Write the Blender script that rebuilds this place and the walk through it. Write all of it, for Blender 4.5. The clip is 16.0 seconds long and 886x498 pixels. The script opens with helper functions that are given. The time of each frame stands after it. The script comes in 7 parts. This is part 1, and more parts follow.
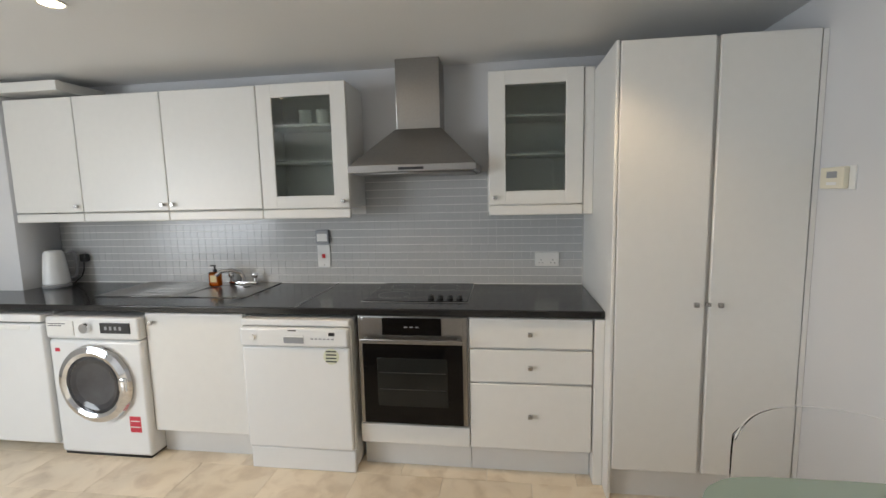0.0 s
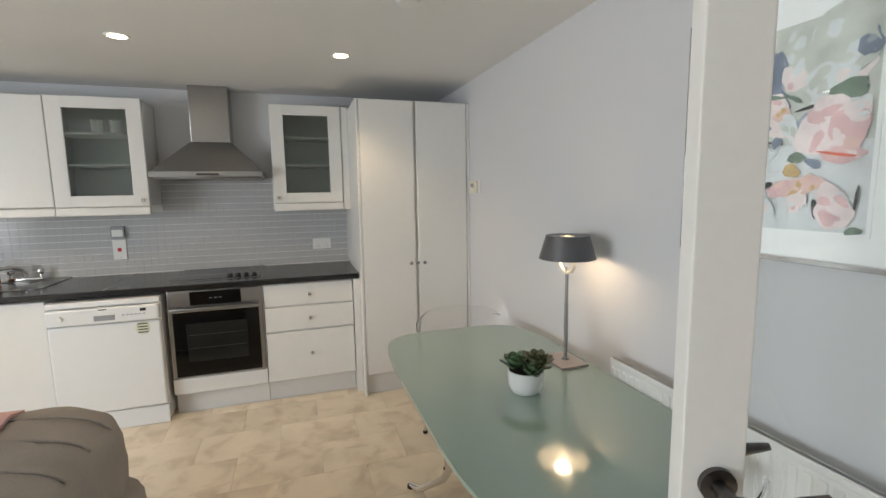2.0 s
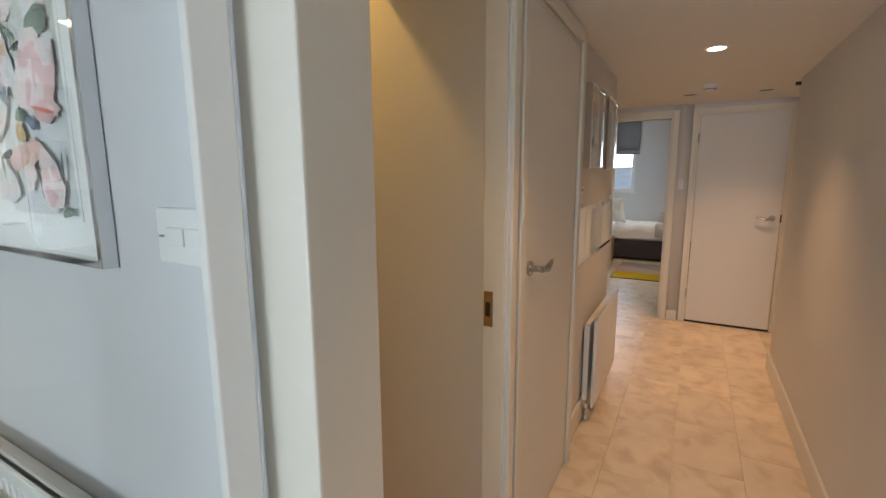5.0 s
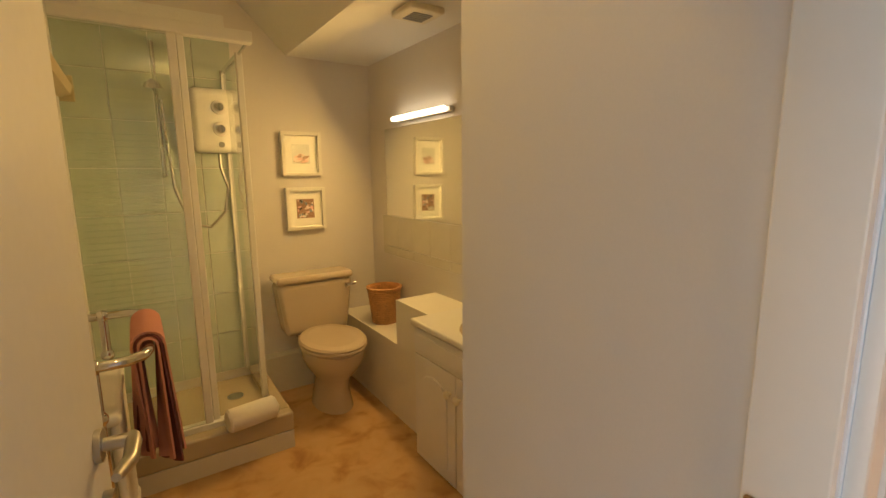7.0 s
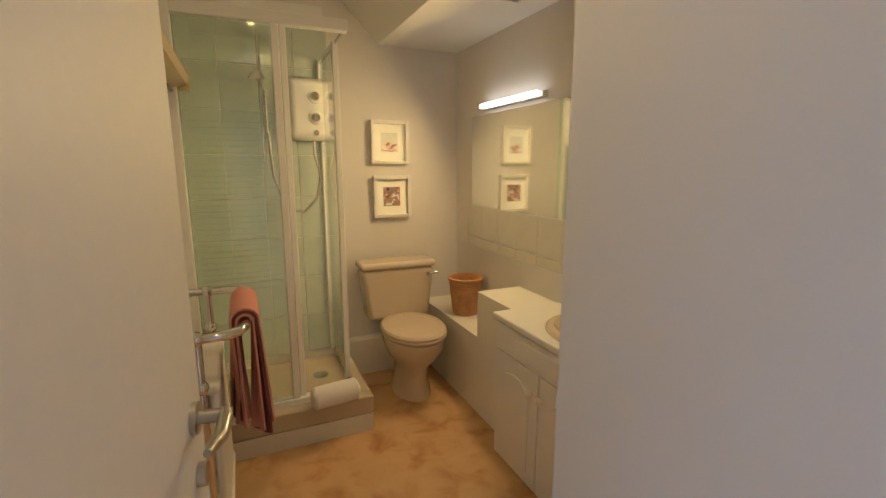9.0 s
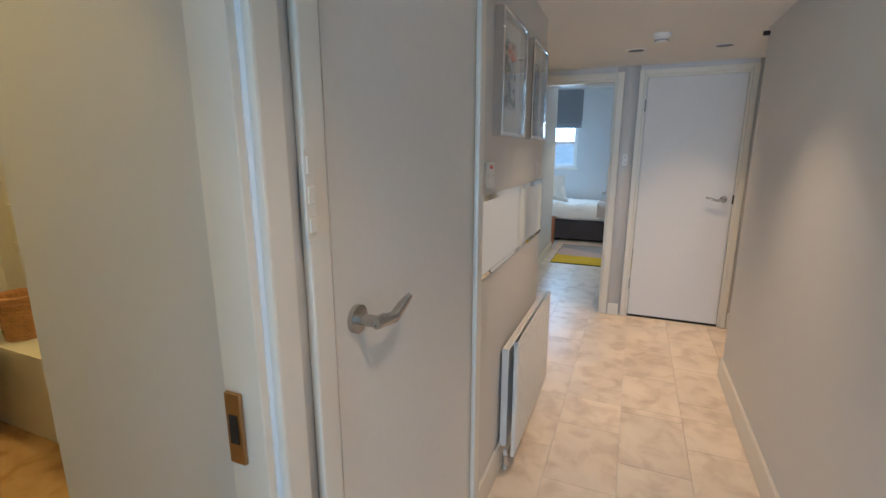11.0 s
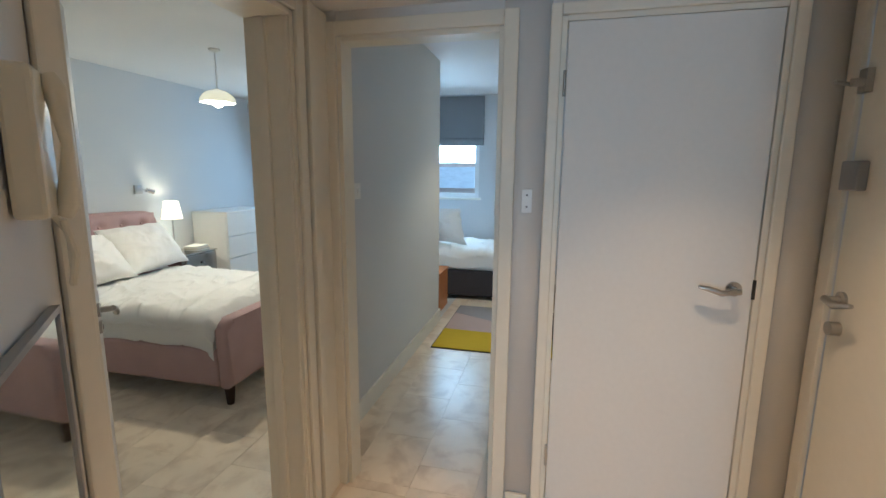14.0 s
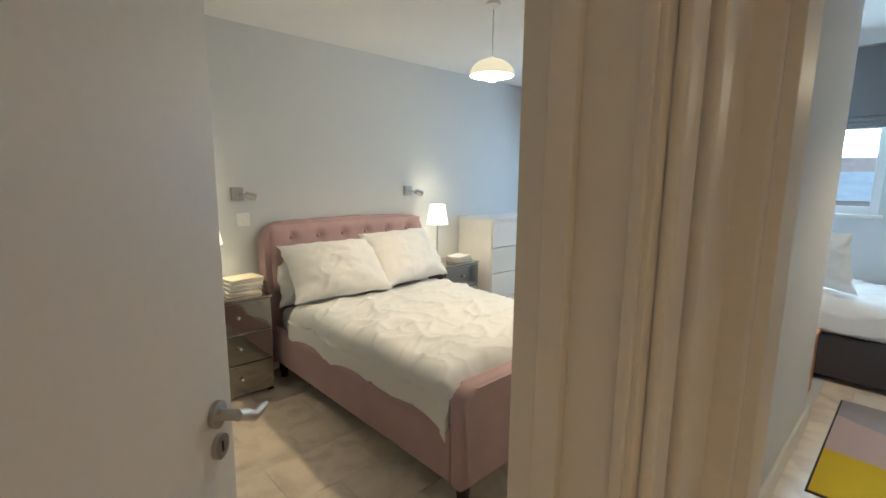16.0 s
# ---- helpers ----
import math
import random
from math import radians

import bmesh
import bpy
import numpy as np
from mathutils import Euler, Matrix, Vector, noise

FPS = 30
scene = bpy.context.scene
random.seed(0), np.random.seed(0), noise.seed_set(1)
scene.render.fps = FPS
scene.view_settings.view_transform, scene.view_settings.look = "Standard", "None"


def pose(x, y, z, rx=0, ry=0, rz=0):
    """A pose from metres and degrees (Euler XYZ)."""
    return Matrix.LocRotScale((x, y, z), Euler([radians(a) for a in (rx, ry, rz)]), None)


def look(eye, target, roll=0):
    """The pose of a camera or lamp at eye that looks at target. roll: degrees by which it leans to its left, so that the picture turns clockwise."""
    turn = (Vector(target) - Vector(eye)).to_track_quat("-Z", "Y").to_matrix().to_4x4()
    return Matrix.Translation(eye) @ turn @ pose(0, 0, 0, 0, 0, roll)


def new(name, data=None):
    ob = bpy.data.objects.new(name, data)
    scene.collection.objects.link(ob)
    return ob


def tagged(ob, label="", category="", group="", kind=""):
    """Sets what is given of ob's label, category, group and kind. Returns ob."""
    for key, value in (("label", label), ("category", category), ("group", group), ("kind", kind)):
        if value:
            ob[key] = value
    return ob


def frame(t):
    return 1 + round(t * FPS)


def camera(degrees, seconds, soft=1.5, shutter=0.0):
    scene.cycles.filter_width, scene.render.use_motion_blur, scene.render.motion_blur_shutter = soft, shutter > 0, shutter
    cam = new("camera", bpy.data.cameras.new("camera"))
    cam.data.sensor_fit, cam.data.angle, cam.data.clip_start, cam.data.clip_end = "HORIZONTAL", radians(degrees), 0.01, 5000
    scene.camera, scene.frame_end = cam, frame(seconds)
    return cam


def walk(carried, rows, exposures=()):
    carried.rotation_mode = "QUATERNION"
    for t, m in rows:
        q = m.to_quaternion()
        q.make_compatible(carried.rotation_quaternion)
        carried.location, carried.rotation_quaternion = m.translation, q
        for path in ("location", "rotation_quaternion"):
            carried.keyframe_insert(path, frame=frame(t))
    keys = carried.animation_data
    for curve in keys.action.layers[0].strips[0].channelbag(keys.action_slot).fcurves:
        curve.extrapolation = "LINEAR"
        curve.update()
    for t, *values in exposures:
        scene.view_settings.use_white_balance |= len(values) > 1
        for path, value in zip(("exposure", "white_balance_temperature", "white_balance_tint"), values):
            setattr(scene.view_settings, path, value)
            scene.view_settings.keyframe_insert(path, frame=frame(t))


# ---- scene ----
cam = camera(88.7, 16.0, 1.5, 0.0)
PATH = [
    (0, (-0.048, -0.059, 1.477), (-0.322, 1.907, 1.236), -1.3),
    (0.5, (0.019, -0.317, 1.475), (0.005, 1.669, 1.239), -1.2),
    (1, (0.024, -0.588, 1.472), (0.193, 1.391, 1.234), -1.1),
    (1.5, (0.024, -0.866, 1.465), (0.372, 1.088, 1.222), -1.0),
    (2, (0.0, -1.124, 1.479), (0.614, 0.762, 1.226), -0.9),
    (2.5, (-0.042, -1.326, 1.46), (0.909, 0.414, 1.196), -0.8),
    (3, (-0.03, -1.444, 1.463), (1.254, 0.063, 1.179), -0.8),
    (3.5, (0.136, -1.474, 1.46), (1.677, -0.235, 1.157), -0.6),
    (4, (0.359, -1.471, 1.455), (2.059, -0.465, 1.141), -0.4),
    (4.2, (0.457, -1.472, 1.448), (2.196, -0.537, 1.129), -0.3),
    (6.3, (1.412, -1.141, 1.428), (2.914, 0.136, 1.095), -0.1),
    (6.5, (1.487, -1.108, 1.425), (2.883, 0.285, 1.091), -0.4),
    (7, (1.617, -1.022, 1.398), (2.723, 0.613, 1.071), -0.6),
    (7.5, (1.701, -0.877, 1.384), (2.551, 0.904, 1.06), -0.5),
    (8, (1.759, -0.777, 1.358), (2.427, 1.08, 1.035), -0.3),
    (8.2, (1.757, -0.785, 1.362), (2.384, 1.084, 1.026), -0.1),
    (10.3, (1.385, -1.30, 1.396), (2.925, -0.094, 0.993), -0.1),
    (10.5, (1.426, -1.321, 1.396), (3.082, -0.278, 0.985), -0.1),
    (11, (1.668, -1.36, 1.413), (3.471, -0.606, 0.99), 0.0),
    (11.5, (1.993, -1.39, 1.417), (3.858, -0.808, 0.988), 0.1),
    (12, (2.387, -1.396, 1.447), (4.28, -0.912, 1.018), 0.2),
    (12.5, (2.789, -1.424, 1.448), (4.699, -0.992, 1.038), 0.2),
    (13, (3.207, -1.459, 1.458), (5.127, -1.051, 1.074), 0.2),
    (13.5, (3.623, -1.435, 1.452), (5.55, -1.032, 1.101), 0.4),
    (14, (3.993, -1.374, 1.443), (5.91, -0.91, 1.112), 0.5),
    (14.5, (4.288, -1.261, 1.463), (6.153, -0.62, 1.13), 0.6),
    (15, (4.582, -1.134, 1.471), (6.314, -0.194, 1.132), 0.4),
    (15.5, (4.85, -0.935, 1.428), (6.386, 0.305, 1.104), 0.5),
    (16, (5.006, -0.649, 1.386), (6.362, 0.787, 1.071), 0.6),
]
EXPOSURES = [
    (0.0, -0.05, 6600, 10), (3.0, 0.0, 6650, 10), (4.0, -0.2, 6600, 10), (6.5, 0.5, 5400, 2), (7.0, 0.5, 5500, 8), (7.5, 0.55, 4800, 10), (8.0, 0.65, 4150, 15),
    (10.5, 0.45, 4800, 0), (11.0, 0.45, 4500, -4), (11.5, 0.75, 4400, -6), (12.0, 0.9, 4350, -6), (12.5, 0.85, 4400, -6), (13.5, 0.6, 4500, -5),
    (14.5, 0.4, 4600, -8), (15.0, 0.42, 4750, -7), (16.0, 0.55, 5000, -4),
]
walk(cam, [(t, look(eye, target, roll)) for t, eye, target, roll in PATH], EXPOSURES)

# ---- world and lights ----
world = bpy.data.worlds.new("sky")
scene.world = world
world.use_nodes = True
wn = world.node_tree
sky = wn.nodes.new("ShaderNodeTexSky")
sky.sky_type = "NISHITA"
sky.sun_disc = False
sky.sun_elevation, sky.sun_rotation = radians(40), radians(202)
wn.links.new(sky.outputs[0], wn.nodes["Background"].inputs[0])
wn.nodes["Background"].inputs[1].default_value = 0.12

sun = new("sun", bpy.data.lights.new("sun", "SUN"))
sun.data.energy, sun.data.angle, sun.data.color = 1.5, radians(12), (1.0, 0.97, 0.92)
sun.matrix_world = look((-8, -20, 18), (0, 0, 0))


def area_lamp(name, eye, target, w, h, watts, color):
    lamp = new(name, bpy.data.lights.new(name, "AREA"))
    lamp.data.shape, lamp.data.size, lamp.data.size_y = "RECTANGLE", w, h
    lamp.data.energy, lamp.data.color = watts, color
    lamp.matrix_world = look(eye, target)
    return lamp


def point_lamp(name, at, watts, color, size=0.03):
    lamp = new(name, bpy.data.lights.new(name, "POINT"))
    lamp.data.energy, lamp.data.color, lamp.data.shadow_soft_size = watts, color, size
    lamp.location = at
    return lamp


def spot_lamp(name, at, target, watts, color, cone=100, blend=0.6, size=0.03):
    lamp = new(name, bpy.data.lights.new(name, "SPOT"))
    lamp.data.energy, lamp.data.color, lamp.data.shadow_soft_size = watts, color, size
    lamp.data.spot_size, lamp.data.spot_blend = radians(cone), blend
    lamp.matrix_world = look(at, target)
    return lamp


DAY = (0.86, 0.93, 1.0)
WARM = (1.0, 0.53, 0.25)
BATH = (1.0, 0.535, 0.12)
# daylight in the living room window behind the walk, and in the two bedroom windows
area_lamp("window_light_living", (-4.50, -1.2, 1.35), (1.2, -0.9, 0.4), 2.6, 1.4, 115, DAY)
area_lamp("window_light_bedroom", (9.3, 1.4, 1.5), (6.3, 1.3, 0.4), 1.2, 1.2, 8.5, DAY)
area_lamp("window_light_small_bedroom", (10.095, 0.05, 1.69), (7, -0.1, 1.2), 0.76, 0.22, 13, DAY)

# ---- mesh helpers ----
def box(bm, x0, y0, z0, x1, y1, z1, bev=0.0, seg=2):
    r = bmesh.ops.create_cube(bm, size=1.0)
    bmesh.ops.scale(bm, verts=r["verts"], vec=(abs(x1 - x0), abs(y1 - y0), abs(z1 - z0)))
    bmesh.ops.translate(bm, verts=r["verts"], vec=((x0 + x1) / 2, (y0 + y1) / 2, (z0 + z1) / 2))
    if bev > 0:
        es = list({e for v in r["verts"] for e in v.link_edges})
        bmesh.ops.bevel(bm, geom=es, offset=bev, segments=seg, affect="EDGES", profile=0.5)
    return bm


def cbox(cx, cy, cz, sx, sy, sz, bev=0.0, seg=2):
    return box(bmesh.new(), cx - sx / 2, cy - sy / 2, cz - sz / 2, cx + sx / 2, cy + sy / 2, cz + sz / 2, bev, seg)


def bx(x0, y0, z0, x1, y1, z1, bev=0.0, seg=2):
    return box(bmesh.new(), x0, y0, z0, x1, y1, z1, bev, seg)


def cyl(bm, p, q, r, r2=None, n=20):
    p, q = Vector(p), Vector(q)
    d = q - p
    c = bmesh.ops.create_cone(bm, cap_ends=True, segments=n, radius1=r, radius2=r if r2 is None else r2, depth=d.length)
    m = Matrix.Translation((p + q) / 2) @ d.to_track_quat("Z", "Y").to_matrix().to_4x4()
    bmesh.ops.transform(bm, matrix=m, verts=c["verts"])
    return bm


def tube(bm, pts, r, n=10, flat=1.0):
    """A round bar along a line of points; r may be a list."""
    pts = [Vector(p) for p in pts]
    rings, up = [], Vector((0, 0, 1))
    for i, p in enumerate(pts):
        d = (pts[min(i + 1, len(pts) - 1)] - pts[max(i - 1, 0)]).normalized()
        if i == 0:
            side = d.cross(up if abs(d.z) < 0.9 else Vector((1, 0, 0))).normalized()
        else:
            side = (side - d * side.dot(d)).normalized()
        u = side.cross(d)
        rr = r[i] if isinstance(r, (list, tuple)) else r
        rings.append([bm.verts.new(p + rr * (math.cos(a) * side + flat * math.sin(a) * u)) for a in (2 * math.pi * k / n for k in range(n))])
    for a, b in zip(rings, rings[1:]):
        for k in range(n):
            bm.faces.new((a[k], a[(k + 1) % n], b[(k + 1) % n], b[k]))
    bm.faces.new(rings[0][::-1])
    bm.faces.new(rings[-1])
    bmesh.ops.recalc_face_normals(bm, faces=bm.faces[:])
    return bm


def lathe(bm, prof, at=(0, 0, 0), n=32, close=False):
    rings = [[bm.verts.new((at[0] + r * math.cos(2 * math.pi * k / n), at[1] + r * math.sin(2 * math.pi * k / n), at[2] + z)) for k in range(n)] for r, z in prof]
    pairs = list(zip(rings, rings[1:])) + ([(rings[-1], rings[0])] if close else [])
    for a, b in pairs:
        for k in range(n):
            bm.faces.new((a[k], a[(k + 1) % n], b[(k + 1) % n], b[k]))
    if not close:
        if prof[0][0] > 1e-5:
            bm.faces.new(rings[0][::-1])
        if prof[-1][0] > 1e-5:
            bm.faces.new(rings[-1])
    bmesh.ops.remove_doubles(bm, verts=bm.verts[:], dist=1e-5)
    bmesh.ops.recalc_face_normals(bm, faces=bm.faces[:])
    return bm


def prism(bm, poly, z0, z1, bev=0.0, seg=2):
    a = [bm.verts.new((x, y, z0)) for x, y in poly]
    b = [bm.verts.new((x, y, z1)) for x, y in poly]
    n = len(poly)
    fs = [bm.faces.new(a[::-1]), bm.faces.new(b)]
    for k in range(n):
        fs.append(bm.faces.new((a[k], a[(k + 1) % n], b[(k + 1) % n], b[k])))
    if bev > 0:
        es = list(set(fs[0].edges) | set(fs[1].edges))
        bmesh.ops.bevel(bm, geom=es, offset=bev, segments=seg, affect="EDGES", profile=0.5)
    return bm


def superellipse(cx, cy, a, b, p=4.0, n=48):
    out = []
    for k in range(n):
        t = 2 * math.pi * k / n
        c, s = math.cos(t), math.sin(t)
        out.append((cx + a * math.copysign(abs(c) ** (2 / p), c), cy + b * math.copysign(abs(s) ** (2 / p), s)))
    return out


def turned(bm, m):
    bmesh.ops.transform(bm, matrix=m, verts=bm.verts[:])
    return bm


def mesh_of(name, bm, material, smooth=True):
    me = bpy.data.meshes.new(name)
    bm.normal_update()
    flat = []
    if smooth and len(bm.faces) < 4000:
        # broad flat faces between narrow rounded edges keep their own normal
        area = {f: f.calc_area() for f in bm.faces}
        bm.faces.index_update()
        for f in bm.faces:
            near = [area[g] for e in f.edges for g in e.link_faces if g is not f]
            if near and area[f] > 4 * max(near):
                flat.append(f.index)
    bm.to_mesh(me)
    bm.free()
    me.materials.append(material)
    if smooth:
        me.shade_smooth()
        me.set_sharp_from_angle(angle=radians(38))
        for k in flat:
            me.polygons[k].use_smooth = False
    return me


def part(name, bm, material, parent, label="", smooth=True):
    ob = new(name, mesh_of(name, bm, material, smooth))
    ob.parent = parent
    return tagged(ob, label)


def thing(name, at, label, category, group="", rz=0.0):
    ob = new(name)
    ob.empty_display_size = 0.1
    ob.matrix_world = pose(*at, 0, 0, rz)
    return tagged(ob, label, category, group)


def solid(name, bm, material, label, category, group="", at=(0, 0, 0), rz=0.0):
    ob = new(name, mesh_of(name, bm, material))
    ob.matrix_world = pose(*at, 0, 0, rz)
    return tagged(ob, label, category, group)


def structure(name, bm, material, label=""):
    ob = new(name, mesh_of(name, bm, material))
    return tagged(ob, label, "", "", "structure")


# ---- materials ----
def nodes_of(name):
    m = bpy.data.materials.new(name)
    m.use_nodes = True
    nt = m.node_tree
    return m, nt, nt.nodes["Principled BSDF"]


def mat(name, color, rough=0.5, metal=0.0, grain=60.0, amount=0.06, blotch=1.3, bump=0.05, spec=0.5, coat=0.0, dist=0.002, per_object=0.0):
    m, nt, b = nodes_of(name)
    L, N = nt.links, nt.nodes
    tc = N.new("ShaderNodeTexCoord")
    n1, n2 = N.new("ShaderNodeTexNoise"), N.new("ShaderNodeTexNoise")
    n1.inputs["Scale"].default_value, n2.inputs["Scale"].default_value = grain, blotch
    n1.inputs["Detail"].default_value, n2.inputs["Detail"].default_value = 5, 4
    for n in (n1, n2):
        L.new(tc.outputs["Object"], n.inputs["Vector"])
    add = N.new("ShaderNodeMath")
    add.operation = "ADD"
    L.new(n1.outputs["Fac"], add.inputs[0])
    L.new(n2.outputs["Fac"], add.inputs[1])
    last = add
    if per_object:
        info, mul, more = N.new("ShaderNodeObjectInfo"), N.new("ShaderNodeMath"), N.new("ShaderNodeMath")
        mul.operation, more.operation = "MULTIPLY_ADD", "ADD"
        mul.inputs[1].default_value, mul.inputs[2].default_value = per_object, -per_object / 2
        L.new(info.outputs["Random"], mul.inputs[0])
        L.new(add.outputs[0], more.inputs[0])
        L.new(mul.outputs[0], more.inputs[1])
        last = more
    ramp = N.new("ShaderNodeMapRange")
    ramp.inputs["From Min"].default_value, ramp.inputs["From Max"].default_value = 0.6, 1.4
    ramp.inputs["To Min"].default_value, ramp.inputs["To Max"].default_value = 1 - amount, 1 + amount
    L.new(last.outputs[0], ramp.inputs["Value"])
    mix = N.new("ShaderNodeVectorMath")
    mix.operation = "SCALE"
    mix.inputs[0].default_value = color
    L.new(ramp.outputs[0], mix.inputs["Scale"])
    L.new(mix.outputs[0], b.inputs["Base Color"])
    rr = N.new("ShaderNodeMapRange")
    rr.inputs["To Min"].default_value, rr.inputs["To Max"].default_value = max(rough - 0.06, 0.02), min(rough + 0.06, 1)
    L.new(n2.outputs["Fac"], rr.inputs["Value"])
    L.new(rr.outputs[0], b.inputs["Roughness"])
    b.inputs["Metallic"].default_value = metal
    b.inputs["Specular IOR Level"].default_value = spec
    b.inputs["Coat Weight"].default_value = coat
    b.inputs["Coat Roughness"].default_value = 0.08
    if bump:
        bn = N.new("ShaderNodeBump")
        bn.inputs["Strength"].default_value, bn.inputs["Distance"].default_value = bump, dist
        L.new(n1.outputs["Fac"], bn.inputs["Height"])
        L.new(bn.outputs[0], b.inputs["Normal"])
    return m


def glass(name, color=(1, 1, 1), rough=0.0, ior=1.45):
    m, nt, b = nodes_of(name)
    b.inputs["Base Color"].default_value = (*color, 1)
    b.inputs["Roughness"].default_value, b.inputs["IOR"].default_value = rough, ior
    b.inputs["Transmission Weight"].default_value = 1.0
    return m


def glow(name, color, strength):
    m, nt, b = nodes_of(name)
    b.inputs["Base Color"].default_value = (0.8, 0.8, 0.8, 1)
    b.inputs["Emission Color"].default_value = (*color, 1)
    b.inputs["Emission Strength"].default_value = strength
    return m


M_WALL = mat("wall_paint", (0.66, 0.665, 0.68), 0.6, grain=220, amount=0.02, bump=0.02)
M_HALLWALL = mat("hall_wall_paint", (0.70, 0.695, 0.68), 0.6, grain=220, amount=0.02, bump=0.02)
M_BATHWALL = mat("bath_wall_paint", (0.72, 0.69, 0.66), 0.55, grain=220, amount=0.02, bump=0.02)
M_BLUEWALL = mat("pale_blue_paint", (0.63, 0.645, 0.665), 0.65, grain=220, amount=0.02, bump=0.02)
M_CEIL = mat("ceiling_paint", (0.80, 0.80, 0.79), 0.8, grain=120, amount=0.02, bump=0.06)
M_GLOSS = mat("gloss_paint", (0.77, 0.75, 0.68), 0.32, grain=30, amount=0.02, bump=0.04)
M_CREAMG = mat("cream_gloss_paint", (0.80, 0.77, 0.67), 0.40, grain=30, amount=0.03, bump=0.05)
M_DOOR = mat("door_paint", (0.77, 0.76, 0.73), 0.48, grain=45, amount=0.025, bump=0.06)
M_UNIT = mat("cabinet_white", (0.78, 0.775, 0.75), 0.35, grain=25, amount=0.02, bump=0.02)
M_CARC = mat("carcass_white", (0.72, 0.715, 0.70), 0.5, grain=25, amount=0.02, bump=0.02)
M_APPL = mat("appliance_white", (0.80, 0.81, 0.81), 0.25, grain=20, amount=0.015, bump=0.0)
M_BLACK = mat("black_worktop", (0.012, 0.012, 0.013), 0.16, grain=200, amount=0.25, bump=0.01)
M_DARK = mat("black_glass", (0.005, 0.0045, 0.0045), 0.05, grain=10, amount=0.1, bump=0.0, spec=0.22)
M_STEEL = mat("brushed_steel", (0.36, 0.35, 0.34), 0.3, 1.0, grain=90, amount=0.08, bump=0.03)
M_CHROME = mat("chrome", (0.72, 0.72, 0.73), 0.08, 1.0, grain=20, amount=0.03, bump=0.0)
M_NICKEL = mat("satin_nickel", (0.50, 0.49, 0.47), 0.28, 1.0, grain=60, amount=0.05, bump=0.01)
M_MIRROR = mat("mirror_silver", (0.86, 0.89, 0.87), 0.02, 1.0, grain=4, amount=0.01, bump=0.0)
M_GLASS = glass("clear_glass", (0.93, 0.975, 0.965))
M_ACRYL = glass("clear_acrylic", (0.985, 0.985, 0.985), 0.03, 1.18)
M_DOORGLASS = glass("door_glass", (0.955, 0.985, 0.98))

# ---- structure ----
KC, LC, HC, BC1, BC2 = 2.26, 2.46, 2.07, 2.33, 2.44   # ceiling heights
floor_base = structure("floor", bx(-4.75, -4.2, -0.12, 10.2, 3.0, -0.006), M_CARC, "pale stone-look vinyl tile floor")


def wall(name, boxes, material, label):
    bm = bmesh.new()
    for b in boxes:
        box(bm, *b)
    return structure(name, bm, material, label)


H = 2.6
wall("wall_north", [(-4.75, 2.81, 0, 1.35, 2.95, H)], M_WALL, "pale grey painted kitchen wall")
wall("wall_west", [(-4.75, -4.1, 0, -4.6, -2.55, H), (-4.75, 0.15, 0, -4.6, 2.81, H), (-4.75, -2.55, 0, -4.6, 0.15, 0.6), (-4.75, -2.55, 2.1, -4.6, 0.15, H), (-4.6, 2.50, 0, -3.235, 2.81, H)], M_WALL, "pale grey painted living room wall")
wall("wall_south", [(-4.6, -4.1, 0, 1.35, -3.95, H)], M_WALL, "pale grey living room wall")
wall("wall_living_east", [(1.25, -0.90, 0, 1.35, 2.81, H), (1.25, -1.90, 2.06, 1.35, -0.90, H), (1.25, -3.95, 0, 1.35, -1.90, H)], M_WALL, "pale grey painted wall beside the table")
# hall
wall("wall_hall_left", [(1.35, -0.92, 2.02, 2.10, -0.82, H), (2.10, -0.92, 0, 2.22, -0.37, H), (2.22, -0.92, 2.02, 3.0, -0.82, H), (3.0, -0.888, 0, 4.20, -0.78, H)], M_HALLWALL, "warm white painted hall wall")
bm = prism(bmesh.new(), [(4.20, -0.888), (4.65, -0.45), (4.65, -0.26), (4.20, -0.78)], 0, H)
structure("wall_hall_splay", bm, M_HALLWALL, "angled hall wall beside the bedroom door")
wall("wall_bedroom_front", [(4.65, -0.45, 2.02, 5.53, -0.26, H), (5.53, -0.45, 0, 5.76, -0.26, H)], M_HALLWALL, "wall over the bedroom door")
wall("wall_hall_right", [(1.35, -2.09, 0, 4.80, -1.97, H)], M_HALLWALL, "warm white painted hall wall")
wall("wall_entrance", [(4.68, -2.27, 0, 4.80, -2.09, H), (4.68, -2.39, 0, 4.82, -2.27, H), (4.82, -2.39, 2.02, 5.70, -2.27, H), (5.70, -2.39, 0, 5.86, -2.27, H)], M_HALLWALL, "warm white walls of the entrance recess")
wall("wall_hall_end", [(5.76, -0.50, 0, 5.86, -0.20, H), (5.76, -1.17, 2.0, 5.86, -0.50, H), (5.76, -1.34, 0, 5.86, -1.17, H), (5.76, -2.13, 2.01, 5.86, -1.34, H), (5.76, -2.27, 0, 5.86, -2.13, H)], M_HALLWALL, "hall end wall with two doorways")
# bathroom
wall("wall_bath_back", [(1.35, 1.97, 0, 3.15, 2.07, H)], M_BATHWALL, "pale bathroom wall")
wall("wall_bath_right", [(3.03, -0.47, 0, 3.13, 1.97, H)], M_BATHWALL, "pale bathroom wall with a mirror")
wall("wall_bath_cupboard", [(2.22, -0.47, 0, 3.03, -0.37, H)], M_BATHWALL, "bathroom wall behind the store cupboard")
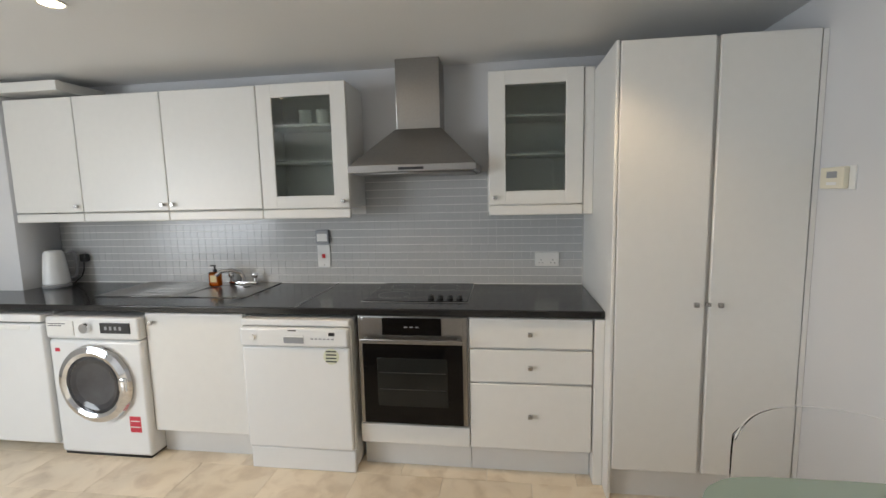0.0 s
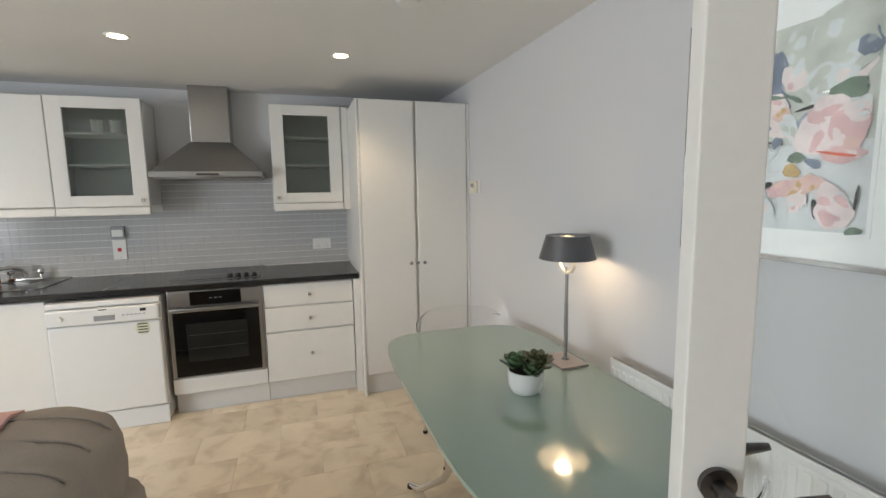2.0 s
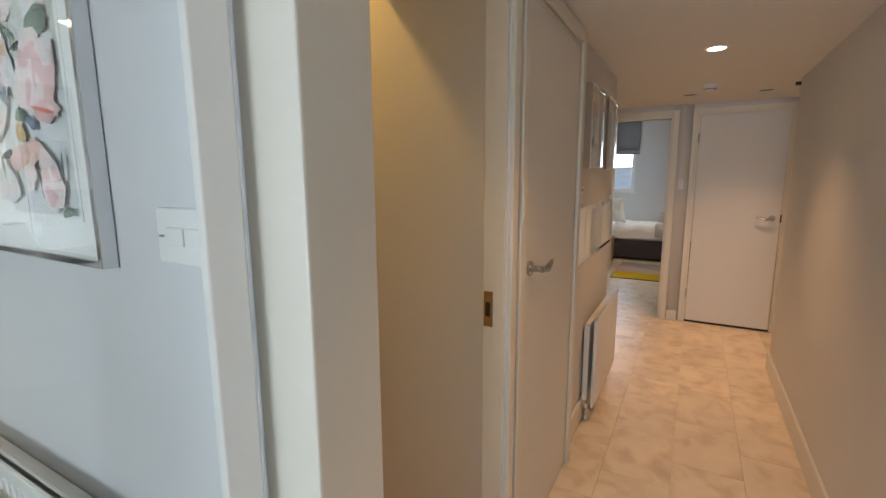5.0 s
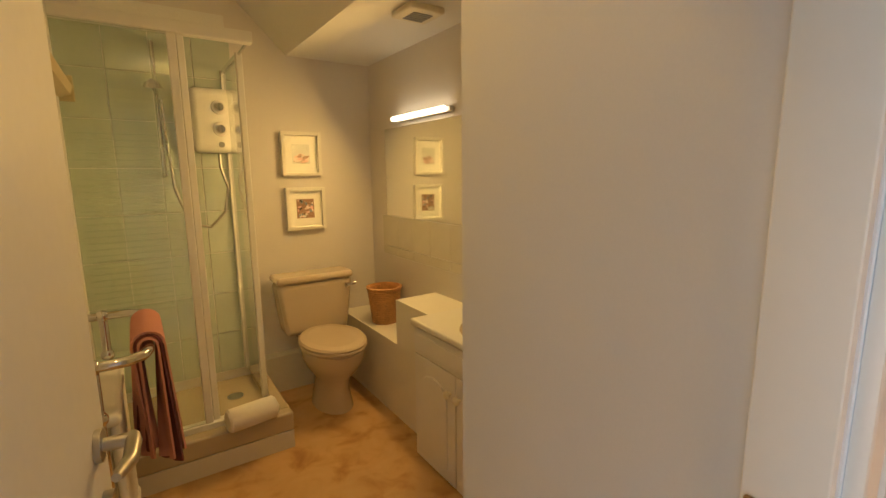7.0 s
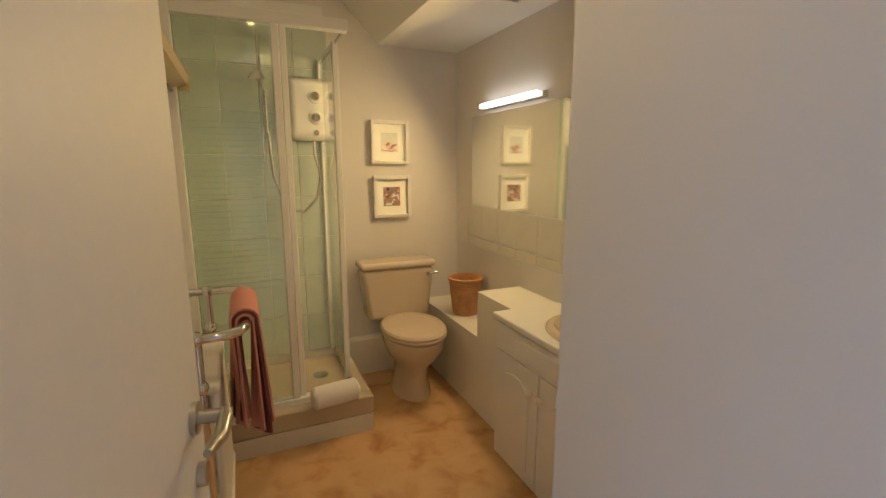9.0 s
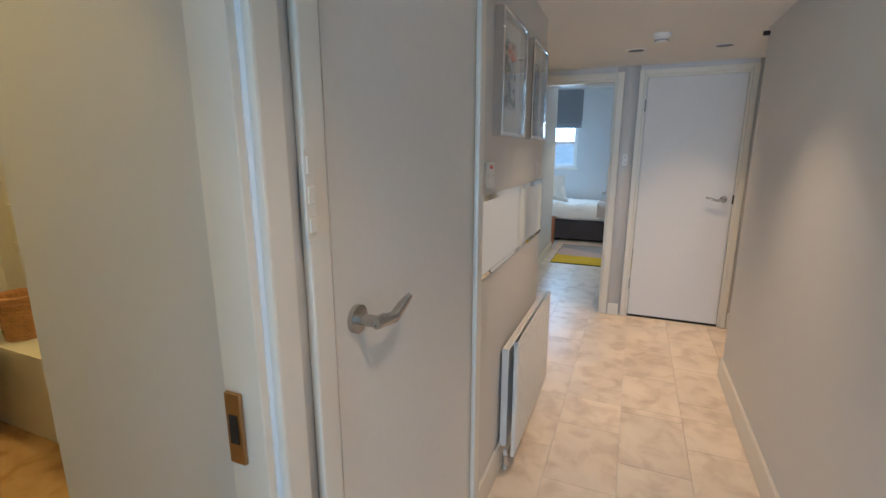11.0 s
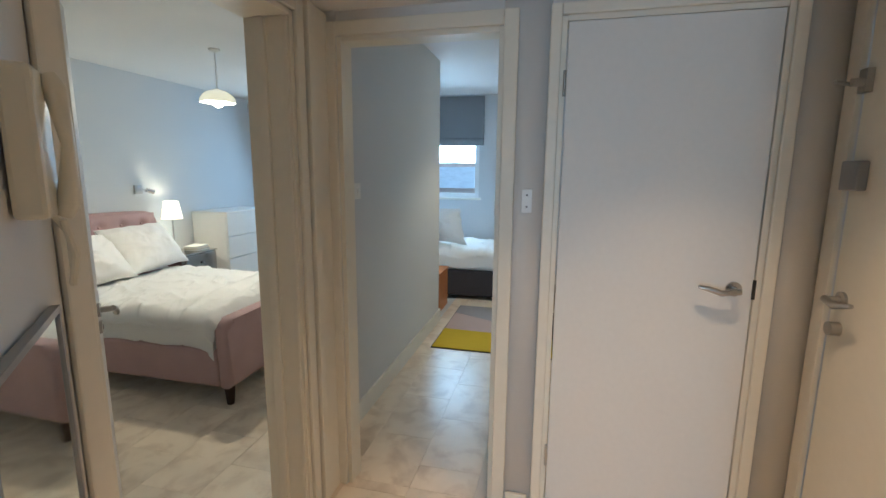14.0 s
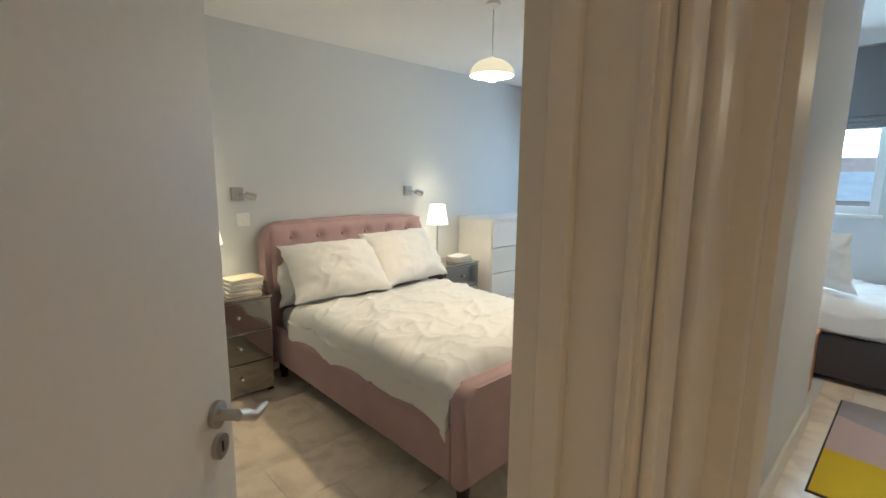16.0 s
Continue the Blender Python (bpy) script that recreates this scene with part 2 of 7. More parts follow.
# bedrooms
wall("wall_bedroom_head", [(3.13, 2.45, 0, 9.6, 2.57, H)], M_BLUEWALL, "pale blue-grey bedroom wall behind the headboard")
wall("wall_bedroom_left", [(4.20, -0.78, 0, 4.32, 2.45, H)], M_BLUEWALL, "pale blue-grey bedroom wall")
wall("wall_bedroom_party", [(5.76, -0.32, 0, 8.18, -0.20, H)], M_BLUEWALL, "pale wall between the bedrooms")
wall("wall_bedroom_east", [(9.4, 0.67, 0, 9.5, 0.8, H), (9.4, 2.0, 0, 9.5, 2.45, H), (9.4, 0.8, 0, 9.5, 2.0, 0.9), (9.4, 0.8, 2.1, 9.5, 2.0, H)], M_BLUEWALL, "bedroom window wall")
wall("wall_small_bedroom_window", [(10.0, -3.0, 0, 10.15, -0.40, H), (10.0, 0.50, 0, 10.15, 1.0, H), (10.0, -0.40, 0, 10.15, 0.50, 1.12), (10.0, -0.40, 2.25, 10.15, 0.50, H)], M_BLUEWALL, "pale blue bedroom window wall")
wall("wall_small_bedroom_left", [(8.18, 0.55, 0, 10.0, 0.67, H), (8.06, -0.20, 0, 8.18, 0.67, H)], M_BLUEWALL, "pale bedroom wall")
wall("wall_small_bedroom_right", [(5.86, -2.6, 0, 10.0, -2.48, H)], M_BLUEWALL, "pale bedroom wall")
# ceilings
structure("ceiling_kitchen", bx(-4.6, 0.45, KC, 1.25, 2.81, KC + 0.3), M_CEIL, "white kitchen ceiling")
structure("ceiling_living", bx(-4.6, -4.0, LC, 1.25, 0.45, LC + 0.1), M_CEIL, "white living room ceiling")
structure("ceiling_hall", bx(1.35, -2.27, HC, 5.76, -0.45, HC + 0.2), M_CEIL, "white hall ceiling")
structure("ceiling_bedroom", box(bx(4.32, -0.26, BC1, 8.06, 2.45, BC1 + 0.2), 8.06, 0.67, BC1, 9.4, 2.45, BC1 + 0.2), M_CEIL, "white bedroom ceiling")
structure("ceiling_small_bedroom", bx(5.86, -2.5, BC2, 10.0, -0.20, BC2 + 0.15), M_CEIL, "white bedroom ceiling")
structure("ceiling_small_bedroom_alcove", bx(8.18, -0.20, BC2, 10.0, 0.6, BC2 + 0.15), M_CEIL, "white bedroom ceiling")
bm = bx(2.48, -0.45, 2.13, 3.03, 1.97, 2.5)
structure("ceiling_bath_low", bm, M_CEIL, "lower part of the bathroom ceiling")
bm = prism(bmesh.new(), [(2.48, 2.13), (2.48, 2.5), (2.18, 2.5), (2.18, 2.43)], -1.97, 0.9)
structure("ceiling_bath_slope", turned(bm, Matrix.Rotation(radians(90), 4, "X")), M_CEIL, "sloping part of the bathroom ceiling")
structure("ceiling_bath_high", bx(1.35, -0.82, 2.43, 2.2, 1.97, 2.55), M_CEIL, "higher part of the bathroom ceiling")

# ---- kitchen ----
M_TILE = mat("glazed_wall_tile", (0.47, 0.48, 0.485), 0.2, grain=8, amount=0.05, bump=0.04, per_object=0.35)
M_GROUT = mat("pale_grout", (0.80, 0.80, 0.78), 0.85, grain=150, amount=0.05, bump=0.1)
M_PLAST = mat("white_plastic", (0.80, 0.80, 0.78), 0.3, grain=20, amount=0.015, bump=0.0)
M_CREAMP = mat("cream_plastic", (0.75, 0.71, 0.58), 0.35, grain=20, amount=0.02, bump=0.0)
M_RED = mat("red_plastic", (0.60, 0.02, 0.02), 0.35, grain=20, amount=0.03, bump=0.0)
M_REDSTICK = mat("red_sticker", (0.58, 0.03, 0.06), 0.4, grain=20, amount=0.03, bump=0.0)
M_BLKP = mat("black_plastic", (0.015, 0.015, 0.016), 0.35, grain=30, amount=0.1, bump=0.0)
M_GREYP = mat("grey_plastic", (0.30, 0.31, 0.33), 0.35, grain=30, amount=0.05, bump=0.0)
M_AMBER = glass("amber_soap", (0.85, 0.36, 0.03), 0.05)
M_OVENG = mat("oven_window", (0.016, 0.017, 0.016), 0.06, grain=6, amount=0.3, bump=0.0, spec=0.3)
M_DISC = mat("downlight_rim", (0.78, 0.77, 0.74), 0.3, grain=20, amount=0.02, bump=0.0)
M_BULB = glow("lit_downlight", (1.0, 0.78, 0.5), 14)
M_STICK = mat("pale_green_sticker", (0.66, 0.68, 0.52), 0.5, grain=40, amount=0.1, bump=0.0)
M_INK = mat("dark_ink", (0.05, 0.05, 0.05), 0.6, grain=40, amount=0.1, bump=0.0)

FY, WY, BACK = 2.17, 2.50, 2.805   # fronts of base and wall units, wall face


def knob(at, parent, n=(0, -1, 0)):
    bm = bmesh.new()
    p, d = Vector(at), Vector(n)
    cyl(bm, p, p + d * 0.012, 0.006, n=10)
    q = p + d * 0.018
    box(bm, q.x - 0.011, q.y - 0.007, q.z - 0.011, q.x + 0.011, q.y + 0.007, q.z + 0.011, 0.003)
    return part("knob", bm, M_NICKEL, parent, "small square satin metal knob")


def door_panel(bm, x0, z0, x1, z1, y, th=0.02):
    return box(bm, x0 + 0.002, y, z0 + 0.002, x1 - 0.002, y + th, z1 - 0.002, 0.006, 3)


def base_unit(x0, x1, drawers=()):
    c = thing("base_cabinet", ((x0 + x1) / 2, FY + 0.3, 0), "cream-white kitchen base cabinet under the black worktop", "cabinet", "kitchen units")
    w = (x1 - x0) / 2
    part("body", bx(-w, -0.28, 0.15, w, 0.33, 0.855), M_CARC, c)
    part("plinth", bx(-w, -0.235, 0.0, w, -0.215, 0.15), M_CARC, c, "recessed white plinth")
    return c, w


# sink unit, drawer unit, oven housing
c, w = base_unit(-2.06, -1.465)
dr = part("door", door_panel(bmesh.new(), -w, 0.155, w, 0.855, -0.302), M_UNIT, c)
knob((-w + 0.045, -0.302, 0.80), dr)
c, w = base_unit(-0.235, 0.375)
for z0, z1 in ((0.155, 0.51), (0.515, 0.69), (0.695, 0.855)):
    d = part("drawer", door_panel(bmesh.new(), -w, z0, w, z1, -0.302), M_UNIT, c)
    knob((0.0, -0.302, (z0 + z1) / 2 if z1 - z0 < 0.3 else 0.345), d)
part("end_panel", bx(w + 0.004, -0.32, 0.0, w + 0.049, 0.33, 0.858, 0.003), M_UNIT, c)
c, w = base_unit(-0.825, -0.238)
c["label"] = "white oven housing with a low front rail"
part("rail", bx(-w, -0.302, 0.155, w, -0.282, 0.262, 0.005), M_UNIT, c)

M_GUNBAR = mat("dim_oven_shelf", (0.07, 0.07, 0.07), 0.4, 0.6, grain=40, amount=0.2, bump=0.0)
oven = thing("oven", (-0.53, FY, 0.27), "built-in electric oven with black glass door and steel trim", "oven")
part("frame", bx(-0.285, -0.004, 0.0, 0.285, 0.4, 0.585, 0.003), M_STEEL, oven)
od = part("door", bx(-0.262, -0.026, 0.012, 0.262, -0.006, 0.455, 0.003), M_DARK, oven, "black glass oven door")
part("window", bx(-0.185, -0.029, 0.11, 0.185, -0.0265, 0.37, 0.001), M_OVENG, od, "dark viewing window")
for z in (0.2, 0.29):
    part("shelf_bar", bx(-0.175, -0.0305, z, 0.175, -0.0292, z + 0.004), M_GUNBAR, od, "oven shelf seen behind glass")
bm = bmesh.new()
box(bm, -0.265, -0.06, 0.455, 0.265, -0.045, 0.478, 0.004)
box(bm, -0.25, -0.05, 0.458, -0.235, -0.01, 0.474)
box(bm, 0.235, -0.05, 0.458, 0.25, -0.01, 0.474)
part("handle", bm, M_STEEL, od, "flat steel bar handle")
cp = part("control_panel", bx(-0.265, -0.012, 0.49, 0.265, -0.0045, 0.582, 0.002), M_STEEL, oven)
part("display", bx(-0.155, -0.016, 0.488, 0.155, -0.0125, 0.580, 0.002), M_DARK, cp, "black glass control display")
for x in (-0.03, 0.0, 0.03):
    part("button", bx(x - 0.009, -0.0175, 0.53, x + 0.009, -0.0162, 0.535), M_GREYP, cp)

# worktop
bm = bx(-3.6, FY - 0.025, 0.862, 0.424, BACK, 0.90, 0.006, 3)
solid("worktop", bm, M_BLACK, "glossy black laminate worktop on the base units", "worktop")
solid("worktop_joint", bx(-1.158, FY - 0.02, 0.9002, -1.150, BACK - 0.006, 0.9012), M_STEEL, "thin metal joint strip across the worktop", "joint strip")

# hob
hob = thing("hob", (-0.54, 2.54, 0.9), "black ceramic hob with four control knobs", "hob")
part("glass_plate", bx(-0.29, -0.25, 0.0, 0.29, 0.25, 0.006, 0.002), M_DARK, hob)
part("trim", bx(-0.294, -0.254, 0.0, 0.294, 0.254, 0.003, 0.001), M_STEEL, hob, "thin steel edge trim")
for i in range(4):
    bm = bmesh.new()
    lathe(bm, [(0.017, 0.0), (0.018, 0.004), (0.015, 0.018), (0.0, 0.02)], (0.08 + i * 0.053, -0.175, 0.006), 18)
    box(bm, 0.077 + i * 0.053, -0.19, 0.02, 0.083 + i * 0.053, -0.16, 0.027, 0.001)
    part("control_knob", bm, M_BLKP, hob, "black knob")
for x, y, r in ((-0.15, -0.1, 0.09), (-0.14, 0.12, 0.075), (0.12, 0.12, 0.09)):
    bm = bmesh.new()
    lathe(bm, [(r - 0.002, 0.0), (r, 0.0), (r, 0.0005), (r - 0.002, 0.0005)], (x, y, 0.0061), 40, True)
    part("ring_mark", bm, M_GREYP, hob)

# sink with drainer, taps
sink = thing("sink", (-2.06, 2.56, 0.9), "stainless steel sink with ribbed drainer let into the worktop", "sink")
bm = bmesh.new()
X0, X1, Y0, Y1 = -0.49, 0.50, -0.21, 0.24
bx0, bx1, by0, by1 = 0.08, 0.42, -0.16, 0.13
for b in ((X0, Y0, bx0, Y1), (bx1, Y0, X1, Y1), (bx0, Y0, bx1, by0), (bx0, by1, bx1, Y1)):
    box(bm, b[0], b[1], 0.0005, b[2], b[3], 0.005, 0.0)
part("rim", bm, M_STEEL, sink)
bm = bmesh.new()
for b in ((bx0, by0, bx0 + 0.003, by1), (bx1 - 0.003, by0, bx1, by1), (bx0, by0, bx1, by0 + 0.003), (bx0, by1 - 0.003, bx1, by1)):
    box(bm, b[0], b[1], -0.0, b[2], b[3], 0.004)
box(bm, bx0, by0, 0.0006, bx1, by1, 0.0016)
part("bowl", bm, M_STEEL, sink)
for i in range(9):
    part("drainer_rib", bx(-0.46, -0.17 + i * 0.045, 0.005, 0.03, -0.155 + i * 0.045, 0.008, 0.0015), M_STEEL, sink)
bm = bmesh.new()
cyl(bm, (0.33, 0.1, 0.0016), (0.33, 0.1, 0.004), 0.025)
part("overflow", bm, M_BLKP, sink, "dark round overflow")
tap = thing("mixer_tap", (-1.80, 2.74, 0.905), "chrome swan-neck mixer tap with two crosshead handles", "tap")
bm = bmesh.new()
box(bm, -0.1, -0.02, 0.0, 0.1, 0.02, 0.02, 0.008)
part("base", bm, M_CHROME, tap)
bm = bmesh.new()
tube(bm, [(0, 0, 0.01), (0, -0.0, 0.05), (-0.01, -0.02, 0.085), (-0.05, -0.06, 0.105), (-0.10, -0.10, 0.10), (-0.12, -0.12, 0.075)], [0.016, 0.016, 0.015, 0.013, 0.012, 0.012], 14)
part("spout", bm, M_CHROME, tap)
for sx in (-0.085, 0.085):
    bm = bmesh.new()
    lathe(bm, [(0.012, 0.015), (0.011, 0.04), (0.02, 0.05), (0.022, 0.065), (0.016, 0.08), (0.0, 0.083)], (sx, 0, 0), 12)
    part("handle", bm, M_CHROME, tap)
soap = thing("soap_bottle", (-1.95, 2.66, 0.905), "amber hand soap bottle with black pump beside the tap", "soap bottle")
part("bottle", bx(-0.038, -0.022, 0, 0.038, 0.022, 0.095, 0.012, 3), M_AMBER, soap)
part("liquid", bx(-0.034, -0.019, 0.004, 0.034, 0.019, 0.085, 0.01, 3), mat("amber_liquid", (0.62, 0.22, 0.015), 0.25, grain=5, amount=0.05, bump=0), soap)
bm = bmesh.new()
lathe(bm, [(0.013, 0.094), (0.013, 0.112), (0.005, 0.114), (0.005, 0.135), (0.0, 0.136)], (0, 0, 0), 14)
box(bm, -0.03, -0.006, 0.132, 0.008, 0.006, 0.142, 0.003)
part("pump", bm, M_BLKP, soap)
part("label", bx(-0.022, -0.0232, 0.03, 0.022, -0.0222, 0.075), mat("cream_label", (0.70, 0.55, 0.25), 0.5, bump=0), soap)

# kettle and black plug
ket = thing("kettle", (-3.13, 2.64, 0.9), "white and grey electric kettle on the worktop", "kettle", "", 55)
bm = bmesh.new()
lathe(bm, [(0.07, 0.02), (0.078, 0.03), (0.07, 0.14), (0.058, 0.235), (0.045, 0.25), (0.0, 0.255)], (0, 0, 0), 28)
part("jug", bm, M_APPL, ket)
bm = bmesh.new()
lathe(bm, [(0.08, 0.0), (0.082, 0.012), (0.075, 0.02), (0.0, 0.02)], (0, 0, 0), 28)
part("base", bm, M_GREYP, ket)
bm = bmesh.new()
tube(bm, [(0.06, 0, 0.23), (0.1, 0, 0.235), (0.118, 0, 0.2), (0.118, 0, 0.11), (0.105, 0, 0.06), (0.072, 0, 0.05)], 0.012, 10)
part("handle", bm, M_GREYP, ket)
plug = thing("wall_plug", (-3.03, BACK - 0.012, 1.08), "black plug in a wall socket with trailing lead", "plug")
part("body", bx(-0.025, -0.04, -0.025, 0.025, 0.0, 0.03, 0.008), M_BLKP, plug)
bm = bmesh.new()
tube(bm, [(0, -0.03, -0.02), (0.005, -0.04, -0.08), (-0.02, -0.04, -0.13), (-0.06, -0.06, -0.17)], 0.004, 8)
part("lead", bm, M_BLKP, plug)

# dishwasher
dw = thing("dishwasher", (-1.145, FY - 0.05, 0), "white freestanding dishwasher with recessed grip and sticker", "dishwasher")
part("body", bx(-0.297, 0.02, 0.02, 0.297, 0.56, 0.835, 0.005), M_APPL, dw)
part("door", bx(-0.297, -0.02, 0.135, 0.297, 0.018, 0.70, 0.012, 3), M_APPL, dw)
pn = part("control_panel", bx(-0.297, -0.032, 0.705, 0.297, 0.018, 0.805, 0.012, 3), M_APPL, dw)
part("top", bx(-0.299, -0.012, 0.81, 0.299, 0.56, 0.845, 0.008, 3), M_APPL, dw)
part("kickplate", bx(-0.297, 0.0, 0.0, 0.297, 0.04, 0.125, 0.008), M_APPL, dw)
part("grip", bx(-0.05, -0.034, 0.725, 0.06, -0.031, 0.765, 0.001), M_GREYP, pn, "recessed grey grip")
part("grip_lip", bx(-0.05, -0.036, 0.758, 0.06, -0.031, 0.768, 0.001), M_APPL, pn)
bm = bmesh.new()
cyl(bm, (-0.22, -0.03, 0.755), (-0.22, -0.045, 0.755), 0.014)
part("dial", bm, M_PLAST, pn)
part("display", bx(0.195, -0.034, 0.768, 0.228, -0.0315, 0.786, 0.001), M_BLKP, pn, "small dark display")
for i in range(6):
    part("button", bx(0.10 + i * 0.022, -0.035, 0.748, 0.112 + i * 0.022, -0.0315, 0.754), M_GREYP, pn)
part("mark", bx(-0.025, -0.0335, 0.79, 0.02, -0.0317, 0.796), M_INK, pn, "small dark maker's mark")
bm = bmesh.new()
cyl(bm, (0.20, -0.0205, 0.655), (0.20, -0.0225, 0.655), 0.042, n=28)
st = part("sticker", bm, M_STICK, dw, "round pale green care sticker")
for i in range(4):
    part("print_line", bx(0.172, -0.0238, 0.625 + i * 0.018, 0.228, -0.0228, 0.632 + i * 0.018), M_INK, st)

# washing machine
wm = thing("washing_machine", (-2.36, FY - 0.04, 0), "white washing machine with large chrome-ringed porthole door", "washing machine")
part("body", bx(-0.297, 0.0, 0.012, 0.297, 0.55, 0.70, 0.02, 3), M_APPL, wm)
part("top_panel", bx(-0.297, -0.006, 0.705, 0.297, 0.55, 0.835, 0.015, 3), M_APPL, wm)
part("kick", bx(-0.28, 0.01, 0.0, 0.28, 0.5, 0.014), M_BLKP, wm)
Z = Matrix.Translation((0.0, -0.002, 0.45)) @ Matrix.Rotation(radians(90), 4, "X")
bm = bmesh.new()
lathe(bm, [(0.165, 0.0), (0.225, 0.0), (0.23, 0.012), (0.222, 0.03), (0.19, 0.042), (0.17, 0.035), (0.162, 0.015)], (0, 0, 0), 56, True)
wd = part("door_ring", turned(bm, Z), M_CHROME, wm, "polished chrome door ring")
bm = bmesh.new()
lathe(bm, [(0.165, 0.02), (0.15, 0.03), (0.1, 0.012), (0.05, 0.004), (0.0, 0.002)], (0, 0, 0), 48)
part("door_glass", turned(bm, Z), mat("porthole_glass", (0.05, 0.05, 0.055), 0.06, grain=9, amount=0.5, blotch=6, bump=0), wd, "dark porthole glass")
part("door_catch", bx(0.17, -0.05, 0.42, 0.215, -0.02, 0.50, 0.01), M_CHROME, wd)
part("display", bx(0.06, -0.012, 0.745, 0.245, -0.005, 0.805, 0.002), M_BLKP, wm, "black display panel")
for i in range(4):
    part("display_mark", bx(0.09 + i * 0.03, -0.0135, 0.765, 0.105 + i * 0.03, -0.0122, 0.785), M_GREYP, wm)
bm = bmesh.new()
cyl(bm, (-0.03, -0.004, 0.775), (-0.03, -0.03, 0.775), 0.032, 0.027, 28)
part("dial", bm, M_CHROME, wm, "chrome-edged programme dial")
part("drawer_front", bx(-0.285, -0.011, 0.725, -0.11, -0.004, 0.815, 0.004), M_PLAST, wm)
for z in (0.795, 0.783):
    part("print_line", bx(-0.27, -0.0125, z, -0.16 - (0.795 - z) * 2, -0.0112, z + 0.004), M_INK, wm)
rs = part("sticker", bx(0.175, -0.0015, 0.16, 0.245, 0.002, 0.255), M_REDSTICK, wm, "red energy sticker")
for z in (0.19, 0.225):
    part("print_line", bx(0.18, -0.0028, z, 0.24, -0.0016, z + 0.005), M_PLAST, rs)
part("badge", bx(-0.255, -0.0022, 0.63, -0.225, 0.002, 0.65), M_REDSTICK, wm, "small red badge")

# under-counter fridge
fr = thing("fridge", (-2.96, FY - 0.02, 0), "white under-counter fridge at the end of the units", "fridge")
part("body", bx(-0.28, 0.03, 0.03, 0.28, 0.57, 0.80, 0.006), M_APPL, fr)
fd = part("door", bx(-0.28, -0.025, 0.06, 0.28, 0.026, 0.79, 0.014, 3), M_APPL, fr)
part("top", bx(-0.283, -0.03, 0.80, 0.283, 0.57, 0.845, 0.01, 3), M_APPL, fr)
part("grip", bx(0.0, -0.028, 0.755, 0.2, -0.02, 0.782, 0.004), M_PLAST, fd, "moulded door grip")
solid("counter_end_panel", bx(-3.27, FY + 0.01, 0.0, -3.25, BACK, 0.858, 0.002), M_UNIT, "white end panel under the worktop", "cabinet panel")
solid("appliance_filler", bx(-2.672, FY + 0.02, 0.78, -2.662, BACK, 0.858), M_CARC, "white filler strip between the appliances", "cabinet panel")

# wall cabinets
def wall_unit(x0, x1, glazed=False, knob_right=True):
    c = thing("wall_cabinet", ((x0 + x1) / 2, WY, 1.35), "glazed cream-white wall cabinet with frosted pane and shelves" if glazed else "plain cream-white kitchen wall cabinet", "cabinet", "wall cabinets")
    w = (x1 - x0) / 2
    t = 0.018
    bm = bmesh.new()
    box(bm, -w, 0.022, 0.06, -w + t, 0.30, 0.775)
    box(bm, w - t, 0.022, 0.06, w, 0.30, 0.775)
    box(bm, -w + t, 0.022, 0.06, w - t, 0.30, 0.078)
    box(bm, -w + t, 0.022, 0.757, w - t, 0.30, 0.775)
    box(bm, -w + t, 0.292, 0.078, w - t, 0.30, 0.757)
    part("body", bm, M_CARC, c)
    part("light_rail", bx(-w, 0.0, 0.0, w, 0.035, 0.056, 0.008, 3), M_UNIT, c, "moulded rail under cabinet")
    if not glazed:
        d = part("door", door_panel(bmesh.new(), -w, 0.06, w, 0.78, 0.0), M_UNIT, c)
    else:
        a, z0, z1 = 0.095, 0.06, 0.78
        bm = bmesh.new()
        box(bm, -w + 0.002, 0, z0, -w + a, 0.02, z1, 0.005)
        box(bm, w - a, 0, z0, w - 0.002, 0.02, z1, 0.005)
        box(bm, -w + a - 0.004, 0.001, z0, w - a + 0.004, 0.02, z0 + 0.075, 0.004)
        box(bm, -w + a - 0.004, 0.001, z1 - 0.075, w - a + 0.004, 0.02, z1, 0.004)
        d = part("door", bm, M_UNIT, c)
        g = part("pane", bx(-w + a, 0.009, z0 + 0.075, w - a, 0.013, z1 - 0.075), M_PANE, d, "lightly frosted glass pane")
        for z in (0.33, 0.54):
            part("shelf", bx(-w + t, 0.05, z, w - t, 0.29, z + 0.016), M_CARC, c)
    knob(((w - 0.035) if knob_right else (-w + 0.035), 0.0, 0.10), d)
    return c


def half_frost(name):
    m, nt, b = nodes_of(name)
    b.inputs["Base Color"].default_value = (0.74, 0.80, 0.76, 1)
    b.inputs["Roughness"].default_value = 0.02
    b.inputs["Transmission Weight"].default_value = 1.0
    b.inputs["IOR"].default_value = 1.45
    return m


